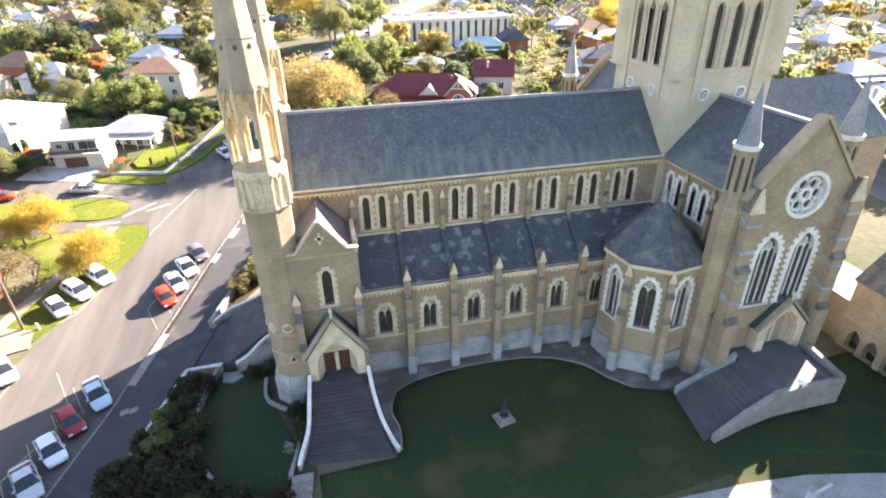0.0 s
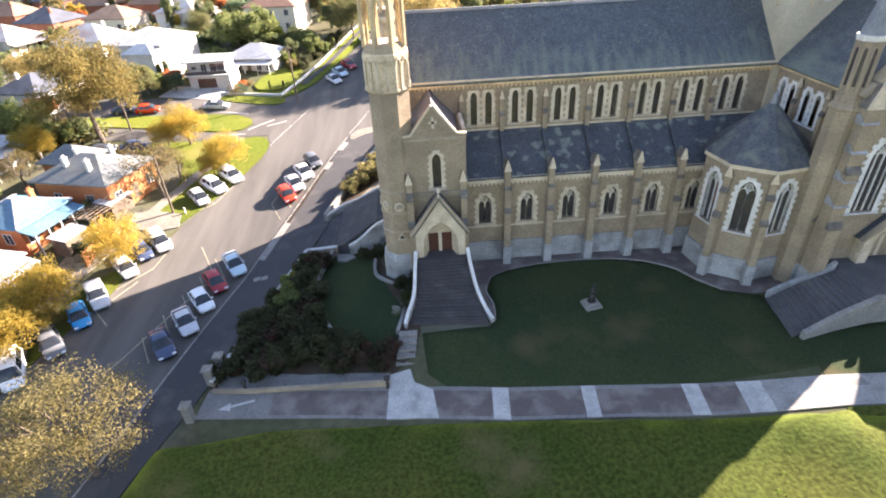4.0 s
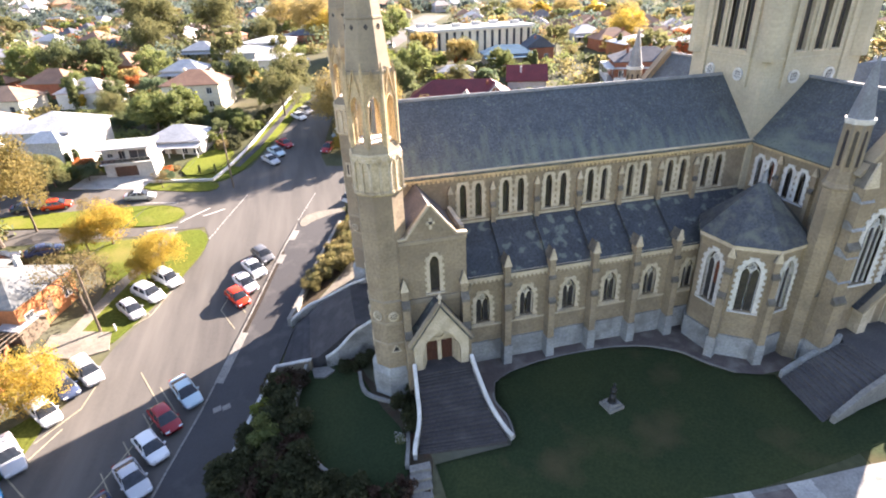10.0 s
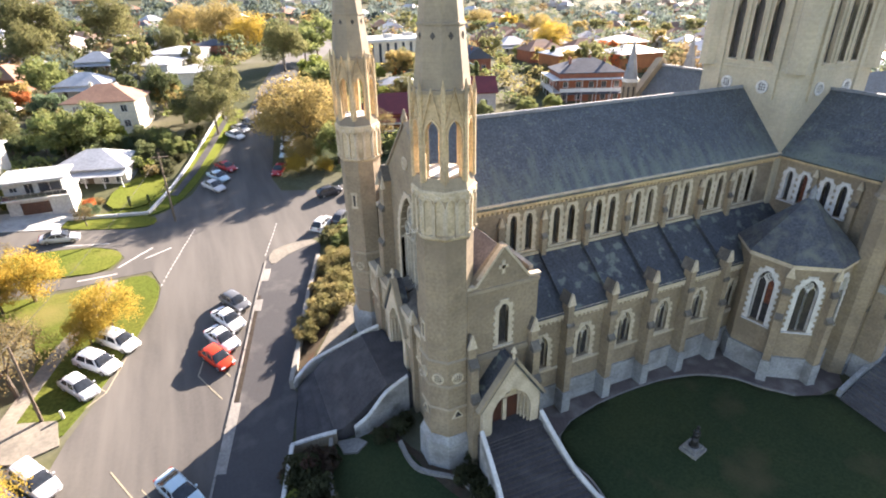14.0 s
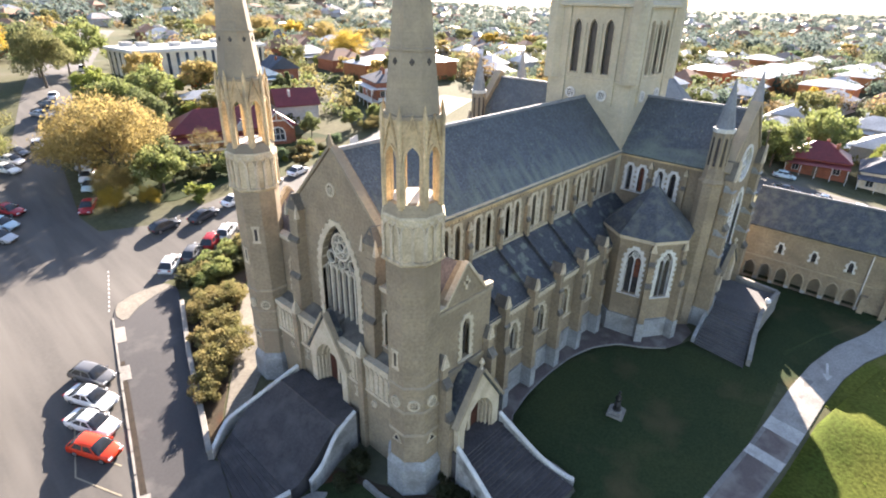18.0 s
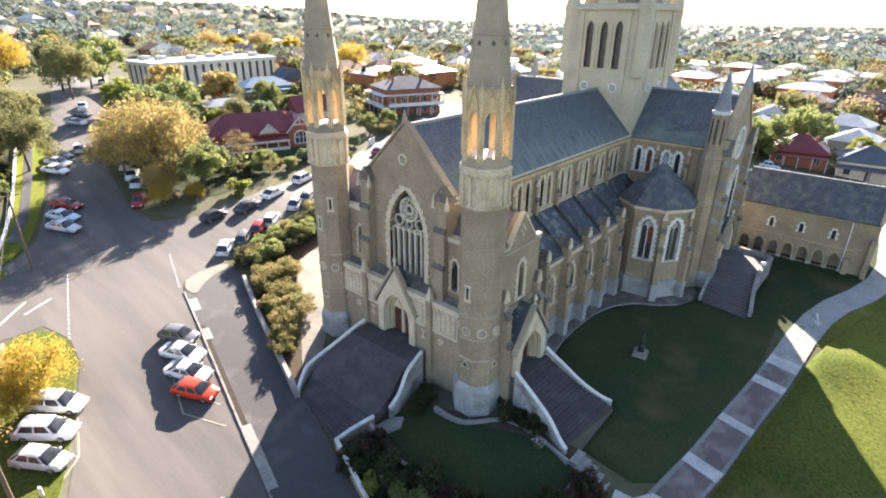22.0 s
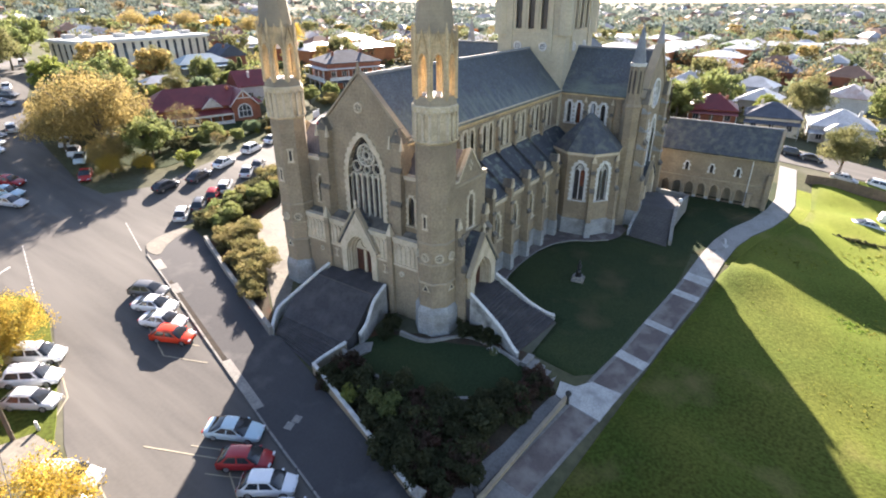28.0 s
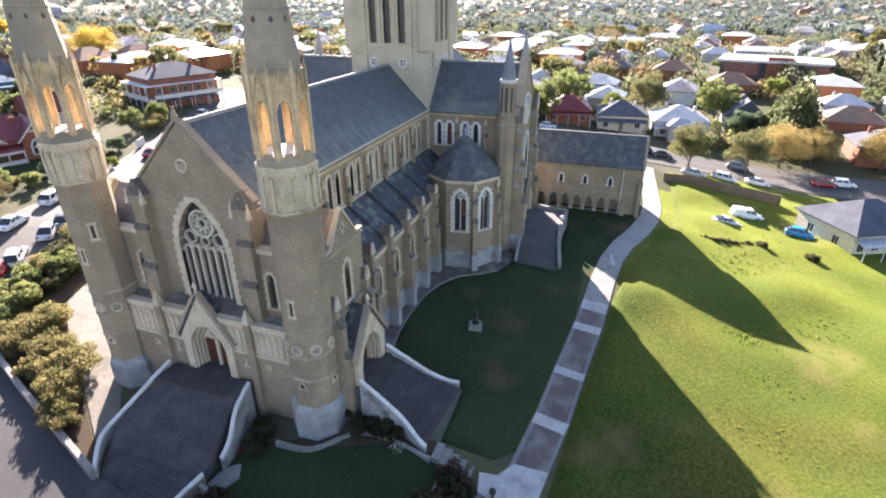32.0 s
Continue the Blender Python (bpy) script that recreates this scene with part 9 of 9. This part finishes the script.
# flat office block
fb = thing("office_block", "long cream three-storey office block with dark window strips", "office building", m=pose(47.5, 133, 10.7, 0, 0, 4))
bm = bmesh.new()
box(bm, -19, 19, -8, 8, -2, 8.6)
part("wall", bm, WALL["cream"], fb)
bm = bmesh.new()
box(bm, -19.6, 19.6, -8.6, 8.6, 8.6, 9.3)
part("roof", bm, WHITE_TRIM, fb)
for x, y in ((-12, 2), (-5, -2), (3, 1), (10, 3), (-15, 5), (15, -3)):
    bm = bmesh.new()
    box(bm, x - 1.4, x + 1.4, y - 1, y + 1, 9.3, 10.4)
    part("roof_plant", bm, WALL["white"], fb)
for k in range(15):
    bm = bmesh.new()
    u = -17.8 + k * 2.54
    prism(bm, [(u - 0.42, 0.2), (u + 0.42, 0.2), (u + 0.42, 8.2), (u - 0.42, 8.2)], 0, 0.06, facing(0, -8, 0, -90))
    part("window_strip", bm, PANE, fb)
for k in range(5):
    bm = bmesh.new()
    u = -6 + k * 3
    prism(bm, [(u - 0.42, 0.2), (u + 0.42, 0.2), (u + 0.42, 8.2), (u - 0.42, 8.2)], 0, 0.06, facing(-19, 0, 0, 180))
    part("window_strip", bm, PANE, fb)
# low modern building to the east
eb = thing("modern_building", "low modern building with white roof and dark glazed walls", "office building", m=at(205, -78, -12))
bm = bmesh.new()
box(bm, -9, 9, -17, 17, -2, 6.0)
part("wall", bm, PANE, eb)
bm = bmesh.new()
box(bm, -10, 10, -18, 18, 6.0, 6.8)
part("roof", bm, WHITE_TRIM, eb)
bm = bmesh.new()
box(bm, -9.3, -8, -6, 2, -2, 8.0)
part("brick_panel", bm, WALL["brick"], eb)

# ---- the town beyond ----
PROTO = []
for i, spec in enumerate((
        dict(label="white weatherboard cottage with a pale iron roof", w=11, d=9, h=3.6, wall="white", roof="zinc", rise=2.6, chimneys=1),
        dict(label="red brick house with a terracotta roof", w=13, d=10, h=3.8, wall="brick", roof="terra", rise=3.2, chimneys=1, verandah=False),
        dict(label="cream rendered house with a brown tiled roof", w=12, d=10, h=3.6, wall="cream", roof="brown", rise=2.8, chimneys=1, verandah=False),
        dict(label="brick villa with a grey iron roof", w=12, d=11, h=4.0, wall="brick", roof="slate", rise=3.2, chimneys=2),
        dict(label="pale weatherboard house with a faded iron roof", w=10, d=12, h=3.6, wall="board", roof="rustyiron", rise=3.0, chimneys=1),
        dict(label="long white shed with a bright metal roof", w=22, d=12, h=4.6, wall="white", roof="zinc", rise=1.6, chimneys=0, verandah=False, gable=True),
        dict(label="orange brick shop with a pale metal roof", w=16, d=12, h=5.5, wall="orange", roof="zinc", rise=2.0, chimneys=0, verandah=False, storeys=1))):
    ob = house(windows=3, near=False, group="town houses", m=pose(0, 0, -60), **spec)
    PROTO.append([ob, 0])
rt = random.Random(77)
TAKEN = [(-43, 13.6, 11), (-45, 4.6, 9), (-49, -9, 10), (-52.5, 63, 12), (-33, 58, 13), (-31.5, 93.5, 11), (28.6, 74, 17), (75, 78.5, 13), (50.5, 76, 8), (108, -16, 11), (112, -28, 9), (115, -41.5, 10), (128, -58, 9), (61.5, -67.5, 11), (47.5, 133, 26), (205, -78, 22), (-18, 160, 12), (-24, 141, 10), (-14, 126, 9), (-6, 178, 9), (63.5, 113, 7), (52, 108.5, 9), (32.7, 94.5, 6), (-66, 47, 9), (-64, 22, 8)]


def on_road(x, y, margin=7):
    for ax, ay, bx, by, w in ((-18, 50, 90, 340, 13), (0, 40, 100, 75, 9), (-30, 45, -95, 52, 9), (-25, -90, -15, 40, 16), (87, 30, 90, -110, 8)):
        vx, vy = bx - ax, by - ay
        t = max(0, min(1, ((x - ax) * vx + (y - ay) * vy) / (vx * vx + vy * vy)))
        if math.hypot(x - ax - t * vx, y - ay - t * vy) < w + margin:
            return True
    return False


def free(x, y, r):
    if -52 < x < 88 and -90 < y < 50:
        return False
    if on_road(x, y):
        return False
    return all(math.hypot(x - a, y - b) > r + c for a, b, c in TAKEN)


def in_view(x, y):
    a = math.degrees(math.atan2(x + 25, y + 40))
    return -34 < a < 118


placed = 0
spots = []
for i in range(-16, 40):
    for j in range(-18, 34):
        x, y = i * 19.0 + rt.uniform(-4, 4), j * 21.0 + rt.uniform(-4, 4)
        d = math.hypot(x, y)
        if d < 560 and in_view(x, y):
            spots.append((d, x, y))
spots.sort()
for d, x, y in spots:
    if placed >= 265:
        break
    if rt.random() < 0.1 or not free(x, y, 8):
        continue
    east = x > 90 and y < 160
    k = rt.choice([0, 0, 1, 4, 5, 6, 0, 3, 6, 1, 5] if east else [0, 1, 2, 3, 4, 1, 3])
    if k == 5 and d < 260:
        k = 0
    deg = rt.choice([0, 90, 180, 270]) + (-16 if not east else -6) + rt.uniform(-5, 5)
    m = at(x, y, deg)
    if PROTO[k][1] == 0:
        PROTO[k][0].matrix_basis = m
    else:
        copy_thing(PROTO[k][0], m)
    PROTO[k][1] += 1
    TAKEN.append((x, y, 7.5))
    placed += 1
count = 0
tries = 0
while count < 440 and tries < 20000:
    tries += 1
    d = 78 + 400 * rt.random() ** 0.9
    a = radians(rt.uniform(-34, 118))
    x, y = -25 + d * math.sin(a), -40 + d * math.cos(a)
    if not free(x, y, -1.5) or (x > 85 and y < 170 and rt.random() < 0.55):
        continue
    if d < 140:
        k = rt.choice(["euc", "green", "green", "dark", "bluegreen", "lime", "f_yellow", "rust", "dark", "bare", "cypress"])
    else:
        k = rt.choice(["f_green", "f_green", "f_olive", "f_olive", "f_dark", "f_lime", "f_yellow", "f_gold", "f_gold", "f_rust", "f_blue", "cypress"])
    s = rt.uniform(0.5, 1.05) * (0.75 if k == "euc" else 1.0)
    tree(k, x, y, s, group="town trees")
    TAKEN.append((x, y, 1.2))
    count += 1
for nm, lf, seed in (("garden_shrubbery", "green", 41), ("dry_shrubbery", "heath", 42), ("dark_shrubbery", "dark", 43)):
    r = np.random.RandomState(seed)
    sb = []
    while len(sb) < 1500:
        d = 75 + 330 * r.rand() ** 1.5
        a = radians(r.uniform(-34, 118))
        x, y = -25 + d * math.sin(a), -40 + d * math.cos(a)
        if not free(x, y, -2.2) or (x > 85 and y < 170 and r.rand() < 0.6):
            continue
        s = r.uniform(0.8, 2.4)
        for j in range(3):
            sb.append((x + r.uniform(-2, 2), y + r.uniform(-2, 2), lie(x, y) + s * 0.6, s))
    tagged(new(nm, leaf_cloud(nm, sb, 60000, 0.42, LEAF[lf], seed)), "garden shrubs and hedges between the houses", "shrubs", kind="stuff")

# far bush and rooftops out to the horizon
r = np.random.RandomState(3)
blobs = []
for k in range(4200):
    d = 430 + 2000 * r.rand() ** 1.6
    a = radians(r.uniform(-40, 122))
    x, y = -25 + d * math.sin(a), -40 + d * math.cos(a)
    s = r.uniform(3.0, 6.5)
    blobs.append((x, y, lie(x, y) + s * 0.7, s))
mid = []
while len(mid) < 2100:
    d = 190 + 520 * r.rand()
    a = radians(r.uniform(-38, 120))
    x, y = -25 + d * math.sin(a), -40 + d * math.cos(a)
    if not on_road(x, y, 2):
        s = r.uniform(2.4, 5.0)
        mid.append((x, y, lie(x, y) + s * 0.8, s))
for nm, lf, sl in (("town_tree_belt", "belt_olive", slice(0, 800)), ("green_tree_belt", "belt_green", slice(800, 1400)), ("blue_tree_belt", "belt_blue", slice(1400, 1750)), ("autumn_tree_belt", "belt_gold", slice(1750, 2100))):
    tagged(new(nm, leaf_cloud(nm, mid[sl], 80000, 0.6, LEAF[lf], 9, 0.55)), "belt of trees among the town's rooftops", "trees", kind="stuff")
# distance haze is painted into these leaves; there is no air volume
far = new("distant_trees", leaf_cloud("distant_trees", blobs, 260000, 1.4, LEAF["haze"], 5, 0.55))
tagged(far, "belt of distant trees in haze-tinted grey-green", "trees", kind="stuff")
for nm, mt, n in (("distant_pale_roofs", ROOF["zinc"], 90), ("distant_red_roofs", ROOF["terra"], 220), ("distant_brown_roofs", ROOF["rustyiron"], 240)):
    bm = bmesh.new()
    for k in range(n):
        d = 420 + 1300 * r.rand() ** 1.5
        a = radians(r.uniform(-40, 122))
        x, y = -25 + d * math.sin(a), -40 + d * math.cos(a)
        w, dd, h, t = r.uniform(9, 22), r.uniform(8, 13), r.uniform(3.5, 5), r.uniform(0, 3.1)
        c, s = math.cos(t), math.sin(t)
        g0 = lie(x, y)
        P = lambda u, v, z: (x + u * c - v * s, y + u * s + v * c, g0 + z)
        hull(bm, [P(-w / 2, -dd / 2, 0), P(w / 2, -dd / 2, 0), P(w / 2, dd / 2, 0), P(-w / 2, dd / 2, 0)], [P(-w / 2, -dd / 2, h), P(w / 2, -dd / 2, h), P(w / 2, dd / 2, h), P(-w / 2, dd / 2, h)])
        hull(bm, [P(-w / 2 - 0.5, -dd / 2 - 0.5, h), P(w / 2 + 0.5, -dd / 2 - 0.5, h), P(w / 2 + 0.5, dd / 2 + 0.5, h), P(-w / 2 - 0.5, dd / 2 + 0.5, h)], [P(-w / 4, -0.3, h + 3), P(w / 4, -0.3, h + 3), P(w / 4, 0.3, h + 3), P(-w / 4, 0.3, h + 3)])
    tagged(part(nm, bm, mt), "scattered rooftops of the far town", "houses", kind="stuff")
